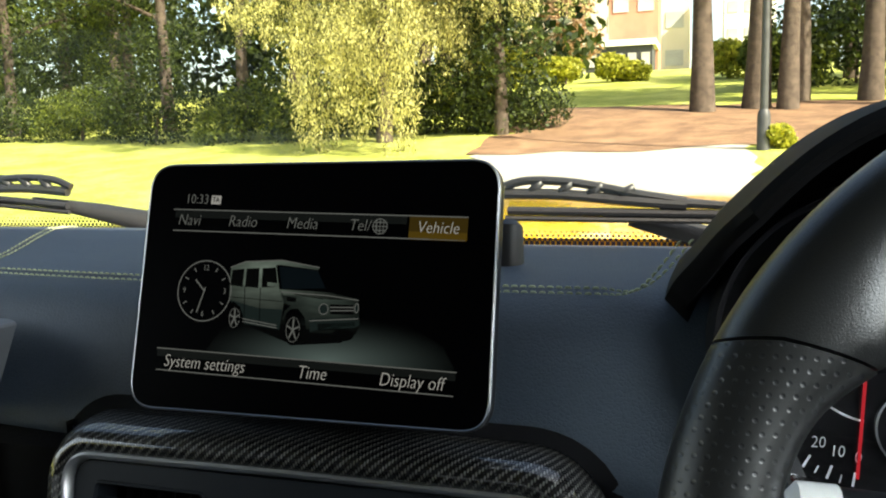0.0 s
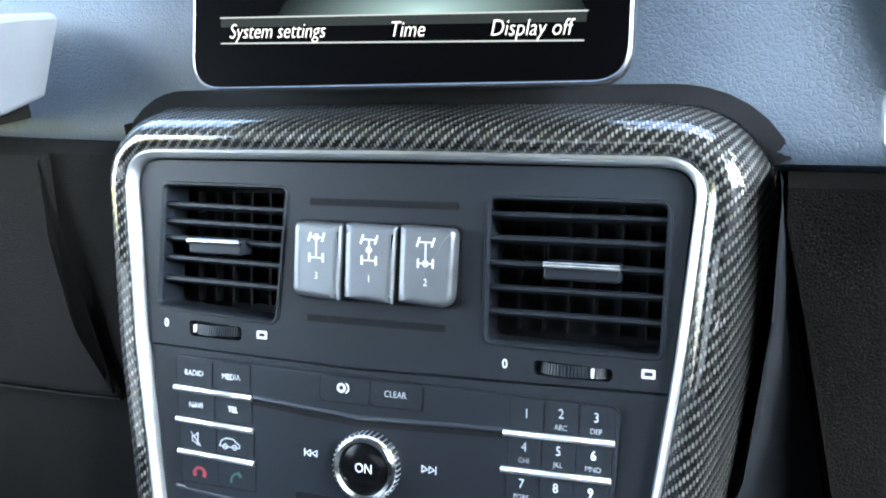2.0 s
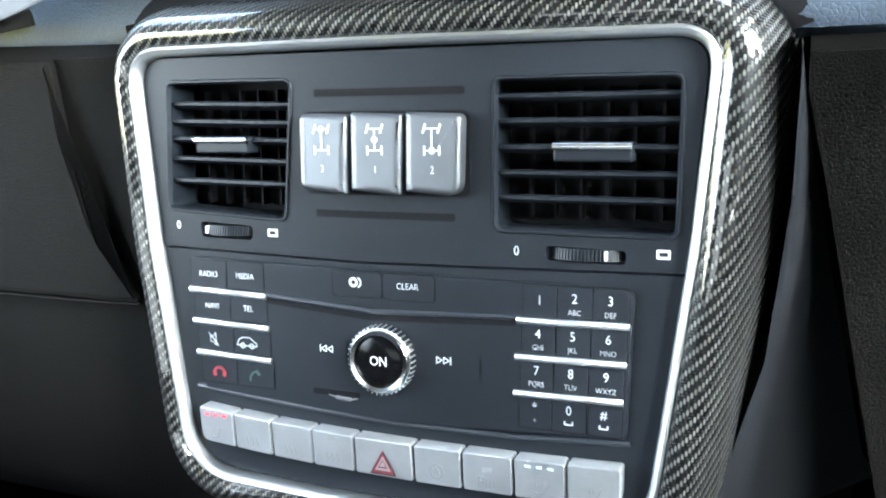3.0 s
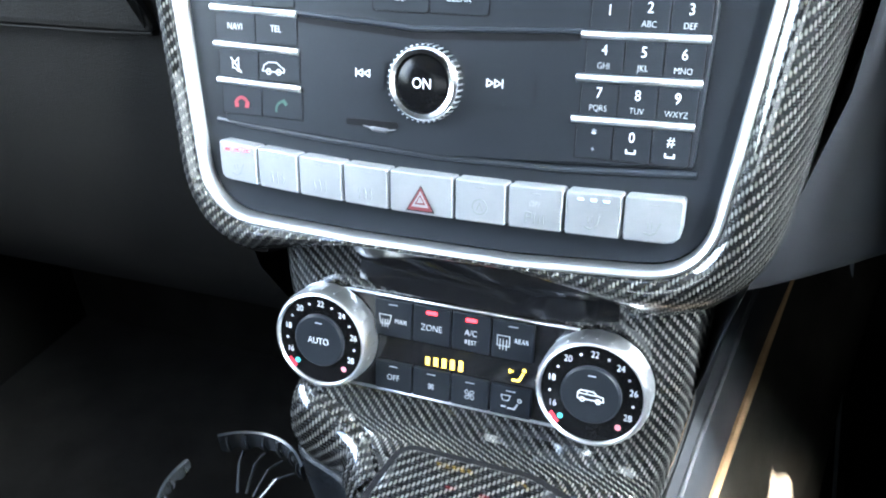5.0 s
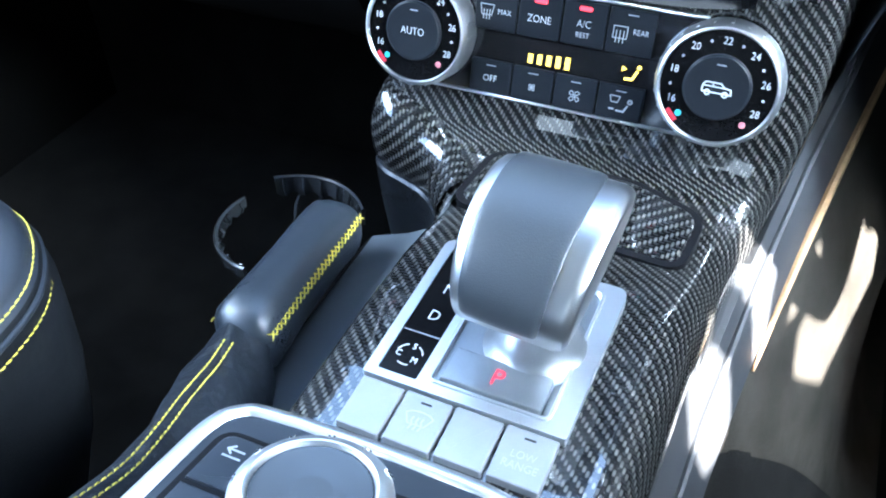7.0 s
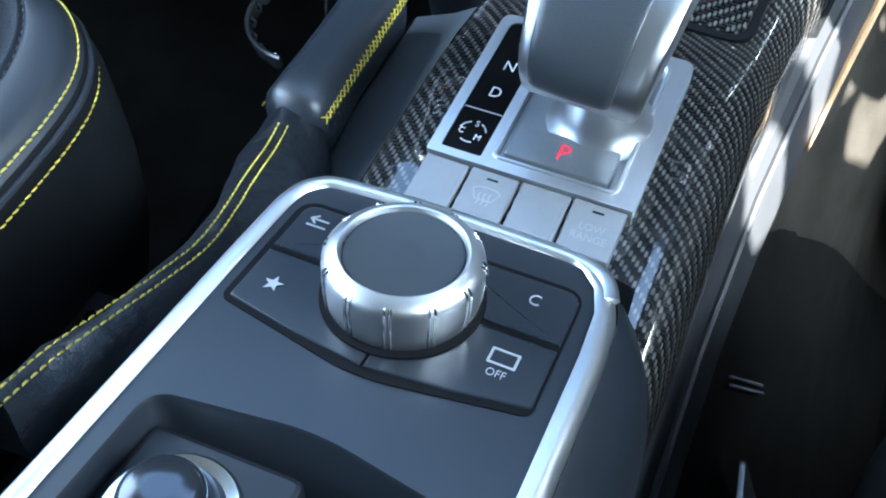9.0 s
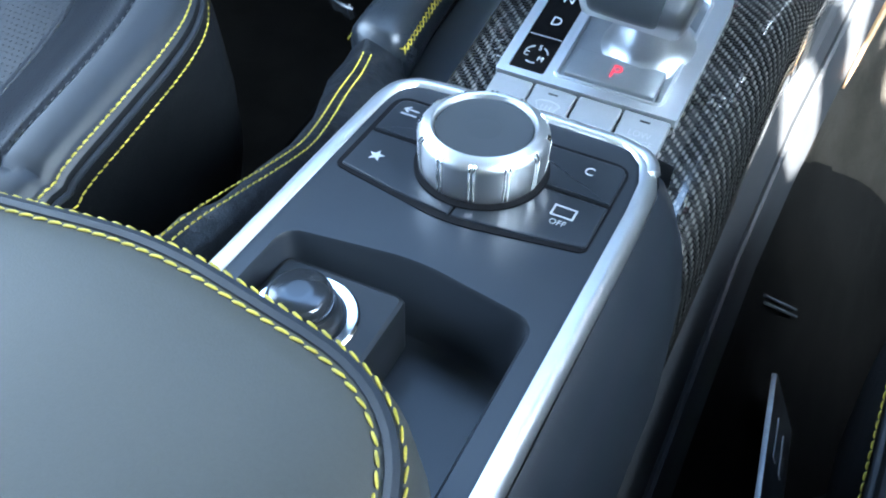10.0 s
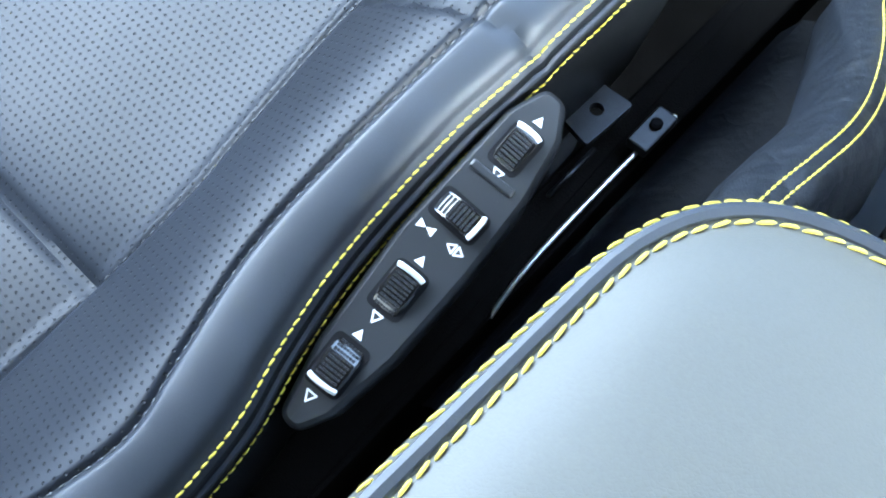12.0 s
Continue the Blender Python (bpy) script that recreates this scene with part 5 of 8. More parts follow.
def flare(d, z):
    """The outline grown by d: narrower on the passenger's side, a little broader on the driver's, and drawn in below the middle."""
    out = []
    for (x0, y0), (x, y) in zip(LINE, grow(d)):
        side = 0.82 if x0 < -0.08 else 1.0 + 0.12 * max(0, min(1, y0 / 0.17)) if x0 > 0.08 else 1.0
        tuck = 0.78 * max(0, min(1, (0.100 - abs(x0 + 0.004)) / 0.04)) if y0 < -0.02 else 0.0
        out.append((x0 + (x - x0) * side, y0 + (y - y0) * (1 - tuck), z))
    return out


part("carbon_surround", cloth_unrolled([at(grow(2.4 * MM), 0.003), flare(4 * MM, 0.0052), flare(8 * MM, 0.0068), flare(12 * MM, 0.0060), flare(16 * MM, 0.0028), flare(20 * MM, -0.003), flare(25 * MM, -0.013), flare(28.5 * MM, -0.026), flare(30 * MM, -0.06)]), M_CARBONLAID, stk, "glossy carbon fibre surround")
at_stack = leaning(-0.195, 0.595, 1.384, 14.6)
to_stack = at_stack.inverted()
inward = at_stack.to_3x3() @ Vector((0, 0, -1))
# Dark strip laid just proud of the pad, painting the shadow gap there.
joint = []
for near, far in zip(flare(27.0 * MM, 0), flare(35.5 * MM, 0)):
    row = []
    taper = min(1, max(0.05, (near[1] - 0.148) / 0.045))
    for k in (0.0, 0.3 * taper, 0.65 * taper, taper):
        p = at_stack @ Vector((near[0] + (far[0] - near[0]) * k, near[1] + (far[1] - near[1]) * k, 0.08))
        loc = pad_tree.ray_cast(p, inward)[0]
        if loc is None or near[1] < 0.150 or loc.y > 0.80:
            break
        row.append(to_stack @ (loc + Vector((0, -0.0012 * (1 - k) - 0.0003, 0.0002))))
    if len(row) == 4:
        joint.append(row)
part("pad_shadow_strip", rings(bmesh.new(), joint, closed=False), M_DARK, stk, "black strip laid on the pad for the shadow gap at the surround")
part("chrome_trim", rings(bmesh.new(), [at(grow(-2.2 * MM), -0.004), at(grow(-1.9 * MM), 0.0012), at(grow(-0.6 * MM), 0.0040), at(grow(0.9 * MM), 0.0048), at(grow(2.2 * MM), 0.0040), at(grow(2.7 * MM), 0.002)]), M_SATIN, stk, "satin chrome trim line")
part("backing", slab(grow(20 * MM), -0.11, -0.03), M_DARK, stk)
# face panel with the two vents cut through
ventL = rounded([(x * MM, y * MM, 4 * MM) for x, y in [(-131.5, 109), (-59, 105), (-53, 174), (-127.5, 174.5)]], 4)
ventR = rounded([(x * MM, y * MM, 4 * MM) for x, y in [(52.6, 104.5), (133.5, 104), (134.5, 171.5), (53, 172)]], 4)
upper = rounded([(x * MM, y * MM, r * MM) for x, y, r in [(-136.5, 88.5, 0), (-16, 85.6, 40), (137.5, 88.5, 0), (145, 186.5, 14), (-144, 187, 14)]], 6)
wheelL = rounded([(x * MM, y * MM, 2.5 * MM) for x, y in [(-111, 94), (-79.5, 93.5), (-79, 101), (-112, 102.5)]], 3)
wheelR = rounded([(x * MM, y * MM, 2.5 * MM) for x, y in [(77, 91), (112, 91), (113, 97), (76, 98)]], 3)
part("face_panel", holed(upper, [ventL, ventR, wheelL, wheelR], -0.0015, 0.022), M_FACE, stk, "charcoal plastic face panel")
lowface = rounded([(x * MM, y * MM, r * MM) for x, y, r in [(-122, -34, 32), (-40, -36.5, 40), (40, -36, 40), (122, -30, 32), (129.5, 20, 30), (137, 87.3, 0), (-16, 84.5, 40), (-136, 87.3, 0), (-129.5, 20, 30)]], 8)
part("lower_face", slab(lowface, -0.02, -0.0022, 0.0006), M_FACE, stk)
for hole, nm in ((ventL, 0), (ventR, 1)):
    part("vent_rim", rings(bmesh.new(), [at(inset(hole, -1.6 * MM), -0.0016), at(inset(hole, -1.0 * MM), -0.0004), at(hole, -0.0004), at(inset(hole, 1.0 * MM), -0.003)]), M_FACE, stk)


def vent(x0, x1, y0, y1, rows, tab, slope):
    """Five broad slats over upright vanes, and a chromed tab to steer them."""
    w, c = (x1 - x0) * MM, (x0 + x1) / 2 * MM
    v = new("air_vent")
    v.parent = stk
    v.empty_display_size = 0.02
    tagged(v, "black slatted air vent with a chrome-edged tab")
    slat = None
    for r in rows:
        if slat is None:
            sec = [(-0.011, -0.0016), (0.0, -0.0020), (0.0022, -0.0008), (0.0022, 0.0006), (0.0, 0.0016), (-0.011, 0.0012)]
            bm = rings(bmesh.new(), [[(-w / 2, y, z) for z, y in sec], [(w / 2, y, z) for z, y in sec]], True, True)
            ob = part("slat", bm, M_FACE, v)
            slat = ob.data
        else:
            ob = new("slat", slat)
            ob.parent = v
        ob.location = (c, r * MM, -0.0065)
        ob.rotation_euler = (radians(-8), 0, slope)
    for k in range(6):
        x = x0 + (x1 - x0) * (k + 0.75) / 6.5
        part("vane", box(x * MM, (y0 + y1) / 2 * MM, 0.0012, (y1 - y0) * 0.92 * MM, -0.040, -0.023), M_DARK, v)
    part("duct", box(c, (y0 + y1) / 2 * MM, w * 1.05, (y1 - y0) * MM * 1.05, -0.058, -0.042), M_DARK, v)
    t0, t1, ty = tab
    tb = part("tab", box((t0 + t1) / 2 * MM, (ty - 1.0) * MM, (t1 - t0) * MM, 0.0085, -0.010, -0.0005, 0.0015, 0.001), M_FACE, v)
    part("chrome_edge", tube([(t0 * MM, (ty + 1.6) * MM, 0.0), (t1 * MM, (ty + 1.6) * MM, 0.0)], 0.0017, 10), M_CHROME, tb, "chromed edge")
    return v


vent(-130, -55, 107, 173, (163, 154, 145, 134.5, 123), (-111, -79, 143.5), -0.02)
vent(53.5, 133.5, 105, 171, (164.2, 153.2, 141.5, 130, 118.6), (80, 114.5, 140.8), 0.0)
for cx, cy, w, px in ((-95.5, 98, 31, -108), (94.5, 94.6, 35, 104)):
    n = 26
    line = []
    for k in range(n):
        a0 = -1.15 + 2.3 * k / n
        for q, low in ((a0, 0), (a0 + 0.055, 0), (a0 + 0.056, 0.0012), (a0 + 0.087, 0.0012)):
            line.append((cx * MM + math.sin(q) * w / 2 * MM / 0.913, -0.011 + 0.0125 * math.cos(q) - low))
    line += [(line[-1][0], -0.014), (line[0][0], -0.014)]
    bm = rings(bmesh.new(), [[(x, (cy - 2.6) * MM, z) for x, z in line], [(x, (cy + 2.6) * MM, z - 0.001) for x, z in line]], True, True)
    tw = part("thumb_wheel", bm, M_FACE, stk, "ribbed black vent thumb wheel")
    part("wheel_mark", box(px * MM, cy * MM, 0.0011, 0.0040, -0.004, 0.0012 if px > 0 else -0.001), M_PRINT, tw)
for cx, cy in ((-125.8, 99.8), (62.9, 94.8)):
    text("0", stk, cx * MM, cy * MM, -0.0013, 0.0062, M_PRINT, bold=0.0002)
for cx, cy in ((-67, 97.9), (128.3, 96.3)):
    bm = bmesh.new()
    stroke([((cx - 2.4) * MM, (cy - 1.5) * MM), ((cx + 2.4) * MM, (cy - 1.5) * MM), ((cx + 2.4) * MM, (cy + 1.5) * MM), ((cx - 2.4) * MM, (cy + 1.5) * MM), ((cx - 2.4) * MM, (cy - 1.5) * MM)], 0.0011, -0.0014, bm)
    part("vent_symbol", bm, M_PRINT, stk)
for (x0, y0), (x1, y1) in (((-39.6, 168.3), (38.4, 166.8)), ((-40.6, 109.9), (33, 108.2))):
    part("slot", box((x0 + x1) / 2 * MM, (y0 + y1) / 2 * MM, (x1 - x0) * MM, 0.0036, -0.004, -0.0011, 0.001), M_DARK, stk, "narrow black slot")

# differential-lock buttons
edges = (-45.2, -17.3, 11.2, 40.5)
for k, num in enumerate(("3", "1", "2")):
    x0, x1 = edges[k] + 0.75, edges[k + 1] - 0.75
    rl, rr = (4.5 if k == 0 else 1.2), (6.5 if k == 2 else 1.2)
    q = rounded([((x0 - 0.6) * MM, 121.5 * MM, rl * MM), ((x1 - 1.5) * MM, 119.5 * MM, rr * MM), (x1 * MM, 157 * MM, (4 if k == 2 else 1.2) * MM), (x0 * MM, 158 * MM, (4 if k == 0 else 1.2) * MM)], 6)
    b = part("lock_button", rings(bmesh.new(), [at(q, -0.003), at(q, 0.0048), at(inset(q, 0.5 * MM), 0.0058), at(inset(q, 1.3 * MM), 0.0066), at(inset(q, 2.4 * MM), 0.0070), [(x, y, 0.0070 - 0.0009 * max(0, 1 - abs(y / MM - 139) / 16)) for x, y in inset(q, 4 * MM)]], False, True), M_LOCK, stk, "brushed silver differential lock button")
    cx = (x0 + x1) / 2 - 0.3
    z = 0.00725
    bm = bmesh.new()
    for yy, s in ((150.5, 1), (140.5, -1)):
        stroke([((cx - 3.2) * MM, yy * MM), ((cx + 3.2) * MM, yy * MM)], 0.0005, z, bm)
        for sx in (-3.7, 3.7):
            tilt = 0.6 if s > 0 else 0.0
            stroke([((cx + sx - tilt) * MM, (yy - 1.9) * MM), ((cx + sx + tilt) * MM, (yy + 1.9) * MM)], 0.0009, z, bm)
    stroke([(cx * MM, 140.5 * MM), (cx * MM, 150.5 * MM)], 0.0006, z, bm)
    dot = {0: 150.5, 1: 145.5, 2: 140.5}[k]
    stroke(arc(cx * MM, dot * MM, 1.3 * MM, 0, 6.283, 16), 0.0005, z, bm)
    part("axle_symbol", bm, M_PRINT, b)
    text(num, b, cx * MM, 131.5 * MM, z, 5.0 * MM, M_PRINT, name="figure")
part("button_gap", box(-2.5 * MM, 138.7 * MM, 87 * MM, 40 * MM, -0.003, -0.0008, 0.004), M_DARK, stk)

# radio
radio = part("radio_panel", slab(rounded([(x * MM, y * MM, r * MM) for x, y, r in [(-113, 11.5, 3), (0, 5.5, 60), (114.5, 12, 3), (117, 80.5, 5), (0, 81.5, 50), (-118.5, 83.5, 4)]], 6), -0.004, 0.0012, 0.0008), M_FACE, stk, "black radio panel with keys")
part("panel_ledge", tube([(-119 * MM, 11.5 * MM, -0.0012), (-60 * MM, 7.5 * MM, -0.0012), (0, 5.0 * MM, -0.0012), (60 * MM, 6.0 * MM, -0.0012), (116 * MM, 9.8 * MM, -0.0012)], 0.0016, 8), M_PANEL, stk)
kz = 0.0012


def key(x0, x1, y0, y1, r=0.8):
    part("key_gap", box((x0 + x1) / 2 * MM, (y0 + y1) / 2 * MM, (x1 - x0 + 1.0) * MM, (y1 - y0 + 1.0) * MM, 0, kz + 0.00015, r * MM), M_DARK, radio)
    return part("key", box((x0 + x1) / 2 * MM, (y0 + y1) / 2 * MM, (x1 - x0) * MM, (y1 - y0) * MM, 0, kz + 0.0004, r * MM, 0.0003), M_FACE, radio, "small black key")


rows_left = ((67.5, 82), (50.3, 64.8), (33, 47.6), (15.5, 30.5))
labels = (("RADIO", "MEDIA"), ("NAVI", "TEL"), (None, None), (None, None))
for r, (y0, y1) in enumerate(rows_left):
    sx = r * 1.2
    for c in range(2):
        x0 = -117.3 + sx + c * 22.8
        k = key(x0, x0 + 22.3, y0, y1)
        if labels[r][c]:
            text(labels[r][c], k, (x0 + 11.2) * MM, (y0 + y1) / 2 * MM, kz + 0.0008, 4.36 * MM, M_PRINT)
    if r < 3:
        b = part("silver_bar", tube([((-118 + sx) * MM, (y0 - 1.2) * MM, kz + 0.0010), ((-70.8 + sx * 0.6) * MM, (y0 - 2.6) * MM, kz + 0.0006)], 0.0017, 8, flat=0.9), M_SATIN, radio, "thin silver bar")
bm = bmesh.new()
stroke([(-107 * MM, 38 * MM), (-105.6 * MM, 38 * MM), (-103.6 * MM, 36.4 * MM), (-103.6 * MM, 43 * MM), (-105.6 * MM, 41 * MM), (-107 * MM, 41 * MM), (-107 * MM, 38 * MM)], 0.00045, kz + 0.0008, bm)
stroke([(-108 * MM, 43 * MM), (-102 * MM, 36 * MM)], 0.00045, kz + 0.0008, bm)
part("key_symbol", bm, M_PRINTMID, radio)
bm = bmesh.new()
stroke([(-90 * MM, 38 * MM), (-89 * MM, 40.6 * MM), (-86.5 * MM, 42 * MM), (-82 * MM, 42 * MM), (-79.5 * MM, 40 * MM), (-78 * MM, 39.3 * MM), (-78 * MM, 37.5 * MM), (-90 * MM, 37.7 * MM)], 0.0005, kz + 0.0008, bm)
stroke(arc(-86.6 * MM, 37.6 * MM, 1.3 * MM, 0, 6.28, 12), 0.0005, kz + 0.0008, bm)
stroke(arc(-81 * MM, 37.6 * MM, 1.3 * MM, 0, 6.28, 12), 0.0005, kz + 0.0008, bm)
part("key_symbol", bm, M_PRINTMID, radio)
bm = bmesh.new()
stroke(arc(-102.5 * MM, 20.5 * MM, 3.4 * MM, 0.35, 2.8, 10), 0.0016, kz + 0.0008, bm)
stroke([(-105.7 * MM, 21.5 * MM), (-105.4 * MM, 19.8 * MM)], 0.0022, kz + 0.0008, bm)
stroke([(-99.3 * MM, 21.5 * MM), (-99.6 * MM, 19.8 * MM)], 0.0022, kz + 0.0008, bm)
part("hang_up_symbol", bm, M_REDDIM, radio)
bm = bmesh.new()
stroke(arc(-78.5 * MM, 19.5 * MM, 4.4 * MM, 1.6, 3.3, 10), 0.0012, kz + 0.0008, bm)
stroke([(-78.8 * MM, 24.2 * MM), (-77.4 * MM, 22.6 * MM)], 0.0018, kz + 0.0008, bm)
part("call_symbol", bm, M_GREENDIM, radio)
keys = ((("1", ""), ("2", "ABC"), ("3", "DEF")), (("4", "GHI"), ("5", "JKL"), ("6", "MNO")), (("7", "PQRS"), ("8", "TUV"), ("9", "WXYZ")), (("*", "+"), ("0", ""), ("#", "")))
for r in range(4):
    y1 = 80.3 - r * 17.4
    y0 = y1 - 15.6
    sx = -r * 0.75
    for c in range(3):
        x0 = 67.2 + sx + c * 16.0
        k = key(x0, x0 + 15.4, y0, y1, 2.6 if (r, c) in ((0, 2), (3, 2)) else 0.6)
        num, sub = keys[r][c]
        cxk, cyk = (x0 + 7.6) * MM, (y0 + y1) / 2 * MM
        text(num, k, cxk, cyk + (2.4 * MM if (sub or r == 3) else 0.8 * MM), kz + 0.0008, 6.25 * MM, M_PRINT, name="figure", bold=0.00006)
        if sub:
            text(sub, k, cxk, cyk - 3.9 * MM, kz + 0.0008, 3.6 * MM, M_PRINTMID)
        elif r == 3:
            bm = bmesh.new()
            stroke([(cxk - 1.8 * MM, cyk - 2.6 * MM), (cxk - 1.8 * MM, cyk - 4 * MM), (cxk + 1.8 * MM, cyk - 4 * MM), (cxk + 1.8 * MM, cyk - 2.6 * MM)], 0.0006, kz + 0.0008, bm)
            part("key_symbol", bm, M_PRINT, k)
    if r < 3:
        part("silver_bar", tube([((64 - r * 0.7) * MM, (y0 - 1.3) * MM, kz + 0.0006), ((115.2 - r * 1.1) * MM, (y0 - 0.6) * MM, kz + 0.0006)], 0.0017, 8, flat=0.9), M_SATIN, radio, "thin silver bar")
bm = bmesh.new()
q = rounded([(x * MM, y * MM, 1 * MM) for x, y in [(-70.5, 61.5), (-10, 57), (63.5, 60.5), (64, 64), (-10, 61.2), (-70.5, 65)]], 4)
part("disc_slot", slab(q, 0, kz + 0.0004), M_DARK, radio, "long black disc slot")
part("slot_lip", tube([(-70 * MM, 65.3 * MM, kz), (-10 * MM, 61.7 * MM, kz + 0.0006), (64 * MM, 64.4 * MM, kz)], 0.0012, 8), M_PANEL, radio)
for x0, x1 in ((-31.5, -4.6), (-3.8, 23.2)):
    key(x0, x1, 68.5, 81, 2.5)
text("CLEAR", radio, 9.4 * MM, 75.2 * MM, kz + 0.0008, 4.54 * MM, M_PRINT)
bm = bmesh.new()
stroke(arc(-19.6 * MM, 75.8 * MM, 1.8 * MM, 0, 6.28, 16), 0.0013, kz + 0.0008, bm)
stroke(arc(-18.2 * MM, 75.8 * MM, 2.6 * MM, -1.1, 1.1, 8), 0.0007, kz + 0.0008, bm)
part("key_symbol", bm, M_PRINT, radio)
for q in ([(-53, 45.5), (-52, 34.5), (-26, 33.2), (-25, 46.8)], [(12, 48), (12, 32), (44.5, 31.5), (45.5, 46)]):
    outline = rounded([(x * MM, y * MM, 2.5 * MM) for x, y in q][::-1], 4)
    part("key_gap", slab(inset(outline, -0.7 * MM), 0, kz + 0.00015), M_DARK, radio)
    part("rocker_key", slab(outline, 0, kz + 0.0007, 0.0005), M_FACE, radio, "black seek key")
for cx, s in ((-35.8, -1), (27.4, 1)):
    bm = bmesh.new()
    for o in (-1.9, 1.7):
        c = cx + o
        stroke([((c - 1.4 * s) * MM, 42.2 * MM), ((c - 1.4 * s) * MM, 39.0 * MM), ((c + 1.4 * s) * MM, 40.6 * MM), ((c - 1.4 * s) * MM, 42.2 * MM)], 0.00045, kz + 0.0008, bm)
    stroke([((cx + 3.8 * s) * MM, 42.4 * MM), ((cx + 3.8 * s) * MM, 38.8 * MM)], 0.0005, kz + 0.0008, bm)
    part("key_symbol", bm, M_PRINT, radio)
part("card_slot", box(-31.5 * MM, 17.6 * MM, 27 * MM, 3.2 * MM, 0, kz + 0.0003, 0.0014), M_DARK, radio, "black card slot")
part("slot_lip", tube(smooth_path([(-36 * MM, 16.4 * MM, kz), (-31 * MM, 15.4 * MM, kz + 0.0004), (-24 * MM, 15.0 * MM, kz + 0.0004), (-19.5 * MM, 15.8 * MM, kz)], 4), [0.0004] * 4 + [0.0011] * 5 + [0.0004] * 4, 8), M_GREYTRIM, radio)
KX, KY = -4.2 * MM, 38.5 * MM
knob = new("volume_knob")
knob.parent = stk
knob.location = (KX, KY, 0.001)
tagged(knob, "round chromed volume knob with a black centre")
part("knob_ring", lathe([(17.2 * MM, 0), (17.2 * MM, 0.0045), (16.6 * MM, 0.0065), (15.2 * MM, 0.0076), (13.2 * MM, 0.0072), (12.6 * MM, 0.0055)], seg=64, cap=False), M_CHROME, knob, "chromed ring")
bm = bmesh.new()
for k in range(40):
    a = k * math.pi / 20 + 0.2
    c, s = math.cos(a), math.sin(a)
    for r in (17.0,):
        o = Vector((c * r * MM, s * r * MM, 0.004))
        rings(bm, [[o + Vector((-s, c, 0)) * p * MM + Vector((c, s, 0)) * d * MM + Vector((0, 0, z)) for p, d in ((-0.35, -0.5), (0.35, -0.5), (0.3, 0.24), (-0.3, 0.24))] for z in (-0.004, 0.0018)], True, True)
part("grip_rib", bm, M_SATIN, knob)
part("knob_cap", lathe([(12.7 * MM, 0.003), (12.6 * MM, 0.0058), (11.6 * MM, 0.0064), (5 * MM, 0.0067)], seg=48), M_STRIP, knob, "gloss black cap")
text("ON", knob, 0, 0, 0.0069, 6.8 * MM, M_PRINT, bold=0.00008)

# row of nine silver switches
xs = (-114.5, -92.2, -69, -44.6, -20.3, 12.2, 37.5, 63.3, 88.6, 114)
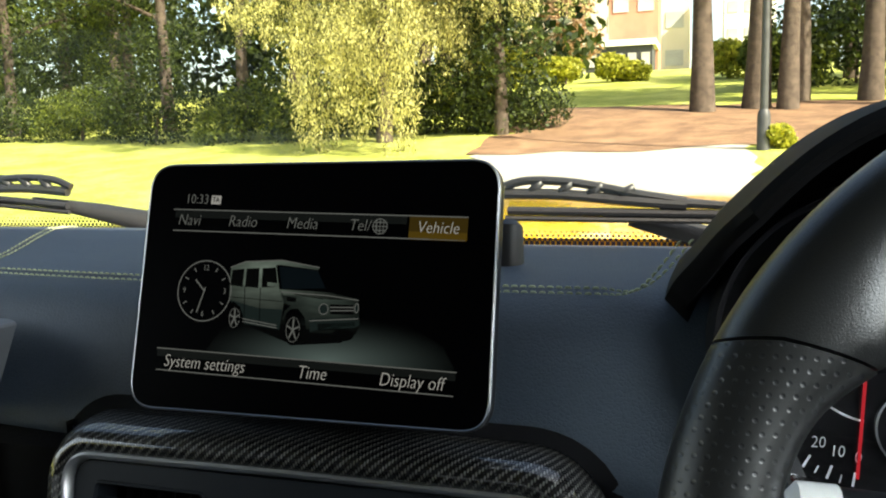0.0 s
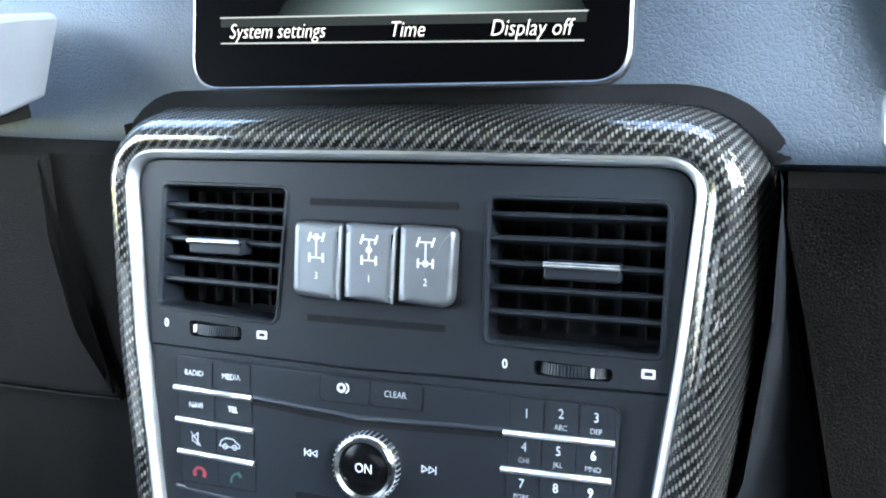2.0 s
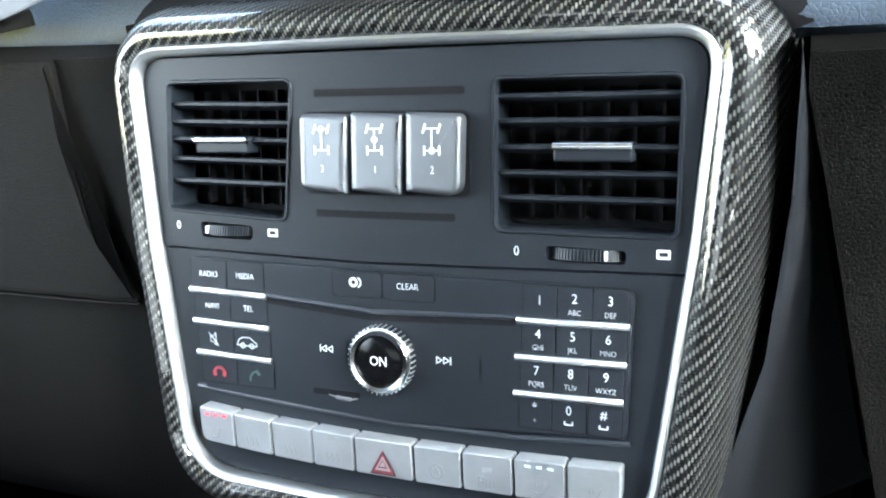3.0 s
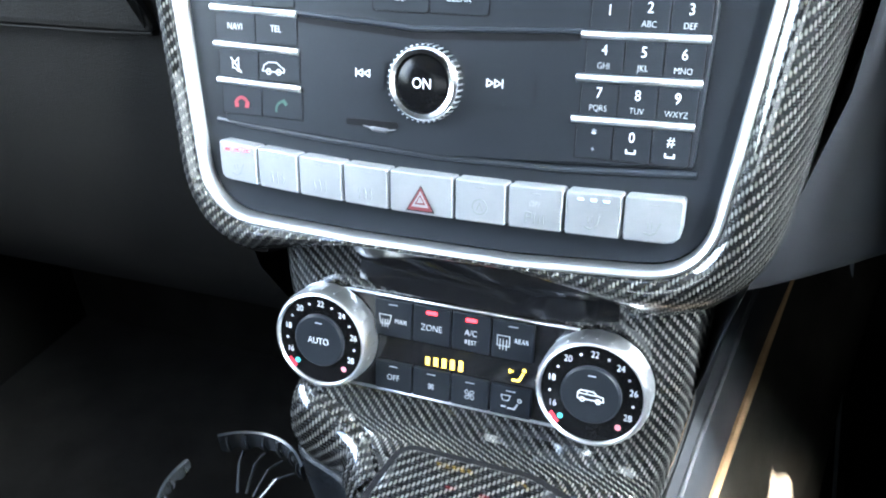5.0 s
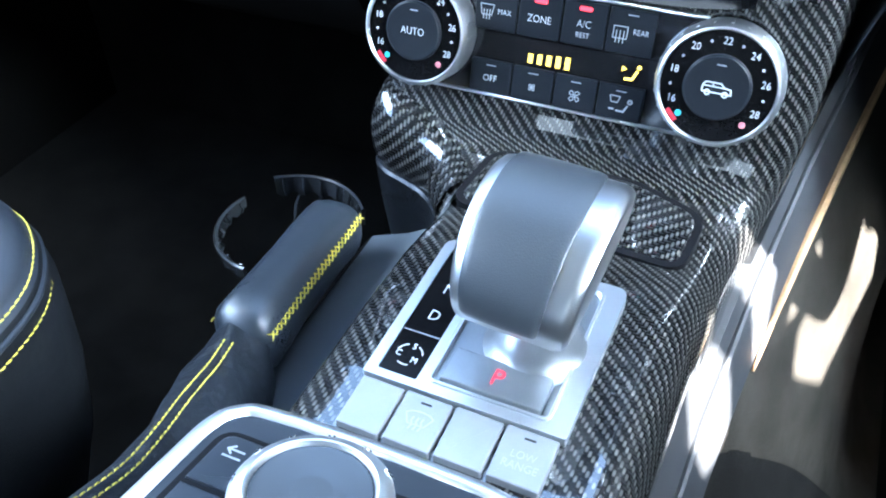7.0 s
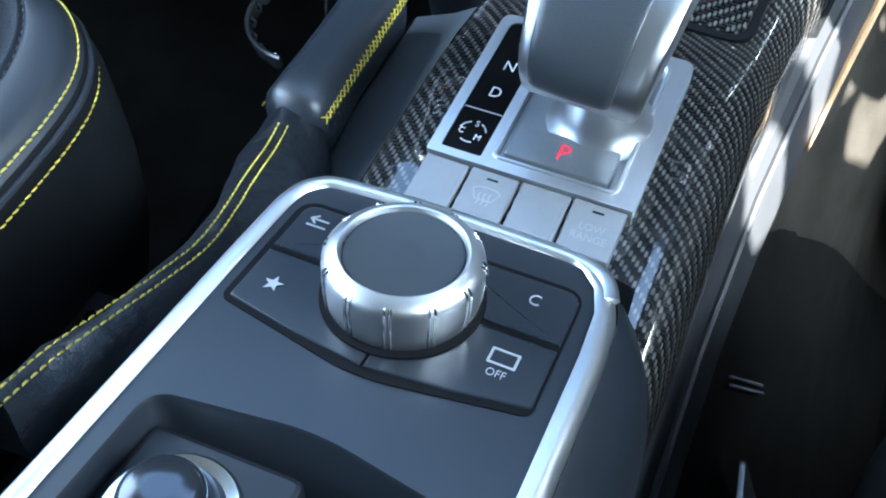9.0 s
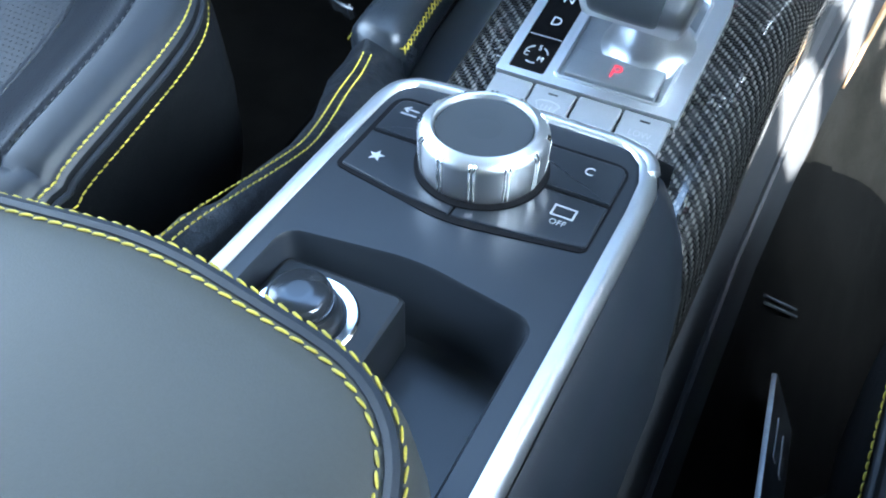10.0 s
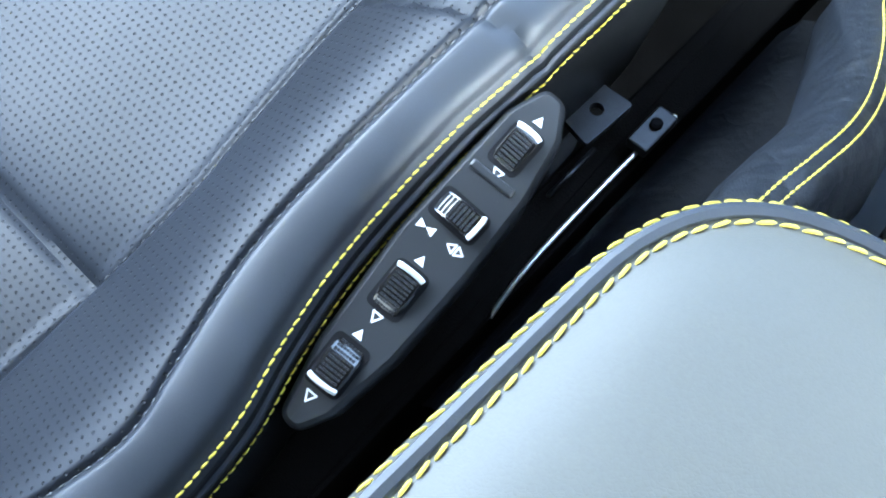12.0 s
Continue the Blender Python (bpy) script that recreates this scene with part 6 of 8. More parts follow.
for k in range(9):
    x0, x1 = xs[k] + 0.5, xs[k + 1] - 0.5
    cx = (x0 + x1) / 2
    top = lambda x: -2.2 + 4.8 * (x / 114.0) ** 2 if x < 0 else -2.3 + 2.4 * (x / 114.0) ** 2
    bot = lambda x: top(x) - 19.8
    q = rounded([(x0 * MM, bot(x0) * MM, (5 if k == 0 else 1.6) * MM), (x1 * MM, bot(x1) * MM, (7 if k == 8 else 1.6) * MM), (x1 * MM, top(x1) * MM, 1.6 * MM), (x0 * MM, top(x0) * MM, 1.6 * MM)], 3)
    tilt_z = lambda y, z: z - 0.0016 * (top(cx) * MM - y) / 0.0198
    sw = part("switch", rings(bmesh.new(), [at(q, -0.006), [(x, y, tilt_z(y, 0.0054)) for x, y in q], [(x, y, tilt_z(y, 0.0064)) for x, y in inset(q, 0.35 * MM)], [(x, y, tilt_z(y, 0.0067)) for x, y in inset(q, 0.8 * MM)]], False, True), M_BUTTON, stk, "silver console switch")
    zz = 0.0062
    yc = (top(cx) + bot(cx)) / 2
    bm = bmesh.new()
    P = lambda pts: [((cx + x) * MM, (yc + y) * MM) for x, y in pts]
    if k == 4:
        for s, mname, mm_ in ((6.6, "triangle_field", M_DARK), (5.9, "warning_triangle", M_HAZARD), (4.0, "triangle_field", M_BUTTON), (2.5, "warning_triangle", M_HAZARD), (1.6, "triangle_field", M_BUTTON)):
            tri = [(0, s * 1.05), (-s * 1.08, -s * 0.85), (s * 1.08, -s * 0.85)]
            part(mname, poly([((cx + x) * MM, (yc - 2.5 + y) * MM) for x, y in tri][::1], zz + (6.6 - s) * 0.00006, None, 0.0002), mm_, sw)
    elif k in (0, 7, 8):
        stroke(P([(-3, -5.5), (-0.5, -6.3), (1.6, -5), (3.4, -0.5)]), 0.0007, zz, bm)
        stroke(P([(-1.6, -3.5), (-1.9, -1)]), 0.0005, zz, bm)
        stroke(P([(0, -3.2), (-0.3, -0.6)]), 0.0005, zz, bm)
    elif k == 5:
        stroke(arc(cx * MM, (yc - 2) * MM, 3.4 * MM, 0, 6.28, 20), 0.0006, zz, bm)
        stroke(P([(-1.3, -3.6), (0, 0), (1.3, -3.6)]), 0.0006, zz, bm)
    elif k == 6:
        stroke(P([(-4, -6.5), (-4, -2), (-1.5, -2), (-1.5, -4), (-4, -4)]), 0.0007, zz, bm)
        stroke(P([(0, -6.5), (0, -2.5)]), 0.0006, zz, bm)
        stroke(P([(2, -6.5), (2, -2.5)]), 0.0006, zz, bm)
        stroke(P([(4, -6.5), (4, -2.5)]), 0.0006, zz, bm)
        text("OFF", sw, cx * MM, (yc + 2) * MM, zz, 3.4 * MM, M_PRINTDIM)
    else:
        for o in (-3, 0, 3):
            stroke(P([(o, -6), (o + 0.6, -4), (o - 0.4, -2.5), (o, -1)]), 0.0006, zz, bm)
    if len(bm.verts):
        part("switch_symbol", bm, M_SWMARK, sw)
    else:
        bm.free()
    if k in (0, 7):
        for o in (-5.5, 0, 5.5):
            part("indicator", box((cx + o) * MM, (top(cx) - 3.2) * MM, 2.6 * MM, 1.1 * MM, 0.004, zz + 0.0006), M_LEDRED if k == 0 else M_LEDBLUE, sw, "lit indicator")
    elif k not in (4,):
        part("indicator", box(cx * MM, (top(cx) - 3.0) * MM, 4.5 * MM, 0.4 * MM, 0.004, zz + 0.0004), M_SWMARK, sw)

# ---- climate panel ----
clim = thing("climate_panel", leaning(-0.19, 0.592, 1.265, 15), "heater control panel with two chromed dials in carbon fibre", "climate control")
part("panel_body", box(-2.5 * MM, 10 * MM, 140 * MM, 56 * MM, -0.03, 0.0012, 0.003, 0.0008), M_GLOSSBLACK, clim, "gloss black control panel")
for v in (37.6, -17.4):
    part("silver_line", tube([(-70 * MM, v * MM, 0.0012), (64 * MM, (v + 0.2) * MM, 0.0012)], 0.0009, 8), M_SATIN, clim, "thin silver edge line")
cuts = (-47, -24.6, -2.6, 19.2, 42)
for r, (y0, y1) in enumerate(((15.4, 36.2), (-16.2, 0.6))):
    for k in range(4):
        x0, x1 = cuts[k] + 0.4 + r * 0.8, cuts[k + 1] - 0.4 + r * 0.8
        cx = (x0 + x1) / 2
        b = part("push_button", box(cx * MM, (y0 + y1) / 2 * MM, (x1 - x0) * MM, (y1 - y0) * MM, 0, 0.0032, 0.0008, 0.0006), M_FACE, clim, "black push button")
        zz = 0.0033
        P = lambda pts: [((cx + x) * MM, y * MM) for x, y in pts]
        lit = r == 0 and k in (1, 2)
        part("indicator", box(cx * MM, (y1 - 3.2) * MM, 6.2 * MM, 1.9 * MM, 0.003, 0.0036, 0.0008), M_LEDRED if lit else M_PRINTDIM, b, "lit red indicator" if lit else "") if lit else part("indicator", box(cx * MM, (y1 - 2.6) * MM, 5 * MM, 0.5 * MM, 0.003, 0.0033), M_PRINTDIM, b)
        if (r, k) == (0, 1):
            text("ZONE", b, cx * MM, 24.4 * MM, zz, 5.08 * MM, M_PRINT)
        elif (r, k) == (0, 2):
            text("A/C", b, cx * MM, 25.8 * MM, zz, 4.9 * MM, M_PRINT)
            text("REST", b, cx * MM, 20.6 * MM, zz, 3.63 * MM, M_PRINT)
        elif (r, k) == (0, 0):
            text("MAX", b, (cx + 4.5) * MM, 24.6 * MM, zz, 3.81 * MM, M_PRINT)
        elif (r, k) == (0, 3):
            text("REAR", b, (cx + 4.8) * MM, 26.2 * MM, zz, 3.63 * MM, M_PRINT)
        elif (r, k) == (1, 0):
            text("OFF", b, cx * MM, -8.6 * MM, zz, 4.9 * MM, M_PRINT)
        bm = bmesh.new()
        if (r, k) == (0, 0):
            stroke(P([(-8, 27.5), (-1, 27.5), (-2, 22.5), (-7, 22.5), (-8, 27.5)]), 0.00045, zz, bm)
            for o in (-6, -4.5, -3):
                stroke(P([(o, 20.5), (o, 25)]), 0.00045, zz, bm)
        if (r, k) == (0, 3):
            stroke(P([(-8, 28), (-1.5, 28), (-1.5, 22.5), (-8, 22.5), (-8, 28)]), 0.00045, zz, bm)
            for o in (-6.5, -4.8, -3):
                stroke(P([(o, 20.5), (o, 26)]), 0.00045, zz, bm)
        if r == 1 and k in (1, 2):
            s = 1.7 if k == 1 else 2.9
            for a in range(4):
                aa = a * math.pi / 2 + 0.75
                o = Vector((cx * MM, -8.8 * MM))
                tip = Vector((math.cos(aa), math.sin(aa))) * s * MM
                turn = Vector((-tip.y, tip.x)) * 0.42
                stroke([tuple(o + tip * 0.15), tuple(o + tip * 0.55 + turn), tuple(o + tip + turn * 0.7), tuple(o + tip * 1.05 - turn * 0.5), tuple(o + tip * 0.6 - turn * 0.5), tuple(o + tip * 0.15)], 0.00042, zz, bm)
        if (r, k) == (1, 3):
            stroke(P([(-5, -4.5), (0, -4.5), (-1, -7.5), (-4, -7.5), (-5, -4.5)]), 0.00045, zz, bm)
            stroke(P([(-1, -11.5), (2.5, -11.5), (4, -8.5)]), 0.0009, zz, bm)
            stroke(arc((cx + 5) * MM, -6.4 * MM, 0.9 * MM, 0, 6.28, 10), 0.0008, zz, bm)
            stroke(P([(-4.5, -11), (-2.5, -11)]), 0.0009, zz, bm)
        if len(bm.verts):
            part("button_symbol", bm, M_PRINTMID, b)
        else:
            bm.free()
part("lcd_window", box(0, 8.0 * MM, 118 * MM, 13.2 * MM, 0.0, 0.0016), M_GLOSSBLACK, clim, "black display window")
for k in range(5):
    x = -15.8 + k * 4.7
    part("lit_segment", slab([((x - 1.2) * MM, 2.6 * MM), ((x + 1.2) * MM, 2.6 * MM), ((x + 1.2) * MM, (7.2 + k * 0.35) * MM), ((x - 1.2) * MM, (7.2 + k * 0.35) * MM)], 0.0016, 0.0018), M_LCD, clim, "lit amber bar")
bm = bmesh.new()
stroke([(31.5 * MM, 4.0 * MM), (35 * MM, 4.2 * MM), (36.8 * MM, 8.2 * MM)], 0.0013, 0.0017, bm)
stroke(arc(37.4 * MM, 10.2 * MM, 0.6 * MM, 0, 6.28, 10), 0.0009, 0.0017, bm)
poly([(29.4 * MM, 10.0 * MM), (29.4 * MM, 7.4 * MM), (31.8 * MM, 8.6 * MM)], 0.0017, bm)
part("lit_symbol", bm, M_LCD, clim, "lit amber airflow symbol")


def dial(cx, cy, R, middle):
    """A temperature dial: ribbed chrome ring, black scale with figures, grey centre."""
    d = new("temperature_dial")
    d.parent = clim
    d.location = (cx * MM, cy * MM, 0.0)
    tagged(d, "temperature dial with a ribbed chrome ring and white figures")
    part("collar", lathe([((R + 1.3) * MM, -0.01), ((R + 1.0) * MM, 0.0016), (R * MM, 0.002)], seg=64), M_GLOSSBLACK, d)
    part("chrome_ring", lathe([((R + 0.4) * MM, -0.004), ((R + 0.2) * MM, 0.012), ((R - 0.5) * MM, 0.0146), ((R - 1.2) * MM, 0.0160), ((R - 2.2) * MM, 0.0164), ((R - 2.9) * MM, 0.0152)], seg=72, cap=False), M_SATIN, d, "chromed ring")
    bm = bmesh.new()
    for k in range(24):
        a = k * math.pi / 12
        c, s = math.cos(a), math.sin(a)
        o = Vector((c * (R + 0.1) * MM, s * (R + 0.1) * MM, 0.0075))
        rings(bm, [[o + Vector((-s, c, 0)) * p * MM + Vector((c, s, 0)) * q * MM + Vector((0, 0, z)) for p, q in ((-0.6, -0.8), (0.6, -0.8), (0.45, 0.32), (-0.45, 0.32))] for z in (-0.009, 0.0052)], True, True)
    part("grip_rib", bm, M_SATIN, d)
    part("scale", lathe([((R - 2.8) * MM, 0.010), ((R - 2.9) * MM, 0.0146), ((R - 12) * MM, 0.0146)], seg=64), M_STRIP, d, "black temperature scale")
    cap = part("centre_cap", lathe([((R - 13) * MM, 0.012), ((R - 13) * MM, 0.0162), ((R - 14) * MM, 0.0170), (6 * MM, 0.0166)], seg=48), M_FACE, d, "charcoal centre cap")
    rf = R - 7.4
    for i, s in enumerate(("16", "18", "20", "22", "24", "26", "28")):
        a = radians(-115 + i * 38.5)
        text(s, d, rf * MM * math.sin(a), rf * MM * math.cos(a), 0.0147, 4.7 * MM, M_PRINT, name="figure", bold=0.0001)
    bm = bmesh.new()
    for i in range(6):
        a = radians(-115 + 19.2 + i * 38.5)
        stroke(arc(rf * MM * math.sin(a), rf * MM * math.cos(a), 0.35 * MM, 0, 6.28, 8), 0.0006, 0.0147, bm)
    part("scale_dot", bm, M_PRINT, d)
    for a, m2, big in ((-136, M_TEAL, 1), (136, M_PINK, 1)):
        a = radians(a)
        part("colour_dot", lathe([(1.5 * MM, 0.0144), (1.5 * MM, 0.0149)], rf * MM * math.sin(a), rf * MM * math.cos(a), 14), m2, d)
    a = radians(-133)
    e = R - 4.2
    bm = stroke([(e * MM * math.sin(a - 0.11), e * MM * math.cos(a - 0.11)), (e * MM * math.sin(a + 0.11), e * MM * math.cos(a + 0.11))], 0.0022, 0.0147)
    part("pointer", bm, M_RED, d, "red pointer mark")
    part("cap_mark", box(0, (R - 17.5) * MM, 0.004, 0.0006, 0.016, 0.01705), M_PRINTDIM, cap)
    if middle:
        text(middle, cap, 0, 0, 0.0171, 5.26 * MM, M_PRINT)
    else:
        bm = bmesh.new()
        Q = lambda pts: [(x * MM, y * MM) for x, y in pts]
        stroke(Q([(-6, -2), (-6, 0.9), (-4.8, 2.4), (1.6, 2.4), (3.4, 0.7), (6.2, 0.3), (6.6, -2), (-6, -2)]), 0.0006, 0.0171, bm)
        stroke(Q([(-5.5, 0.7), (3.4, 0.6)]), 0.0005, 0.0171, bm)
        stroke(Q([(-1.6, 2.4), (-1.6, 0.7)]), 0.0005, 0.0171, bm)
        for o in (-3.6, 4):
            stroke(arc(o * MM, -2.2 * MM, 1.1 * MM, 0, 6.28, 12), 0.0006, 0.0171, bm)
        part("vehicle_symbol", bm, M_PRINT, cap)
    return d


dial(-73.2, 11.0, 27.8, "AUTO")
dial(74.5, 11.6, 27.8, None)

# ---- carbon shell of the console ----
cons = thing("console_shell", Matrix.Identity(4), "glossy carbon fibre shell of the centre tunnel", "console")
SHELL = [(0.616, 1.350, -0.306, -0.070), (0.608, 1.322, -0.303, -0.070), (0.600, 1.292, -0.298, -0.072), (0.591, 1.262, -0.293, -0.074), (0.585, 1.242, -0.290, -0.077), (0.580, 1.232, -0.287, -0.080), (0.5735, 1.2250, -0.254, -0.084), (0.560, 1.2205, -0.2375, -0.088), (0.542, 1.2205, -0.228, -0.091), (0.520, 1.2245, -0.223, -0.093), (0.498, 1.2325, -0.221, -0.095), (0.475, 1.2380, -0.220, -0.097), (0.44, 1.2400, -0.220, -0.098), (0.40, 1.2400, -0.220, -0.099), (0.35, 1.2390, -0.220, -0.100), (0.29, 1.2370, -0.219, -0.102), (0.20, 1.234, -0.218, -0.105)]
bm = bmesh.new()
loops = []
for i, (y, z, xl, xr) in enumerate(SHELL):
    a, b = SHELL[max(0, i - 1)], SHELL[min(len(SHELL) - 1, i + 1)]
    d = Vector((0, b[0] - a[0], b[1] - a[1])).normalized()
    n = Vector((0, d.z, -d.y))
    if n.z < 0 or (abs(n.z) < 0.3 and n.y > 0):
        n = -n
    o = Vector((0, y, z))
    low = 0.35 if 0.515 < y < 0.578 else 1.0
    row = [(xl - 0.002, -0.030 * low), (xl - 0.0015, -0.012 * low), (xl + 0.0005, -0.004), (xl + 0.004, -0.0008)]
    if y > 0.566:
        row = [(xl - 0.002, -0.030), (xl, -0.0165), (xl + 0.0035, -0.0085), (xl + 0.010, -0.0032)]
        row += [(xl + 0.020 + (xr - xl - 0.034) * k / 8, -0.0006 * (k == 0)) for k in range(9)]
    else:
        row += [(xl + 0.008 + (xr - xl - 0.022) * k / 8, 0.0) for k in range(9)]
    row += [(xr - 0.008, -0.0012), (xr - 0.003, -0.0045), (xr + 0.0005, -0.010), (xr + 0.003, -0.020), (xr + 0.004, -0.032)]
    loops.append([o + Vector((x, 0, 0)) + n * h for x, h in row])
bm.free()
bm = cloth_rings(loops)
bmesh.ops.subdivide_edges(bm, edges=bm.edges[:], cuts=1, use_grid_fill=True, smooth=0.2)
part("carbon_shell", bm, M_CARBONLAID, cons, "glossy carbon fibre twill")
LIP = [((-0.2895, 0.618, 1.2370), (-0.2915, 0.616, 1.198)), ((-0.2895, 0.598, 1.2375), (-0.2915, 0.595, 1.198)), ((-0.2875, 0.5845, 1.2370), (-0.2890, 0.5800, 1.1975)), ((-0.279, 0.5775, 1.2350), (-0.2795, 0.5725, 1.1965)), ((-0.266, 0.5745, 1.2312), (-0.2665, 0.5690, 1.1950)), ((-0.255, 0.5718, 1.2268), (-0.2560, 0.5660, 1.1935)), ((-0.246, 0.5655, 1.2215), (-0.2475, 0.5605, 1.1925)), ((-0.2385, 0.555, 1.2185), (-0.2405, 0.5520, 1.1920)), ((-0.2295, 0.540, 1.2172), (-0.2315, 0.5400, 1.1915))]
LIP = [(smooth_path([a for a, b in LIP], 4)[k], smooth_path([b for a, b in LIP], 4)[k]) for k in range(len(smooth_path([a for a, b in LIP], 4)))]
part("carbon_lip", rings(bmesh.new(), [[a + Vector((0.009, 0.011, 0.003)), a + Vector((0.0045, 0.0045, 0.0042)), a + Vector((0.0012, 0.0005, 0.0024)), a + (b - a) * 0.10 + Vector((-0.0014, -0.0022, 0)), a + (b - a) * 0.28 + Vector((-0.0028, -0.0042, 0)), a + (b - a) * 0.52 + Vector((-0.0032, -0.0046, 0)), a + (b - a) * 0.8 + Vector((-0.0020, -0.0028, 0)), a + (b - a) * 0.95 + Vector((-0.0006, -0.0008, 0)), b, b + Vector((0.003, 0.003, 0))] for a, b in LIP], closed=False), M_CARBON, cons, "rounded carbon fibre front lip")
part("left_pocket", rings(bmesh.new(), [[b + Vector((0.004, 0.004, -0.0004)), b + Vector((-0.0006, -0.0008, -0.0006)), b + Vector((-0.0014, -0.0018, -0.0022)), b + Vector((-0.001, -0.0014, -0.008)), b + Vector((0.0, 0.001, -0.035)), b + Vector((0.003, 0.005, -0.075)), b + Vector((0.010, 0.012, -0.13))] for a, b in LIP], closed=False), M_POCKET, cons, "smooth black side moulding")
loops = []
for y, z, w in ((0.592, 1.347, 0.088), (0.5925, 1.340, 0.086), (0.599, 1.334, 0.083), (0.6040, 1.326, 0.080), (0.6030, 1.315, 0.077), (0.5995, 1.3045, 0.074)):
    loops.append([(-0.178 + w * u, y + 0.006 * abs(u) ** 4, z + 0.004 * abs(u) ** 3) for u in np.linspace(-1, 1, 25)])
part("gloss_recess", rings(bmesh.new(), loops, closed=False), M_GLOSSBLACK, cons, "gloss black recess below the stack")

lid = thing("ashtray_lid", Matrix.LocRotScale((-0.163, 0.546, 1.2250), Euler((radians(2), 0, radians(-3))), None), "carbon fibre compartment lid ahead of the gear lever", "compartment lid")
q = rounded([(-0.053, -0.022, 0.007), (0.053, -0.024, 0.007), (0.054, 0.010, 0.012), (0.02, 0.0215, 0.03), (-0.05, 0.018, 0.01)], 6)
part("gap", slab(inset(q, -0.0034), -0.004, 0.0032), M_DARK, lid)
part("lid", slab(q, -0.002, 0.0044, 0.0016), M_CARBON, lid, "glossy carbon fibre")

# flanks of the tunnel
def flank(rows, material, name, label):
    return part(name, rings(bmesh.new(), rows, closed=False), material, tunnel, label)


tunnel = thing("tunnel_side", Matrix.Identity(4), "dark side panels and carpet of the centre tunnel", "console side")
ys = np.linspace(0.86, -0.1, 14)
ridge = lambda y: (-0.088 + 0.035 * max(0, (y - 0.42) / 0.3) ** 1.6, 1.135 + 0.10 * max(0, (y - 0.36) / 0.34) ** 1.25)
flank([[(-0.100 + 0.012 * max(0, (y - 0.56) / 0.1), y, 1.206 + 0.5 * max(0, y - 0.62)), (-0.097 + 0.012 * max(0, (y - 0.56) / 0.1), y, 1.195 + 0.5 * max(0, y - 0.62)), (ridge(y)[0] - 0.004, y, ridge(y)[1] + 0.012), (ridge(y)[0], y, ridge(y)[1])] for y in ys], M_TUNNEL, "side_panel", "smooth black side panel")
part("edge_bead", tube([(ridge(y)[0] + 0.001, y, ridge(y)[1]) for y in ys], 0.0022, 8), M_TUNNEL, tunnel, "rounded panel edge")
below = np.linspace(1.03, -0.1, 24)
flank([[(ridge(y)[0] + 0.0005, y, ridge(y)[1] - 0.001), (ridge(y)[0] + 0.005, y, ridge(y)[1] - 0.012), (ridge(y)[0] + 0.008, y, ridge(y)[1] - 0.026), (ridge(y)[0] + 0.011, y, ridge(y)[1] - 0.038)] for y in below], M_TUNNEL, "side_panel", "smooth navy lower panel")
part("foam_edge", tube([(ridge(y)[0] + 0.0125, y, ridge(y)[1] - 0.0385) for y in np.linspace(0.55, 0.80, 14)], [0.0008 + 0.0022 * math.sin(math.pi * k / 13) for k in range(14)], 8), M_FOAM, tunnel, "tan foam edge of the carpet")
part("carpet_trim", tube([(0.014, 0.866, 1.205), (0.024, 0.852, 1.10), (0.037, 0.838, 0.99)], 0.0016, 8), M_SIDE, tunnel, "thin light trim line")
def carpet_row(y, k):
    """A line down the driver's side of the tunnel; k gives how far the joint of the two carpets has shifted."""
    pts = []
    for j, lag in enumerate((0.0, 0.022, 0.075, 0.17, 0.20)):
        v = y + lag * k
        rx, rz = ridge(v)
        pts.append(((rx + 0.011, rx + 0.020 + 0.0015 * math.sin(70 * v), rx + 0.05, 0.03, 0.07)[j], v, (rz - 0.039, rz - 0.07, rz - 0.15, 0.90, 0.842)[j]))
    return smooth_path(pts, 4)


flank([carpet_row(y, max(0, 1 - (y - 0.505) / 0.35)) for y in np.linspace(1.03, 0.505, 14)], M_FOOTWELL, "footwell_carpet", "worn grey-brown carpet of the driver's footwell")
flank([[(x - 0.001, v, z + 0.001) for x, v, z in carpet_row(y, max(0, 1 - (0.512 - y) / 0.35))] for y in np.linspace(0.512, -0.1, 14)], M_CARPET, "footwell_carpet", "black carpet beside the driver's seat")
for o in (0.0, 0.0045):
    part("carpet_clip", tube([(-0.0665 + o * 0.3, 0.4495 - o, 1.0815), (-0.0455 + o * 0.3, 0.4755 - o, 1.0395)], 0.0009, 6), M_SIDE, tunnel, "thin light carpet clip")
flank([[(-0.2205, y, 1.226), (-0.2235, y, 1.208), (-0.232, y, 1.195), (-0.252, y, 1.183), (-0.274, y, 1.174)] for y in np.linspace(0.54, -0.1, 12)], M_SIDE, "side_panel", "smooth charcoal panel beside the handbrake, lightened in colour for reflected daylight")
flank([[(-0.258, y, 1.190), (-0.270, y, 1.186 + 0.002 * math.sin(90 * y)), (-0.284, y, 1.179 + 0.003 * math.sin(120 * y)), (-0.296, y, 1.170), (-0.302, y, 1.155), (-0.305, y, 1.11)] for y in np.linspace(0.415, 0.18, 30)], M_COVER, "side_cover", "soft leather cover beside the gaiter, darkened in its colour for shade")
flank([[(-0.274, y, 1.1745), (-0.279, y, 1.168), (-0.281, y, 1.15), (-0.284, y, 1.02), (-0.30, y, 0.9), (-0.34, y, 0.842)] for y in np.linspace(0.54, -0.1, 12)], M_CARPET, "footwell_carpet", "dark carpet below the panel")
EDGE_F = [(-0.016, 1.562), (-0.017, 1.50), (-0.025, 1.42), (-0.041, 1.36), (-0.054, 1.328)]
loops = []
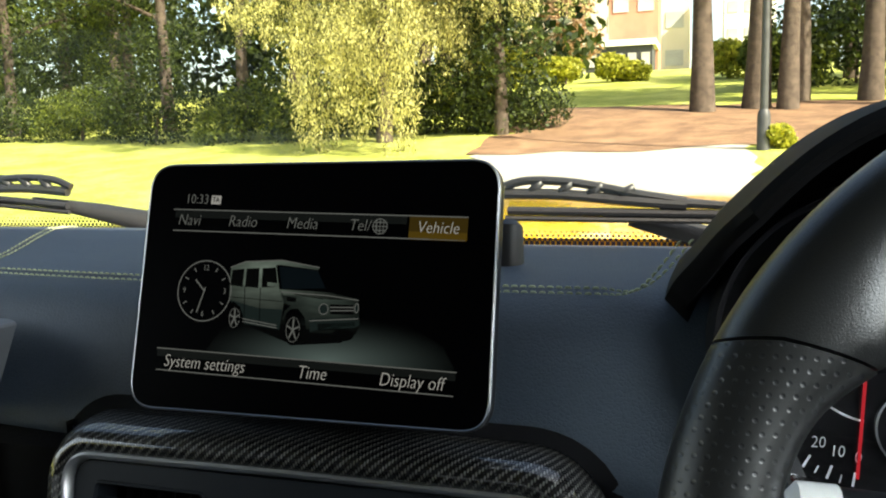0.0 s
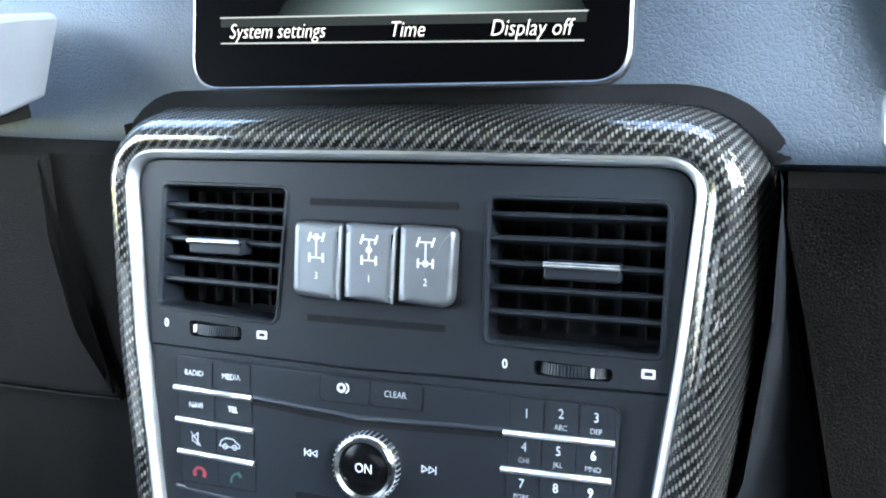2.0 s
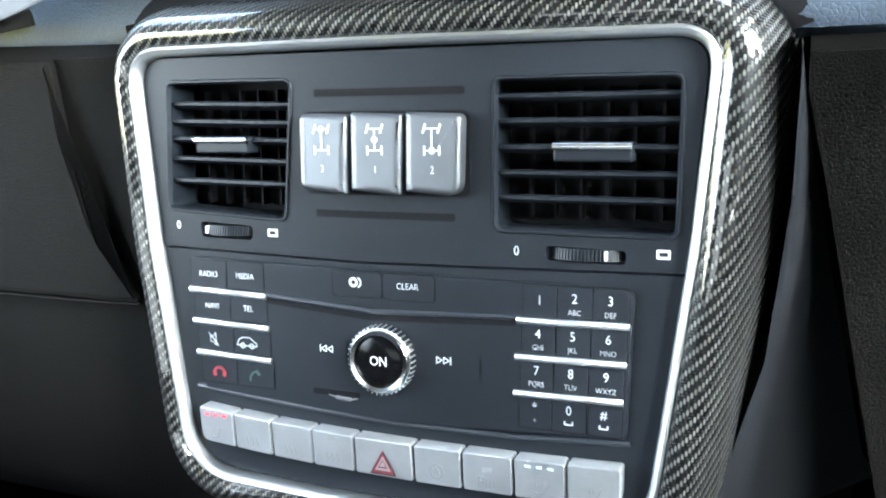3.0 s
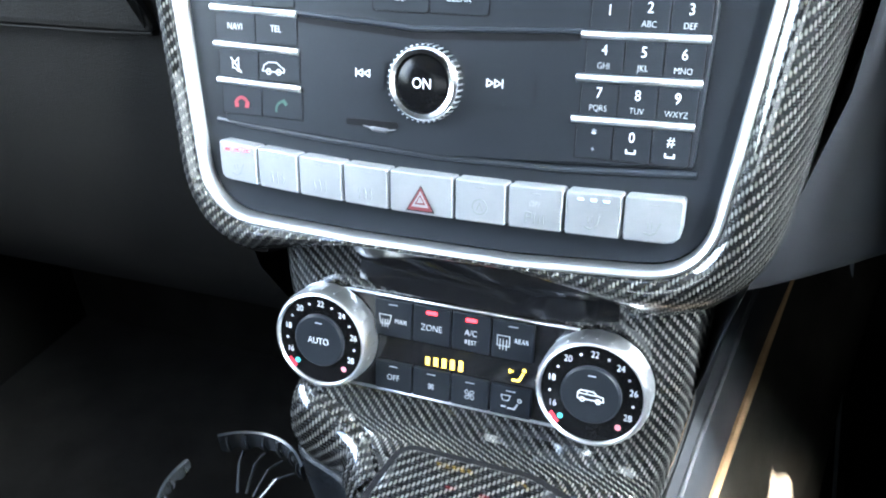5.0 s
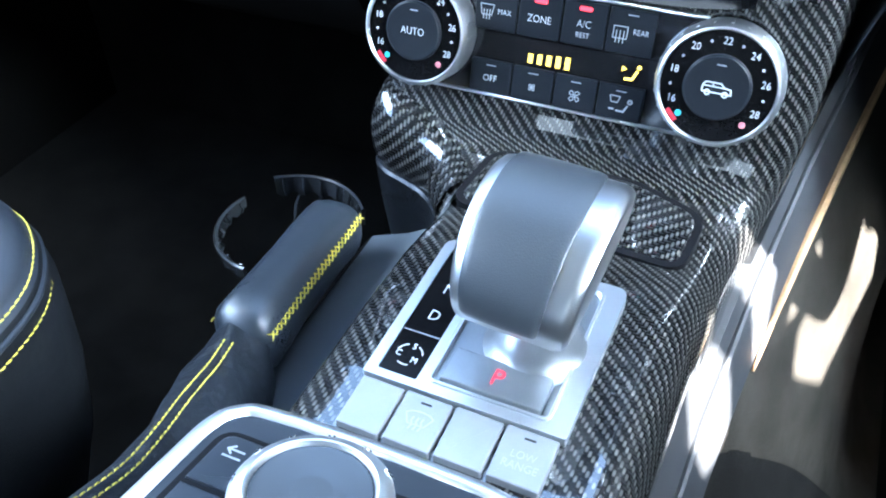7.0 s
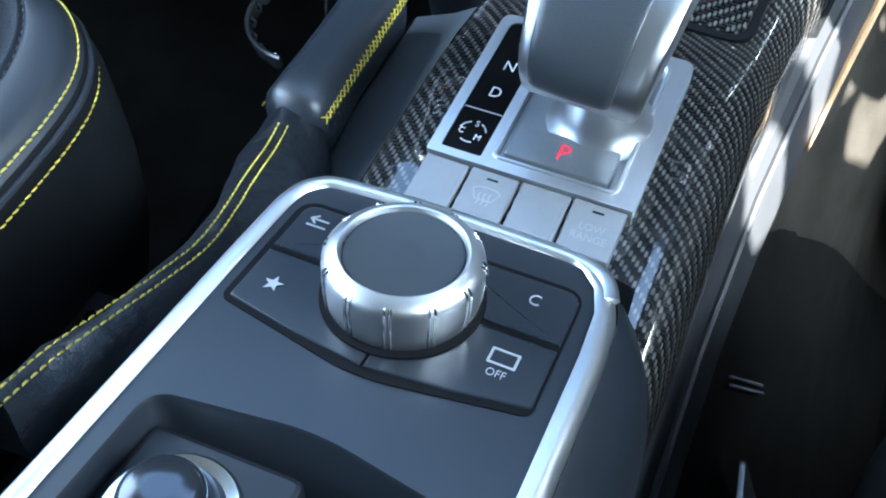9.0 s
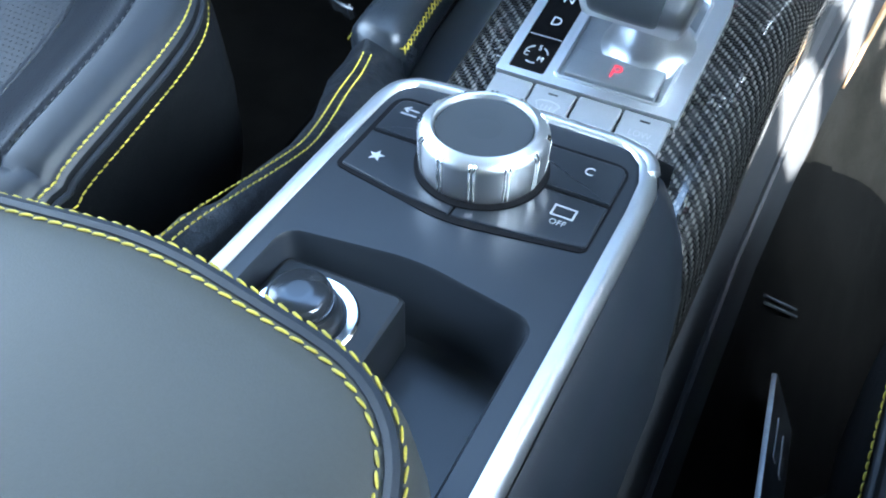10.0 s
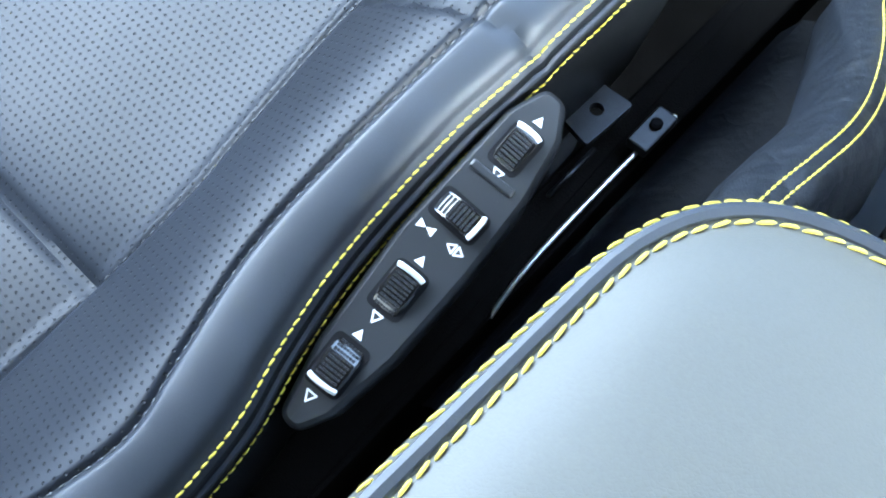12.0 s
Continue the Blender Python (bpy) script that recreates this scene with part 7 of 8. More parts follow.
for q in (0.0, 0.12, 0.3, 0.55, 0.8, 1.0):
    row = [(x + (panel_edge(z) - 0.004 - x) * q, 0.634 + 0.026 * q ** 1.4 - 0.16 * max(0, 1.40 - z) * (1 - q), z + 0.022 * q * (z < 1.35)) for x, z in EDGE_F]
    x, y, z = row[-1]
    row += [(x, y + 0.004, z - 0.006), (x - 0.002, y + 0.03, z - 0.009), (x - 0.004, y + 0.12, z - 0.01)]
    loops.append(row)
part("stack_flank", rings(bmesh.new(), loops, closed=False), M_FLANK, tunnel, "smooth charcoal flank of the stack")
part("stack_flank", rings(bmesh.new(), [[(-0.050, y, 1.345), (-0.062, y, 1.30), (-0.072, y, 1.26), (-0.082, y, 1.20)] for y in (0.61, 0.66, 0.75, 0.9)], closed=False), M_TUNNEL, tunnel, "smooth navy side of the tunnel")
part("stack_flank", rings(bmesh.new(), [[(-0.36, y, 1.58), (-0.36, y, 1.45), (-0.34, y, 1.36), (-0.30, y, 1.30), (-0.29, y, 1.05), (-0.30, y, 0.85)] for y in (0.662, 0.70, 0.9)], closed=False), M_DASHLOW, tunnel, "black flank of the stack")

# ---- gear selector ----
gear = thing("gear_selector", leaning(-0.163, 0.44, 1.241, 90), "satin aluminium gear selector with a leather-topped lever", "gear selector")
G = lambda pts: [(x * MM, y * MM) for x, y in pts]
gate = rounded([(-37.6 * MM, -38 * MM, 1 * MM), (38.5 * MM, -38.5 * MM, 1 * MM), (39.5 * MM, 38.5 * MM, 5 * MM), (-38 * MM, 40 * MM, 5 * MM)], 5)
hole = rounded([(-13.5 * MM, -32.5 * MM, 2 * MM), (30 * MM, -33 * MM, 2 * MM), (31 * MM, 33 * MM, 4 * MM), (-13 * MM, 33 * MM, 4 * MM)], 4)
strip = rounded([(-33.4 * MM, -34.6 * MM, 1 * MM), (-18 * MM, -34.8 * MM, 1 * MM), (-17.5 * MM, 36 * MM, 2 * MM), (-33.6 * MM, 36 * MM, 4 * MM)], 4)
part("gate_plate", holed(gate, [hole, strip], 0.0030, 0.006), M_SATIN, gear, "satin aluminium gate plate")
part("gate_lip", rings(bmesh.new(), [at(inset(hole, -1.4 * MM), 0.0030), at(inset(hole, -1.0 * MM), 0.0037), at(hole, 0.0037), at(inset(hole, 0.5 * MM), 0.0015)]), M_SATIN, gear)
part("gate_floor", rings(bmesh.new(), [[(x, y, 0.0010) for x, y in inset(hole, k * MM)] for k in (0, 3, 8)], False, True), M_WELL, gear, "silver lever well")
part("range_strip", slab(strip, -0.002, 0.0026, 0.0004), M_STRIP, gear, "gloss black drive range strip")
for s, v in (("R", 26.5), ("N", 11.5), ("D", -3.4)):
    text(s, gear, -25 * MM, v * MM, 0.0027, 7.6 * MM, M_PRINT, name="range_letter", bold=0.0001)
bm = stroke(G([(-33, -13.4), (-18.4, -13.6)]), 0.0005, 0.0027)
part("strip_line", bm, M_PRINTDIM, gear)
for s, x, v in (("S", -25.0, -20.6), ("C", -29.4, -25.2), ("M", -22.6, -26.8)):
    text(s, gear, x * MM, v * MM, 0.0027, 3.9 * MM, M_PRINT, name="range_letter", bold=0.0001)
bm = bmesh.new()
for a0, a1 in ((0.3, 1.1), (2.0, 2.9), (4.2, 5.0)):
    stroke(arc(-25.5 * MM, -24.8 * MM, 5.0 * MM, a0, a1, 6), 0.0005, 0.0027, bm)
part("arrow_symbol", bm, M_PRINT, gear)
pb = part("park_button", slab(rounded([(-10.6 * MM, -31.2 * MM, 1.2 * MM), (27.2 * MM, -31.6 * MM, 1.2 * MM), (27.4 * MM, -16.2 * MM, 1.2 * MM), (-10.6 * MM, -15.4 * MM, 1.2 * MM)], 4), 0.0, 0.0042, 0.0007), M_WELL, gear, "silver park button")
text("P", pb, 8.6 * MM, -24.0 * MM, 0.0044, 10.5 * MM, M_PLED, name="park_letter", bold=0.00015)
bx = (-37.2, -19.6, -0.9, 17.8, 37.4)
for k in range(4):
    x0, x1 = bx[k] + 0.5, bx[k + 1] - 0.5
    b = part("console_button", slab(rounded([((x0 + 0.3) * MM, -60.5 * MM, 0.8 * MM), ((x1 - 0.2) * MM, -60.8 * MM, 0.8 * MM), (x1 * MM, -39.2 * MM, 0.8 * MM), (x0 * MM, -38.8 * MM, 0.8 * MM)], 3), -0.004, 0.0020, 0.0007), M_BUTTON, gear, "silver push button")
    cx = (x0 + x1) / 2
    if k in (1, 3):
        part("indicator", box(cx * MM, -42.6 * MM, 4 * MM, 0.7 * MM, 0.001, 0.0022), M_DARK, b)
    if k == 3:
        text("LOW", b, cx * MM, -49.5 * MM, 0.0021, 4.4 * MM, M_PRINTDIM)
        text("RANGE", b, cx * MM, -53.8 * MM, 0.0021, 4.4 * MM, M_PRINTDIM)
    if k == 1:
        bm = bmesh.new()
        C = lambda pts: [((cx + x) * MM, y * MM) for x, y in pts]
        stroke(C([(-5, -48), (-3.5, -46.8), (0, -46.3), (3.5, -46.8), (5, -48), (3, -52), (-3, -52), (-5, -48)]), 0.0005, 0.0021, bm)
        for o in (-1.8, 0, 1.8):
            stroke(C([(o, -54), (o + 0.5, -52), (o - 0.3, -50.5), (o, -49)]), 0.0005, 0.0021, bm)
        part("button_symbol", bm, M_PRINTDIM, b)
lev = new("gear_lever")
lev.parent = gear
lev.matrix_local = Matrix.Translation((0.0155, 0.001, 0)) @ Matrix.Rotation(radians(-4), 4, 'Z')
tagged(lev, "satin silver gear lever with a charcoal leather pad")
part("lever_skirt", lathe([(0.021, -0.001), (0.0195, 0.002), (0.0165, 0.0045), (0.0138, 0.009), (0.0122, 0.016), (0.0118, 0.032)], 0, -0.002, 40), M_WELL, lev)
SIDE = [(-27, 30.0), (-28.5, 36.4), (-26, 45.2), (-19, 54.8), (-8, 62.0), (5, 66.0), (17, 66.4), (25, 62.8), (27, 55.6), (23, 47.6), (14, 40.4), (4, 34.8), (-8, 30.0), (-18, 28.0)]


def lever_body(half, sidepts, bulge, mat_, name, label, edge, shift=0.0):
    pts = smooth_path([(y * MM, z * MM, 0) for y, z in sidepts + [sidepts[0]]], 4)[:-1]
    cy, cz = sum(p.x for p in pts) / len(pts), sum(p.y for p in pts) / len(pts)
    loops = []
    for x, k in ((-half, 1 - edge * 3), (-half * 0.985, 1 - edge * 1.5), (-half * 0.93, 1 - edge * 0.5), (-half * 0.8, 1.0), (-half * 0.4, 1.0 + bulge), (0, 1.0 + bulge * 1.3), (half * 0.4, 1.0 + bulge), (half * 0.8, 1.0), (half * 0.93, 1 - edge * 0.5), (half * 0.985, 1 - edge * 1.5), (half, 1 - edge * 3)):
        taper = lambda z: 1.0 - 0.16 * (0.067 - z) / 0.037
        loops.append([(shift + x * taper(p.y), cy + (p.x - cy) * k, cz + (p.y - cz) * k) for p in pts])
    return part(name, rings(bmesh.new(), loops, True, True), mat_, lev, label)


lever_body(0.0244, SIDE, 0.0, M_LEVER, "lever_head", "satin silver sides", 0.06, -0.0021)
PADS = [(-28.4, 33.6), (-29.6, 37.4), (-27.4, 46.0), (-20, 55.9), (-8.6, 63.3), (5, 67.4), (17, 67.8), (25, 64.4), (22, 57.2), (8, 52.4), (-6, 46.0), (-18, 38.0)]
lever_body(0.0166, PADS, 0.008, M_LEVERPAD, "leather_pad", "charcoal leather grip pad", 0.03, -0.0046)

# ---- controller panel ----
com = thing("controller_panel", leaning(-0.163, 0.298, 1.297, 102.6), "black rotary controller panel with satin edge trim", "controller panel")
plate = rounded([(-44 * MM, -150 * MM, 0), (43.5 * MM, -150 * MM, 0), (45 * MM, 49.5 * MM, 11 * MM), (0, 51 * MM, 60 * MM), (-45 * MM, 48.5 * MM, 11 * MM)], 8)
tray = rounded([(-37.5 * MM, -120 * MM, 4 * MM), (37 * MM, -120 * MM, 4 * MM), (37 * MM, -30 * MM, 7 * MM), (0, -24.5 * MM, 60 * MM), (-38 * MM, -30.5 * MM, 7 * MM)], 6)
part("plate", holed(plate, [tray], 0.0, 0.004), M_PANEL, com, "satin black plate")
part("tray", rings(bmesh.new(), [at(tray, 0.0), at(inset(tray, 0.8 * MM), -0.0012), at(inset(tray, 1.6 * MM), -0.024), at(inset(tray, 4 * MM), -0.027)], False, True), M_PANEL, com, "deep black oddments tray")
part("tray_step", slab(rounded([(-36.5 * MM, -118 * MM, 2 * MM), (3.5 * MM, -118 * MM, 2 * MM), (1.5 * MM, -31.5 * MM, 3.5 * MM), (-36.5 * MM, -33 * MM, 4 * MM)], 4), -0.026, -0.0075, 0.0016), M_PLASTIC, com, "raised black housing of the lighter")
LX, LY = -19.5 * MM, -51 * MM
lighter = thing("cigarette_lighter", leaning(-0.163, 0.298, 1.297, 102.6) @ Matrix.Translation((LX, LY, -0.0075)), "black cigarette lighter in a chromed socket", "cigarette lighter")
part("socket_ring", lathe([(0.0150, -0.003), (0.0150, 0.0006), (0.0143, 0.0012), (0.0118, 0.0008), (0.0112, -0.004)], seg=40, cap=False), M_CHROME, lighter, "chromed socket ring")
part("well", lathe([(0.0115, -0.006), (0.0112, -0.003)], seg=32), M_DARK, lighter)
part("stem", lathe([(0.0105, -0.005), (0.0105, 0.004), (0.0095, 0.006)], seg=32), M_PLASTIC, lighter)
part("knob", lathe([(0.0072, 0.003), (0.0076, 0.0042), (0.0086, 0.0052), (0.0089, 0.0066), (0.0088, 0.0088), (0.0082, 0.0102), (0.0070, 0.0110), (0.003, 0.0113)], seg=40), M_KNOB, lighter, "dark polished knob")
part("plate_body", rings(bmesh.new(), [at(inset(plate, -0.5 * MM), -0.003), at(inset(plate, -0.5 * MM), -0.048)]), M_PLASTIC, com)
strip_l = smooth_path([(-44.6 * MM, -150 * MM, 0), (-45.0 * MM, -60 * MM, 0), (-45.8 * MM, 20 * MM, 0), (-45.2 * MM, 40 * MM, 0), (-41 * MM, 47.5 * MM, 0), (-33 * MM, 50.2 * MM, 0), (-5 * MM, 51.6 * MM, 0), (20 * MM, 51.4 * MM, 0), (34 * MM, 50.6 * MM, 0), (42 * MM, 47 * MM, 0), (45.4 * MM, 40 * MM, 0)], 6)
part("trim_strip", tube([p + Vector((0, 0, 0.0002)) for p in strip_l], 0.0024, 10, flat=0.55, up=(0, 0, 1)), M_SATIN, com, "satin silver trim strip")
sec = [(43.6, 0.6), (45, 1.2), (46.8, 1.0), (48.4, 0.0), (49.4, -1.6), (49.8, -2.6)]
loops = []
for v, k in ((-150, 0), (-60, 0), (20, 0), (34, -0.6), (42, -3.0), (47, -7.5), (50, -13)):
    loops.append([((x + k + (v < -50) * (-0.6)) * MM, v * MM, z * MM) for x, z in sec])
part("silver_flank", rings(bmesh.new(), loops, closed=False), M_SATIN, com, "broad satin silver side trim")
loops = [[((49.7 + k) * MM, v * MM, -0.0024), ((53.4 + k) * MM, v * MM, -0.0050), ((58.0 + k) * MM, v * MM, -0.0125), ((62.5 + k) * MM, v * MM, -0.023), ((66 + k) * MM, v * MM, -0.042), ((67.5 + k) * MM, v * MM, -0.078)] for v, k in ((-150, 0), (-60, 0), (20, 0), (36, -1.5), (45, -5), (50, -12))]
part("lower_flank", rings(bmesh.new(), loops, closed=False), M_PANEL, com, "charcoal lower flank")
part("front_lip", rings(bmesh.new(), [[(x * MM, (51.5 - 6 * ((x - 5) / 50) ** 4) * MM, z) for x in np.linspace(-45, 50, 16)] for z in (-0.0005, -0.010, -0.045)], closed=False), M_PANEL, com)
corner = smooth_path([(49.6, 16, 0), (49.2, 32, 0), (47.2, 41, 0), (43, 46.6, 0), (37, 50, 0), (24, 51.4, 0)], 5)
part("front_corner", rings(bmesh.new(), [[(p.x * MM, p.y * MM, z) for p in corner] for z in (-0.0016, -0.012, -0.055)], closed=False), M_PANEL, com, "charcoal corner below the trim")
# keys round the knob
pad = rounded([(-39.6 * MM, -0.2 * MM, 2 * MM), (0, -7.5 * MM, 50 * MM), (38.3 * MM, -0.8 * MM, 2 * MM), (38.6 * MM, 38.6 * MM, 5 * MM), (-39.8 * MM, 38.8 * MM, 5 * MM)], 6)
part("key_gap", slab(inset(pad, -1.0 * MM), -0.003, 0.0004), M_DARK, com)
for sgn in (-1, 1):
    xo = 39 * sgn
    for v0, v1, top_ in ((19.6, 38.2, True), (0.0, 18.4, False)):
        if top_:
            q = [(xo * MM, v0 * MM, 0.5 * MM), (xo * MM, v1 * MM, 4.5 * MM), (0.3 * sgn * MM, v1 * MM, 0.3 * MM), (0.3 * sgn * MM, v0 * MM, 0.3 * MM)]
        else:
            q = [(0.0 + 0.3 * sgn * MM, -5.6 * MM, 0), (xo * 0.5 * MM, -3.6 * MM, 20 * MM), (xo * MM, 0.0, 1.5 * MM), (xo * MM, v1 * MM, 0.5 * MM), (0.3 * sgn * MM, v1 * MM, 0.3 * MM)]
        pts = rounded(q, 4)
        area = sum(pts[i - 1][0] * pts[i][1] - pts[i][0] * pts[i - 1][1] for i in range(len(pts)))
        if area < 0:
            pts = pts[::-1]
        part("key", slab(inset(pts, 0.0002), -0.002, 0.0010, 0.0006), M_PANEL, com, "satin black key")
kz2 = 0.0011
bm = poly([(-31 * MM + r * MM * math.sin(a), 7.6 * MM + r * MM * math.cos(a)) for k in range(10) for a, r in ((k * math.pi / 5, 2.7 if k % 2 == 0 else 1.1),)][::-1], kz2)
part("star_symbol", bm, M_PRINTMID, com)
bm = bmesh.new()
stroke(G([(-35, 30.4), (-29.8, 30.4)]), 0.0006, kz2, bm)
stroke(G([(-35, 33.0), (-30, 33.0)]), 0.0006, kz2, bm)
stroke(G([(-33.4, 34.4), (-35, 33.0), (-33.4, 31.6)]), 0.0006, kz2, bm)
part("back_symbol", bm, M_PRINTMID, com)
text("C", com, 28.6 * MM, 31.0 * MM, kz2, 5.2 * MM, M_PRINTMID, bold=0.0001)
bm = stroke(G([(25.2, 8.4), (31.6, 8.4), (31.6, 12.6), (25.2, 12.6), (25.2, 8.4)]), 0.0006, kz2)
part("screen_symbol", bm, M_PRINTMID, com)
text("OFF", com, 28.2 * MM, 5.6 * MM, kz2, 3.2 * MM, M_PRINTMID)
ctl = thing("rotary_controller", leaning(-0.163, 0.298, 1.297, 102.6) @ Matrix.Translation((-1.0 * MM, 18.5 * MM, 0.0)), "large satin silver rotary knob with a dark top", "rotary knob")
part("plinth", lathe([(20.6 * MM, -0.001), (20.4 * MM, 0.0016), (18.5 * MM, 0.002)], seg=64), M_DARK, ctl)
part("knob_body", lathe([(18.3 * MM, 0.0016), (18.9 * MM, 0.0030), (19.3 * MM, 0.0070), (19.4 * MM, 0.0128), (19.2 * MM, 0.0140), (18.5 * MM, 0.0149), (17.0 * MM, 0.0159), (15.6 * MM, 0.0165), (15.1 * MM, 0.0163), (14.6 * MM, 0.0150)], seg=96, cap=False), M_SATIN, ctl, "satin silver knob")
part("top_cap", lathe([(14.6 * MM, 0.013), (14.3 * MM, 0.0152), (12 * MM, 0.0150), (5 * MM, 0.0146)], seg=64), M_KNOBTOP, ctl, "dark satin top")
for k in range(12):
    a = k * math.pi / 6 + 0.26
    for o in (-0.035, 0.035):
        bm = bmesh.new()
        c, s = math.cos(a + o), math.sin(a + o)
        tube([(c * r * MM, s * r * MM, z) for r, z in ((18.9, 0.0030), (19.35, 0.0075), (19.45, 0.0128), (19.15, 0.0142), (18.2, 0.0152))], 0.00040, 6, bm=bm)
        part("grip_rib", bm, M_CHROME, ctl)

# ---- armrest ----
arm = thing("armrest", Matrix.Translation((-0.192, 0.0, 1.358)), "grey-black leather armrest with yellow double stitching", "armrest")
A = rounded([(-0.077, -0.34, 0.03), (0.077, -0.34, 0.03), (0.077, 0.12, 0.1), (0.0735, 0.2225, 0.040), (0.0, 0.2325, 0.12), (-0.0735, 0.2225, 0.042), (-0.077, 0.12, 0.1)], 12)
lv = [(0.010, -0.075), (0.002, -0.060), (0.0, -0.030), (0.0004, -0.012), (0.0018, -0.0055), (0.0045, -0.0022), (0.0062, -0.0026), (0.0078, -0.0016), (0.012, 0.0012)]
loops = [at(inset(A, d), z) for d, z in lv]
rest = inset(A, 0.012)
for k, z in ((0.9, 0.0032), (0.78, 0.0050), (0.6, 0.0066), (0.4, 0.0075), (0.2, 0.0079)):
    loops.append([(x * k, -0.06 + (y + 0.06) * (0.45 + 0.55 * k), z) for x, y in rest])
part("cushion", rings(bmesh.new(), loops, True, True), M_ARM, arm, "smooth grey-black leather", flat_caps=False)
for d, z, sl in ((0.0020, -0.0042, 0.14), (0.0066, -0.0019, -0.14)):
    loop_ = [Vector((x, y, z)) for x, y in inset(A, d)]
    part("stitching", stitches(loop_ + [loop_[0]], 0.0036, 0.0031, 0.00034, (0, 0, 1), sl), M_STITCH, arm, "yellow sewn seam")
loop_ = [Vector((x, y, -0.0034)) for x, y in inset(A, 0.0043)]
part("piping", tube(loop_, 0.0018, 8, closed=True), M_LEATHER, arm, "black leather welt between the seams")
part("hinge_box", box(0.0, -0.05, 0.115, 0.50, -0.13, -0.07, 0.02, 0.004), M_PLASTIC, arm)

# ---- handbrake ----
hb = thing("handbrake", Matrix.Translation((-0.278, 0.428, 1.192)), "leather handbrake lever with yellow stitching and a gaiter", "handbrake")
loops = []
for y, w, h, z in ((-0.004, 0.010, 0.010, 0.007), (0.0, 0.0145, 0.0165, 0.007), (0.004, 0.0160, 0.0182, 0.007), (0.016, 0.0158, 0.0176, 0.0068), (0.03, 0.0151, 0.0168, 0.0065), (0.05, 0.0147, 0.0164, 0.0055), (0.07, 0.0149, 0.0164, 0.0045), (0.084, 0.0153, 0.0164, 0.0028), (0.091, 0.0148, 0.0158, 0.002), (0.0965, 0.0128, 0.0132, 0.001), (0.099, 0.006, 0.006, 0.0)):
    loops.append([(w * math.copysign(abs(math.cos(a)) ** 0.7, math.cos(a)) - 0.06 * y, y, z + h * math.copysign(abs(math.sin(a)) ** 0.7, math.sin(a))) for a in np.linspace(0, 2 * math.pi, 25)[:-1]])
part("grip", rings(bmesh.new(), loops, True, True), M_GRIP, hb, "smooth black leather grip")
bm = bmesh.new()
for sl in (0.72, -0.72):
    stitches([(0.0152 - 0.06 * y - 0.012 * max(0, y - 0.08), y, 0.0158 - 0.05 * y) for y in np.linspace(0.001, 0.094, 10)], 0.0036, 0.0062, 0.00042, (0.8, 0, 0.6), sl, bm)
part("cross_stitching", bm, M_STITCH, hb, "yellow crossed stitching")
part("stitching", stitches([(-0.0160 - 0.06 * y, y, 0.0135 - 0.05 * y) for y in np.linspace(0.0, 0.091, 10)], 0.0036, 0.0034, 0.0004, (-0.5, 0, 1)), M_STITCH, hb, "yellow sewn seam")
BOOT = [(-0.001, 0.002, 0.006, 0.0125, 0.014), (0.004, -0.012, 0.004, 0.016, 0.017), (0.0085, -0.028, 0.006, 0.019, 0.019), (0.0175, -0.053, 0.016, 0.019, 0.022), (0.024, -0.073, 0.022, 0.0185, 0.024), (0.0285, -0.093, 0.026, 0.019, 0.027), (0.0295, -0.113, 0.032, 0.02, 0.03), (0.028, -0.133, 0.036, 0.02, 0.034), (0.026, -0.153, 0.041, 0.019, 0.036), (0.025, -0.173, 0.048, 0.016, 0.034)]
loops = []
for i, (x, y, z, w, h) in enumerate(BOOT):
    loops.append([(x + w * math.cos(a) * (1 + 0.05 * math.sin(5 * a + i)) * (1 + 0.22 * max(0, -math.sin(a))) * (1.0 if y > -0.04 else 0.88), y + 0.004 * math.sin(3 * a + i * 1.7), z + h * (math.sin(a) if math.sin(a) > 0 else 1.8 * math.sin(a)) * (1 + 0.06 * math.sin(4 * a + 2.1 * i))) for a in np.linspace(0, 2 * math.pi, 29)[:-1]])
bm = rings(bmesh.new(), loops, True, True)
bmesh.ops.subdivide_edges(bm, edges=bm.edges[:], cuts=1, use_grid_fill=True, smooth=0.8)
part("gaiter", bm, M_BOOT, hb, "creased black leather gaiter")
for o in (-0.0035, 0.0035):
    path = [(x + o * 0.62, y, z + h * 1.045 + 0.0004) for x, y, z, w, h in BOOT[1:]]
    part("stitching", stitches(smooth_path(path, 5), 0.0030, 0.0024, 0.00038, (0, 0, 1)), M_STITCH, hb, "yellow sewn seam")

cup = thing("cup_holder", Matrix.Translation((-0.392, 0.615, 1.08)), "dark plastic folding cup holder with open curved arms", "cup holder")
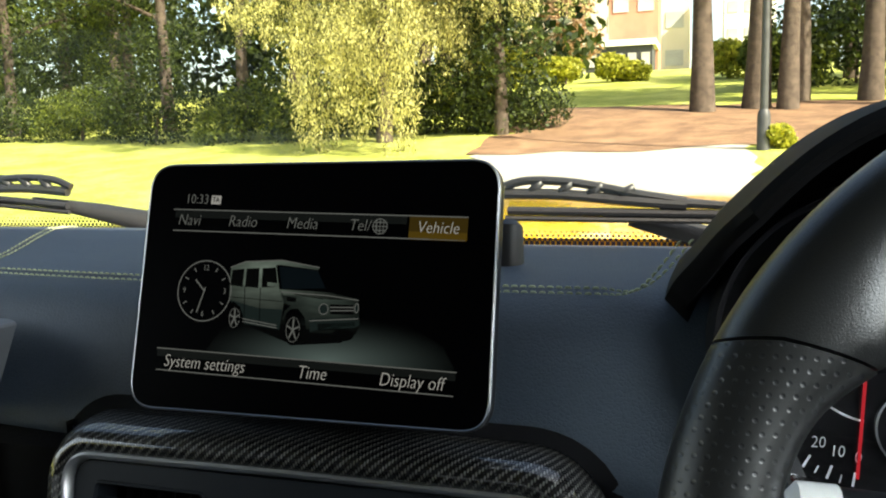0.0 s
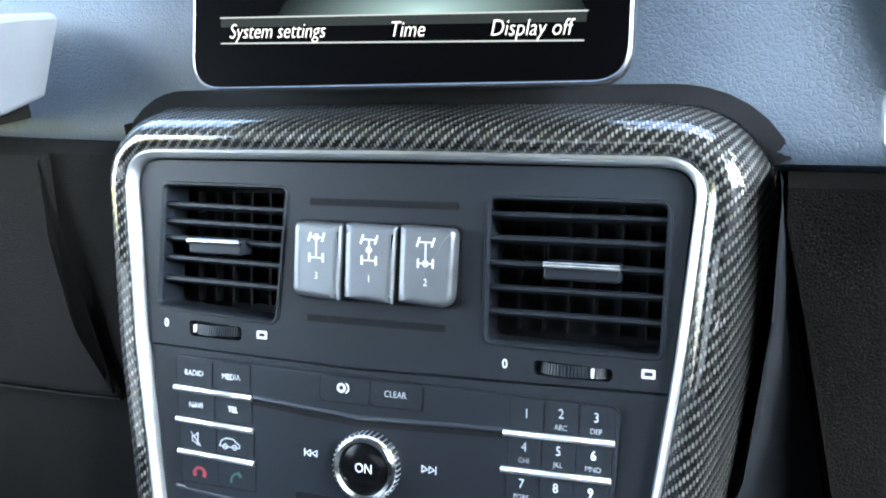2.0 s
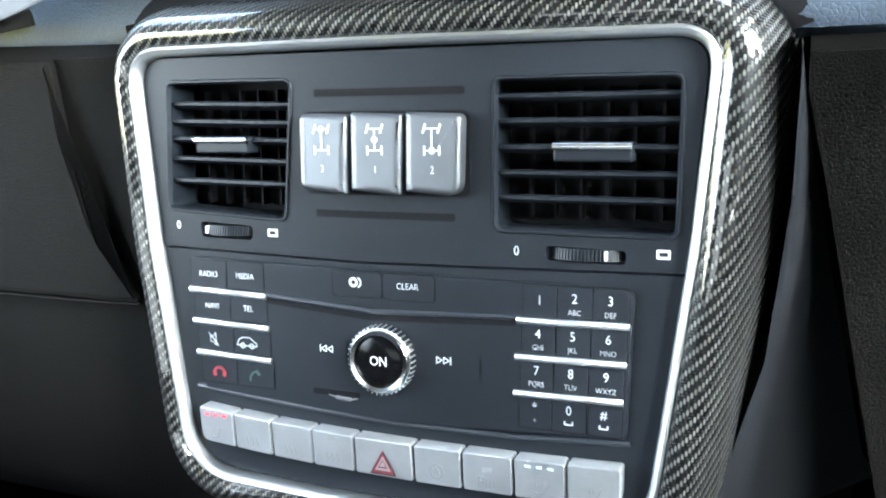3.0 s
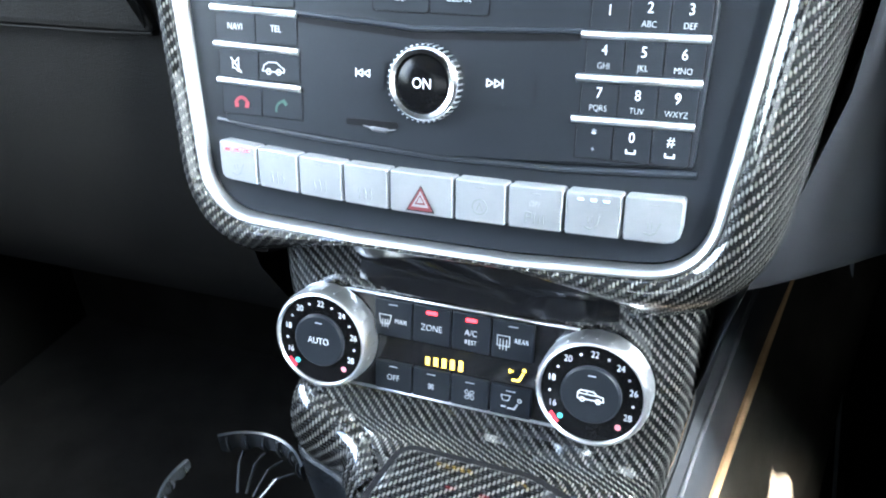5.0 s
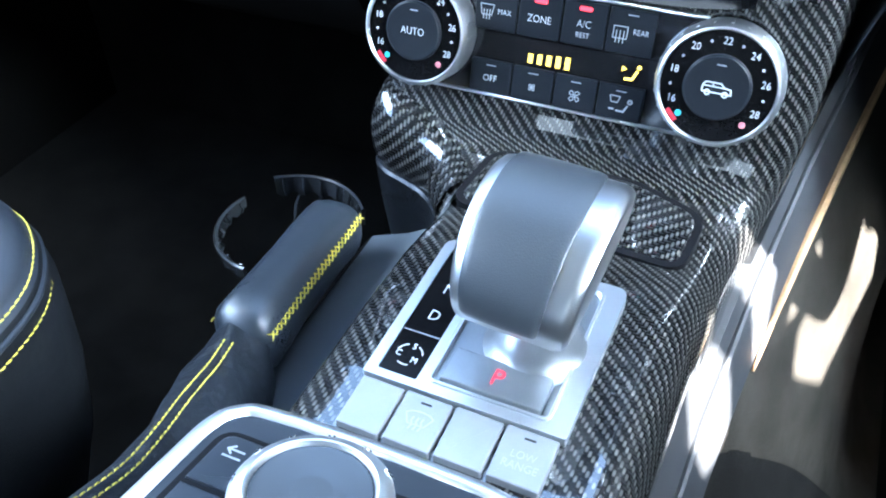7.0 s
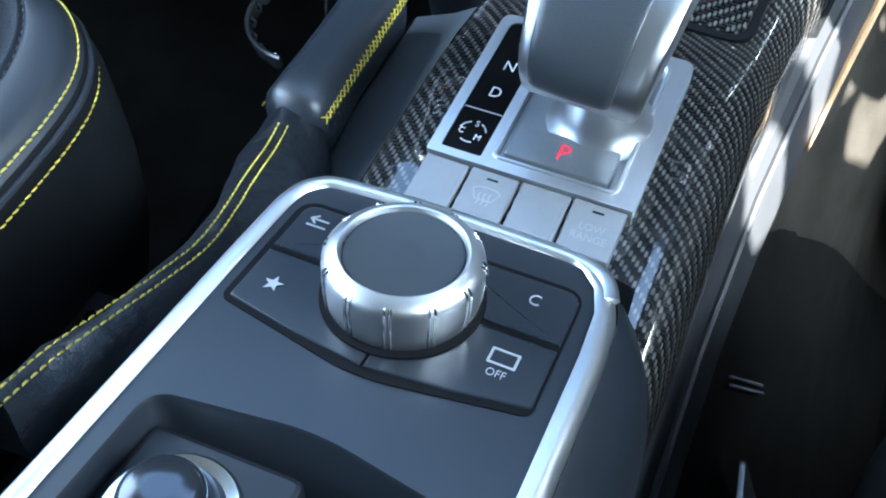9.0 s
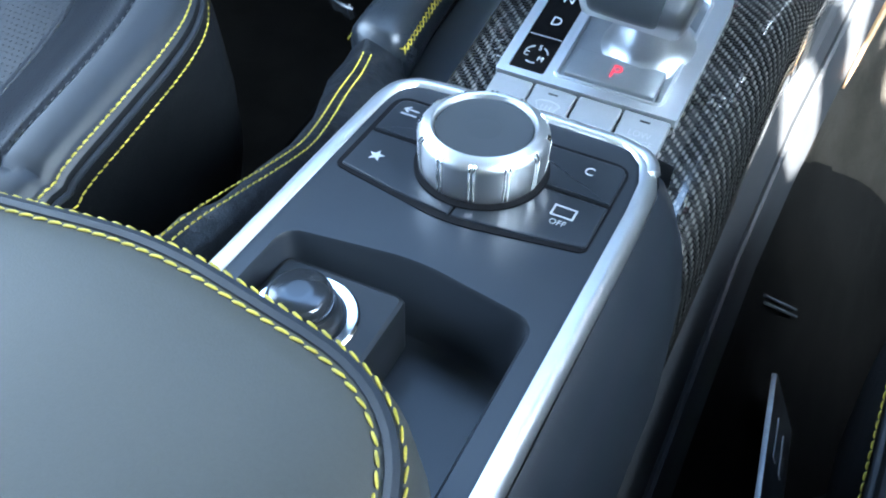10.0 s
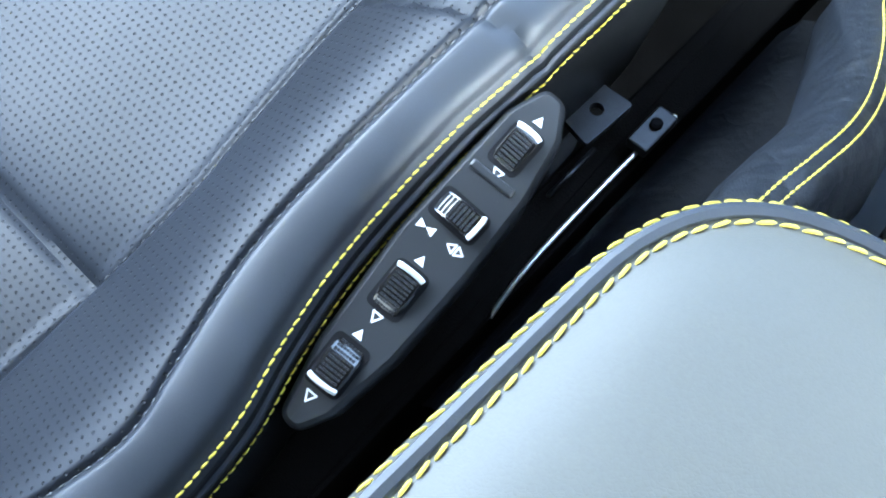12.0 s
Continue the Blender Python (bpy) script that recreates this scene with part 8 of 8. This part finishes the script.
for a0, a1, h0, h1, r in ((radians(38), radians(130), -0.010, 0.009, 0.056), (radians(160), radians(268), -0.006, 0.006, 0.048)):
    lp = []
    for i, a in enumerate(np.linspace(a0, a1, 25)):
        c, s_ = math.cos(a), math.sin(a)
        low = h0 + 0.0035 * (i % 4 < 2)
        lp.append([(c * r, s_ * r, low), (c * (r + 0.0022), s_ * (r + 0.0022), low), (c * (r + 0.003), s_ * (r + 0.003), h1 - 0.001), (c * (r + 0.0018), s_ * (r + 0.0018), h1), (c * r, s_ * r, h1 - 0.001)])
    holder = part("holder_arm", rings(bmesh.new(), lp, True, True), M_CUP, cup)
    for a in np.linspace(a0 + 0.12, a1 - 0.12, 6):
        c, s_ = math.cos(a), math.sin(a)
        part("rib", tube([(c * (r - 0.0008), s_ * (r - 0.0008), h1 - 0.002), (c * (r - 0.003), s_ * (r - 0.003), 0.0), (c * (r - 0.001), s_ * (r - 0.001), h0 + 0.002)], 0.0012, 6), M_CUP, holder)
for a in (0.9, 1.25, 1.6, 1.95):
    part("spoke", tube([(0.052 * math.cos(a), 0.052 * math.sin(a), -0.008), (0.038 * math.cos(a), 0.038 * math.sin(a), -0.006), (0.02 * math.cos(a), 0.02 * math.sin(a), -0.02)], 0.0013, 6), M_CUP, cup)
part("bracket", tube([(0.02, 0.0, -0.03), (0.06, 0.02, -0.05), (0.10, 0.03, -0.05)], 0.006, 8), M_DARK, cup)

# ---- seats ----


def curve(pts):
    """A smooth function of y through the given (y, value) pairs."""
    ys = [p[0] for p in pts]

    def at_y(y):
        y = min(max(y, ys[0]), ys[-1])
        i = max(0, min(len(pts) - 2, sum(1 for q in ys if q <= y) - 1))
        k = (y - ys[i]) / (ys[i + 1] - ys[i])
        m = [(pts[min(q + 1, len(pts) - 1)][1] - pts[max(q - 1, 0)][1]) / (ys[min(q + 1, len(pts) - 1)] - ys[max(q - 1, 0)]) for q in (i, i + 1)]
        h = ys[i + 1] - ys[i]
        return (2 * k ** 3 - 3 * k * k + 1) * pts[i][1] + (k ** 3 - 2 * k * k + k) * h * m[0] + (3 * k * k - 2 * k ** 3) * pts[i + 1][1] + (k ** 3 - k * k) * h * m[1]
    return at_y


# seams of the passenger cushion: along the edge, along the bolster, and inside it
edge_seam = curve([(-0.22, -0.330), (0.05, -0.328), (0.10, -0.329), (0.13, -0.332), (0.155, -0.339), (0.19, -0.3455), (0.245, -0.348), (0.28, -0.346), (0.34, -0.3455), (0.37, -0.347), (0.39, -0.352), (0.405, -0.362), (0.418, -0.377), (0.43, -0.398), (0.44, -0.43)])
bolster_seam = curve([(-0.22, -0.364), (0.05, -0.362), (0.08, -0.354), (0.105, -0.350), (0.133, -0.357), (0.17, -0.365), (0.215, -0.367), (0.28, -0.366), (0.34, -0.366), (0.38, -0.371), (0.41, -0.390), (0.43, -0.425), (0.44, -0.46)])
inner_seam = curve([(-0.22, -0.414), (0.124, -0.411), (0.174, -0.409), (0.194, -0.411), (0.262, -0.419), (0.288, -0.421), (0.34, -0.424), (0.39, -0.434), (0.42, -0.458), (0.44, -0.50)])


def groove(d, w=0.0014, k=0.0019):
    return k * math.exp(-(d / w) ** 2)


def seat_height(x, y):
    """The top of the passenger cushion: a dished centre and a raised bolster towards the tunnel."""
    base = 1.214 + 0.12 * (min(y, 0.30 + 0.3 * max(0, y - 0.30)) - 0.28)
    e = x - edge_seam(y)
    z = base + 0.028 * math.exp(-((e + 0.018) / 0.045) ** 2)
    if e > -0.006:
        z -= 0.0045 * ((e + 0.006) / 0.010) ** 2
    return z - 0.016 * (max(0, y - 0.405) / 0.035) ** 2


def seat(mirror):
    mx = (lambda x: -0.368 - x) if mirror else (lambda x: x)
    who = "driver's" if mirror else "passenger"
    s = thing("car_seat", Matrix.Identity(4), "blue-black perforated leather " + who + " seat with yellow stitching", "car seat", "front seats")
    ys_ = list(np.linspace(-0.22, 0.02, 14)) + list(np.linspace(0.024, 0.40, 120)) + list(np.linspace(0.4025, 0.44, 16))
    NA, NB, NC, ND = 40, 36, 22, 5
    cols = NA + NB + NC + ND
    pos = {}
    for j, y in enumerate(ys_):
        a, b, c = inner_seam(y), bolster_seam(y), edge_seam(y)
        row = [-0.80 + (a + 0.80) * (1 - (1 - k / NA) ** 2.2) for k in range(NA)] + [a + (b - a) * (0.35 * k / NB + 0.65 * (0.5 - 0.5 * math.cos(math.pi * k / NB))) for k in range(NB)] + [b + (c - b) * (0.35 * k / NC + 0.65 * (0.5 - 0.5 * math.cos(math.pi * k / NC))) for k in range(NC)] + [c + 0.004 * k / ND for k in range(ND + 1)]
        for i, x in enumerate(row):
            z = seat_height(x, y) - groove(x - b) - groove(x - a, 0.0020, 0.0022) - 0.6 * groove(x - c)
            # the panels swell between their seams
            z -= 0.0065 * math.exp(-abs(x - a) / (0.011 if x > a else 0.020))
            if x < a:
                z -= 0.006 * math.exp(-abs(y - 0.124) / 0.016)
            if x > a:
                z -= groove(y - (0.279 + 0.25 * (x + 0.366)), 0.0022, 0.0024)
            else:
                z -= groove(y - 0.124 - 0.02 * (x - a), 0.0030, 0.0030) + 0.003 * min(1, (a - x) / 0.006)
            if c - 0.03 < x < c:
                z += 0.0002 * math.sin(y * 210 + 3 * math.sin(y * 57)) * (1 - (c - x) / 0.03)
            pos[i, j] = (mx(x), y, z)
    for nm, lo, hi in (("centre_panel", 0, NA), ("bolster_insert", NA, NA + NB), ("bolster_side", NA + NB, cols)):
        bm = bmesh.new()
        rings(bm, [[pos[i, j] for i in range(lo, hi + 1)] for j in range(len(ys_))], closed=False)
        part(nm, bm, M_LEATHER if nm == "bolster_side" else M_PERF, s, "smooth blue-black leather" if nm == "bolster_side" else "perforated blue-black leather")
    outline = [Vector(pos[cols, j]) for j in range(len(ys_))] + [Vector(pos[i, len(ys_) - 1]) for i in range(cols - 1, -1, -1)]
    ctr = Vector((mx(-0.60), 0.05, 0))
    low = []
    for p in outline:
        d = p - ctr
        d.z = 0
        low.append(d.normalized())
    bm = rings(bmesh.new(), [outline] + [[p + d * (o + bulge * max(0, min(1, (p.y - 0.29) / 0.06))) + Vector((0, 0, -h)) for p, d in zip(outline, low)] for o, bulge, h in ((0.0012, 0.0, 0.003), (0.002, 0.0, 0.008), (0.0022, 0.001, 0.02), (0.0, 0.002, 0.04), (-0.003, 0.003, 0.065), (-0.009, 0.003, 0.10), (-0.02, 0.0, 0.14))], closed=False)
    part("side_panel", bm, M_SEATSIDE, s, "plain seat side, darkened in its colour for shade")
    # yellow double seam along the edge, over the piping
    side = Vector((-1 if mirror else 1, 0, 0))
    n_ = (0.3 * side.x, 0, 1)
    span = range(14, len(ys_) - 2)
    part("stitching", stitches([Vector(pos[cols - 2, j]) + Vector((0, 0, 0.0006)) for j in span], 0.0037, 0.0032, 0.00046, n_, 0.1), M_STITCH, s, "yellow sewn seam")
    part("stitching", stitches([Vector(pos[cols, j]) + side * 0.0024 + Vector((0, 0, -0.011)) for j in span], 0.0037, 0.0032, 0.00042, (side.x, 0, 0.5), 0.1), M_STITCH, s, "yellow sewn seam")
    part("piping", tube([Vector(pos[cols, j]) + side * 0.0012 + Vector((0, 0, -0.004)) for j in range(10, len(ys_) - 2)], 0.0016, 8), M_LEATHER, s, "leather piping")
    for i, first in ((NA, 0.128), (NA + NB, 0.0)):
        path = [Vector(pos[i + 1, j]) + Vector((0, 0, 0.0006)) for j in range(len(ys_)) if first < ys_[j] < 0.43]
        part("stitching", stitches(path, 0.0046, 0.0024, 0.00032, (0, 0, 1)), M_STITCHGREY, s, "grey sewn seam")
    part("base_pan", box(mx(-0.575), 0.06, 0.46, 0.60, 1.02, 1.09, 0.03, 0.01), M_PLASTIC, s)
    return s


seat(False)
seat(True)

# seat switch panel
c_, a_ = Vector((0.9838, 0.0796, -0.1607)), Vector((-0.0506, 0.9829, 0.1772))
n_ = c_.cross(a_)
MS = Matrix(((c_.x, a_.x, n_.x, -0.3225), (c_.y, a_.y, n_.y, 0.2115), (c_.z, a_.z, n_.z, 1.219), (0, 0, 0, 1)))
swp = thing("seat_switch_panel", MS, "black seat adjustment panel with four rocker switches", "switch panel")
O = rounded([(x * MM, y * MM, r * MM) for x, y, r in [(-6.5, -73, 6), (2, -74, 7), (8, -63, 12), (12.5, -36, 20), (13.5, 0, 30), (12.5, 32, 20), (8.5, 56, 9), (1, 68.5, 6), (-8, 69, 7), (-13.5, 54, 10), (-14.5, 33, 20), (-16, 0, 30), (-12.5, -46, 20)]], 6)
part("panel", rings(bmesh.new(), [at(O, -0.03), at(O, -0.004), at(inset(O, 0.8 * MM), -0.0012), at(inset(O, 2.4 * MM), 0.0)], True, True), M_PLASTIC, swp, "satin black panel")
part("divider", box(-2 * MM, 31.5 * MM, 18 * MM, 3.4 * MM, -0.002, 0.0011, 0.0012, 0.0009), M_PLASTIC, swp)
for cx, cy, w, h, turn, white in ((-2.2, 44.5, 10.2, 15.5, -2, 1), (-2.4, 14.8, 17.6, 9.6, -2, 2), (-2.0, -17.2, 11.2, 16.6, 1, 1), (-1.5, -48.4, 11.8, 17.2, 2, -1)):
    r = new("rocker_switch")
    r.parent = swp
    r.matrix_local = Matrix.Translation((cx * MM, cy * MM, 0)) @ Matrix.Rotation(radians(turn), 4, 'Z')
    tagged(r, "ribbed black rocker switch with a white end mark")
    part("surround", slab(rrect(0, 0, (w + 2.4) * MM, (h + 2.4) * MM, 3 * MM), -0.002, 0.0003), M_DARK, r)
    lng, brd = (h, w) if h > w else (w, h)
    lp = []
    for k in range(11):
        q = -1 + 2 * k / 10
        zz = 0.0032 * (1 - 0.75 * q * q) + 0.0006 + 0.0016 * q * (1 if white > 0 else -1)
        tw = brd / 2 * MM * (1 - 0.08 * q ** 4)
        row = [(-tw, -0.001), (-tw, zz - 0.0012), (-tw * 0.86, zz - 0.0002), (0, zz + 0.0002), (tw * 0.86, zz - 0.0002), (tw, zz - 0.0012), (tw, -0.001)]
        lp.append([(u, q * lng / 2 * MM, z) if h > w else (q * lng / 2 * MM, -u, z) for u, z in row])
    part("rocker", rings(bmesh.new(), lp, True, True), M_GLOSSBLACK, r, "black rocker")
    bm = bmesh.new()
    for k in range(9):
        q = -0.72 + 1.44 * k / 8 - 0.14 * (1 if white > 0 else -1)
        zz = 0.0032 * (1 - 0.75 * q * q) + 0.0007 + 0.0016 * q * (1 if white > 0 else -1)
        for u in np.linspace(-0.62, 0.62, 7):
            uu, vv = u * brd / 2 * MM, q * lng / 2 * MM
            px, py = (uu, vv) if h > w else (vv, uu)
            box(px, py, 0.0009, 0.0009, zz - 0.0004, zz + 0.00035, 0, 0, bm)
    part("grip_pimple", bm, M_PLASTIC, r, kind="stuff")
    e = (lng / 2 - 1.1) * MM * (1 if white > 0 else -1)
    zz = 0.0032 * 0.32 + 0.0016 + (0.0016 * 0.9)
    pth = [(u * brd / 2 * MM, e - 0.0006 * abs(u) ** 3 * (1 if white > 0 else -1), zz - 0.0010 * abs(u) ** 4) for u in np.linspace(-0.92, 0.92, 9)]
    if h < w:
        pth = [(y, x, z) for x, y, z in pth]
    part("white_mark", tube(pth, 0.0011, 8, flat=0.7), M_PRINT, r, "white end mark")
mark = lambda bm: part("arrow_symbol", bm, M_PRINT, swp)
T = lambda cx, cy, s, up: [((cx - s) * MM, (cy - s * 0.8 * up) * MM), ((cx + s) * MM, (cy - s * 0.8 * up) * MM), (cx * MM, (cy + s * up) * MM)]
for cx, cy, s, up in ((-2.0, 57.0, 1.9, 1), (-2.5, -4.8, 1.9, 1), (-2.5, -36.2, 1.9, 1)):
    mark(poly(T(cx, cy, s, up), 0.00005))
mark(poly([(-11.6 * MM, 6.4 * MM), (-11.6 * MM, 3.0 * MM), (-8.5 * MM, 4.7 * MM)], 0.00005))
mark(poly([(-5.2 * MM, 6.5 * MM), (-5.2 * MM, 3.1 * MM), (-8.3 * MM, 4.8 * MM)][::-1], 0.00005))
for cx, cy in ((-1.8, 33.6), (-2.0, -28.8), (-2.0, -61.8)):
    q = T(cx, cy, 1.9, -1)
    mark(stroke(q + [q[0]], 0.0006, 0.00005))
for s in (-1, 1):
    q = [((3.9 + 0.5 * s) * MM, 6.6 * MM), ((3.9 + 0.5 * s) * MM, 3.2 * MM), ((3.9 + 3.2 * s) * MM, 4.9 * MM)]
    mark(stroke(q + [q[0]], 0.0006, 0.00005))

rail = thing("seat_rail", Matrix.Translation((-0.315, 0.30, 1.14)), "dark steel seat rail with a bright edge beside the cushion", "seat rail")
part("rail", box(-0.008, 0.02, 0.026, 0.42, -0.05, -0.006, 0.002, 0.002), M_DASHLOW, rail)
part("rail_lip", tube(smooth_path([(0.004, -0.07, -0.008), (0.002, -0.05, -0.002), (0.001, -0.02, 0.0), (0.001, 0.03, 0.0), (0.002, 0.058, -0.001)], 6), 0.0013, 8), M_SATIN, rail, "bright thin edge")
part("rod", tube([(-0.013, -0.014, 0.002), (-0.013, 0.018, 0.002)], 0.0014, 8), M_DARKSTEEL, rail)
part("bracket", holed(rounded([(-0.031, 0.016, 0.002), (-0.015, 0.013, 0.002), (-0.013, 0.043, 0.002), (-0.032, 0.042, 0.002)], 3), [[(-0.0235 + 0.0035 * math.cos(a), 0.03 + 0.0035 * math.sin(a)) for a in np.linspace(0, 6.283, 13)[:-1]]], 0.010, 0.004), M_DARKSTEEL, rail, "dark steel bracket with a hole")
part("stud_plate", box(0.0, 0.042, 0.011, 0.024, 0.0, 0.006, 0.002, 0.001), M_DARKSTEEL, rail)
part("bolt", lathe([(0.003, 0.005), (0.003, 0.008), (0.002, 0.009)], 0.0, 0.044, 8), M_DARK, rail)
sill = thing("seat_plate", Matrix.LocRotScale((-0.030, 0.375, 1.02), Euler((0, radians(70), radians(8))), None), "small steel plate with raised marks beside the driver's seat", "metal plate")
part("plate", box(0, 0, 0.07, 0.10, 0, 0.003, 0.003, 0.001), M_STEEL, sill)
for k in range(2):
    part("mark_bar", box(-0.012 + 0.022 * k, 0.02, 0.008, 0.024, 0.0028, 0.0036, 0.001), M_PRINTDIM, sill)

# ---- steering wheel and instruments ----
TILT_W = 20
MW = Matrix.Translation((0.199, 0.50, 1.603)) @ Matrix.Rotation(radians(90 - TILT_W), 4, 'X') @ Matrix.Rotation(0, 4, 'Z')
sw_ = thing("steering_wheel", MW, "black leather steering wheel with perforated grips", "steering wheel")


def rim_piece(a0, a1, n, spread, material, name, label, skew0=0.0, skew1=0.0):
    """A stretch of the rim: a thick ring that swells inwards at the thumb rests; its end seams may run slantwise."""
    loops = []
    for k in range(n + 1):
        a = a0 + (a1 - a0) * k / n
        near0, near1 = max(0, 1 - (a - a0) / 14), max(0, 1 - (a1 - a) / 14)
        t, row = 0.0182 + spread, []
        swell = 0.0135 * (math.exp(-((a - 147) / 8.5) ** 2) + math.exp(-((a - 33) / 8.5) ** 2))
        for j in range(28):
            f = 2 * math.pi * j / 28
            c = math.cos(f)
            r = 0.19 - t + c * (t if c > 0 else t + swell)
            q = radians(a + c * (skew0 * near0 + skew1 * near1))
            row.append((math.cos(q) * r, math.sin(q) * r, t * math.sin(f)))
        lift = max(0, -0.125 - math.sin(radians(a)) * (0.19 - t)) * 0.8
        loops.append([(x, y + lift, z) for x, y, z in row])
    return part(name, rings(bmesh.new(), loops, True, True), material, sw_, label)


rim_piece(29, 150.6, 80, 0.0, M_WHEEL, "rim", "smooth black leather rim", -3.2, 3.2)
rim_piece(151, 222, 60, 0.0004, M_WHEELPERF, "grip", "perforated black leather grip", 3.2, 0.0)
rim_piece(-42, 28.6, 60, 0.0004, M_WHEELPERF, "grip", "perforated black leather grip", 0.0, -3.2)
rim_piece(222.4, 317.6, 40, 0.0, M_WHEEL, "rim", "smooth black leather rim")
part("hub", lathe([(0.05, -0.05), (0.062, -0.02), (0.06, 0.0), (0.04, 0.008)], seg=40), M_PLASTIC, sw_)
for a in (178, 2, 250, 290):
    q = radians(a)
    part("spoke", tube([(math.cos(q) * 0.055, math.sin(q) * 0.055, -0.012), (math.cos(q) * 0.10, math.sin(q) * 0.10, -0.014), (math.cos(q) * 0.165, math.sin(q) * 0.165, -0.004)], [0.02, 0.016, 0.013], 12, flat=0.5, up=(0, 0, 1)), M_SATIN if a < 200 else M_PLASTIC, sw_)

clus = thing("instrument_cluster", leaning(0.105, 0.665, 1.650, 8), "black instrument dials with white figures and a red needle", "instrument cluster")
part("dial_face", lathe([(0.072, -0.004), (0.072, 0.0)], seg=64), M_GLOSSBLACK, clus, "black dial face")
# The upper rim is black in place of chrome, standing for the hood's shade.
for nm, a0, a1, mt, lb in (("dial_rim", 195, 372, M_CHROME, "chromed lower dial rim"), ("dial_rim_shade", 12, 195, M_DARK, "upper dial rim coloured black for the hood's shade")):
    part(nm, rings(bmesh.new(), [[(math.cos(a) * r, math.sin(a) * r, z) for r, z in ((0.071, 0.0), (0.0715, 0.010), (0.074, 0.013), (0.077, 0.008), (0.078, -0.002))] for a in np.linspace(radians(a0), radians(a1), 40)], closed=False), mt, clus, lb)
bm, bm2 = bmesh.new(), bmesh.new()
for k in range(0, 13):
    a = radians(-99 - k * 5.2 * 0.95)
    r0 = 0.061 if k % 2 == 0 else 0.0635
    stroke([(r0 * math.cos(a), r0 * math.sin(a)), (0.067 * math.cos(a), 0.067 * math.sin(a))], 0.0011 if k % 2 == 0 else 0.0006, 0.0003, bm)
part("scale_marks", bm, M_PRINT, clus)
for k in range(0, 9):
    a = radians(-99 - k * 9.9)
    if k < 4 or k % 2 == 0:
        text(str(k * 10), clus, 0.0535 * math.cos(a), 0.0535 * math.sin(a), 0.0003, 0.0078, M_PRINT, name="figure", slant=0.1)
part("needle", stroke([(-0.0052, -0.004), (-0.0088, -0.062)], 0.0014, 0.002, None, 0.0006), M_LEDRED, clus, "lit red needle")
part("needle_cap", lathe([(0.012, 0.0), (0.012, 0.004), (0.008, 0.006)], 0, 0, 24), M_GLOSSBLACK, clus)
part("arc_line", stroke(arc(0, 0, 0.036, radians(-175), radians(-100), 20), 0.0011, 0.0004), M_PRINT, clus)
part("sub_dial", lathe([(0.019, 0.0005), (0.0195, 0.002), (0.0185, 0.0022)], 0.018, -0.038, 36, cap=False), M_SATIN, clus, "small chromed sub-dial ring")
text("1/2", clus, 0.009, -0.038, 0.0006, 0.0062, M_PRINT)
part("surround", rings(bmesh.new(), [[(x, y, 0.016) for x, y in rrect(0.085, -0.01, 0.26, 0.16, 0.05)], [(x, y, -0.006) for x, y in rrect(0.085, -0.01, 0.24, 0.145, 0.05)]], False, True), M_PLASTIC, clus)
stalk = thing("column_stalk", Matrix.Translation((0.075, 0.60, 1.595)), "column stalk with a bright end cap", "stalk")
part("lever", tube([(0.09, 0.02, -0.01), (0.03, 0.0, 0.0), (0.0, -0.004, 0.002)], [0.008, 0.009, 0.010], 12), M_PLASTIC, stalk)
part("end_cap", tube([(0.004, -0.004, 0.002), (-0.012, -0.006, 0.003), (-0.016, -0.006, 0.003)], [0.0105, 0.0105, 0.006], 16), M_WHITECAP, stalk, "end cap coloured white for the sun on it")
start = thing("start_button", leaning(0.024, 0.617, 1.590, 8), "oval satin chrome start switch", "start button")
part("bezel", slab(rrect(0, 0, 0.017, 0.027, 0.008), -0.004, 0.003, 0.0015), M_SATIN, start)
part("cap", slab(rrect(0, 0, 0.012, 0.020, 0.005), 0.002, 0.0042, 0.001), M_CHROME, start)
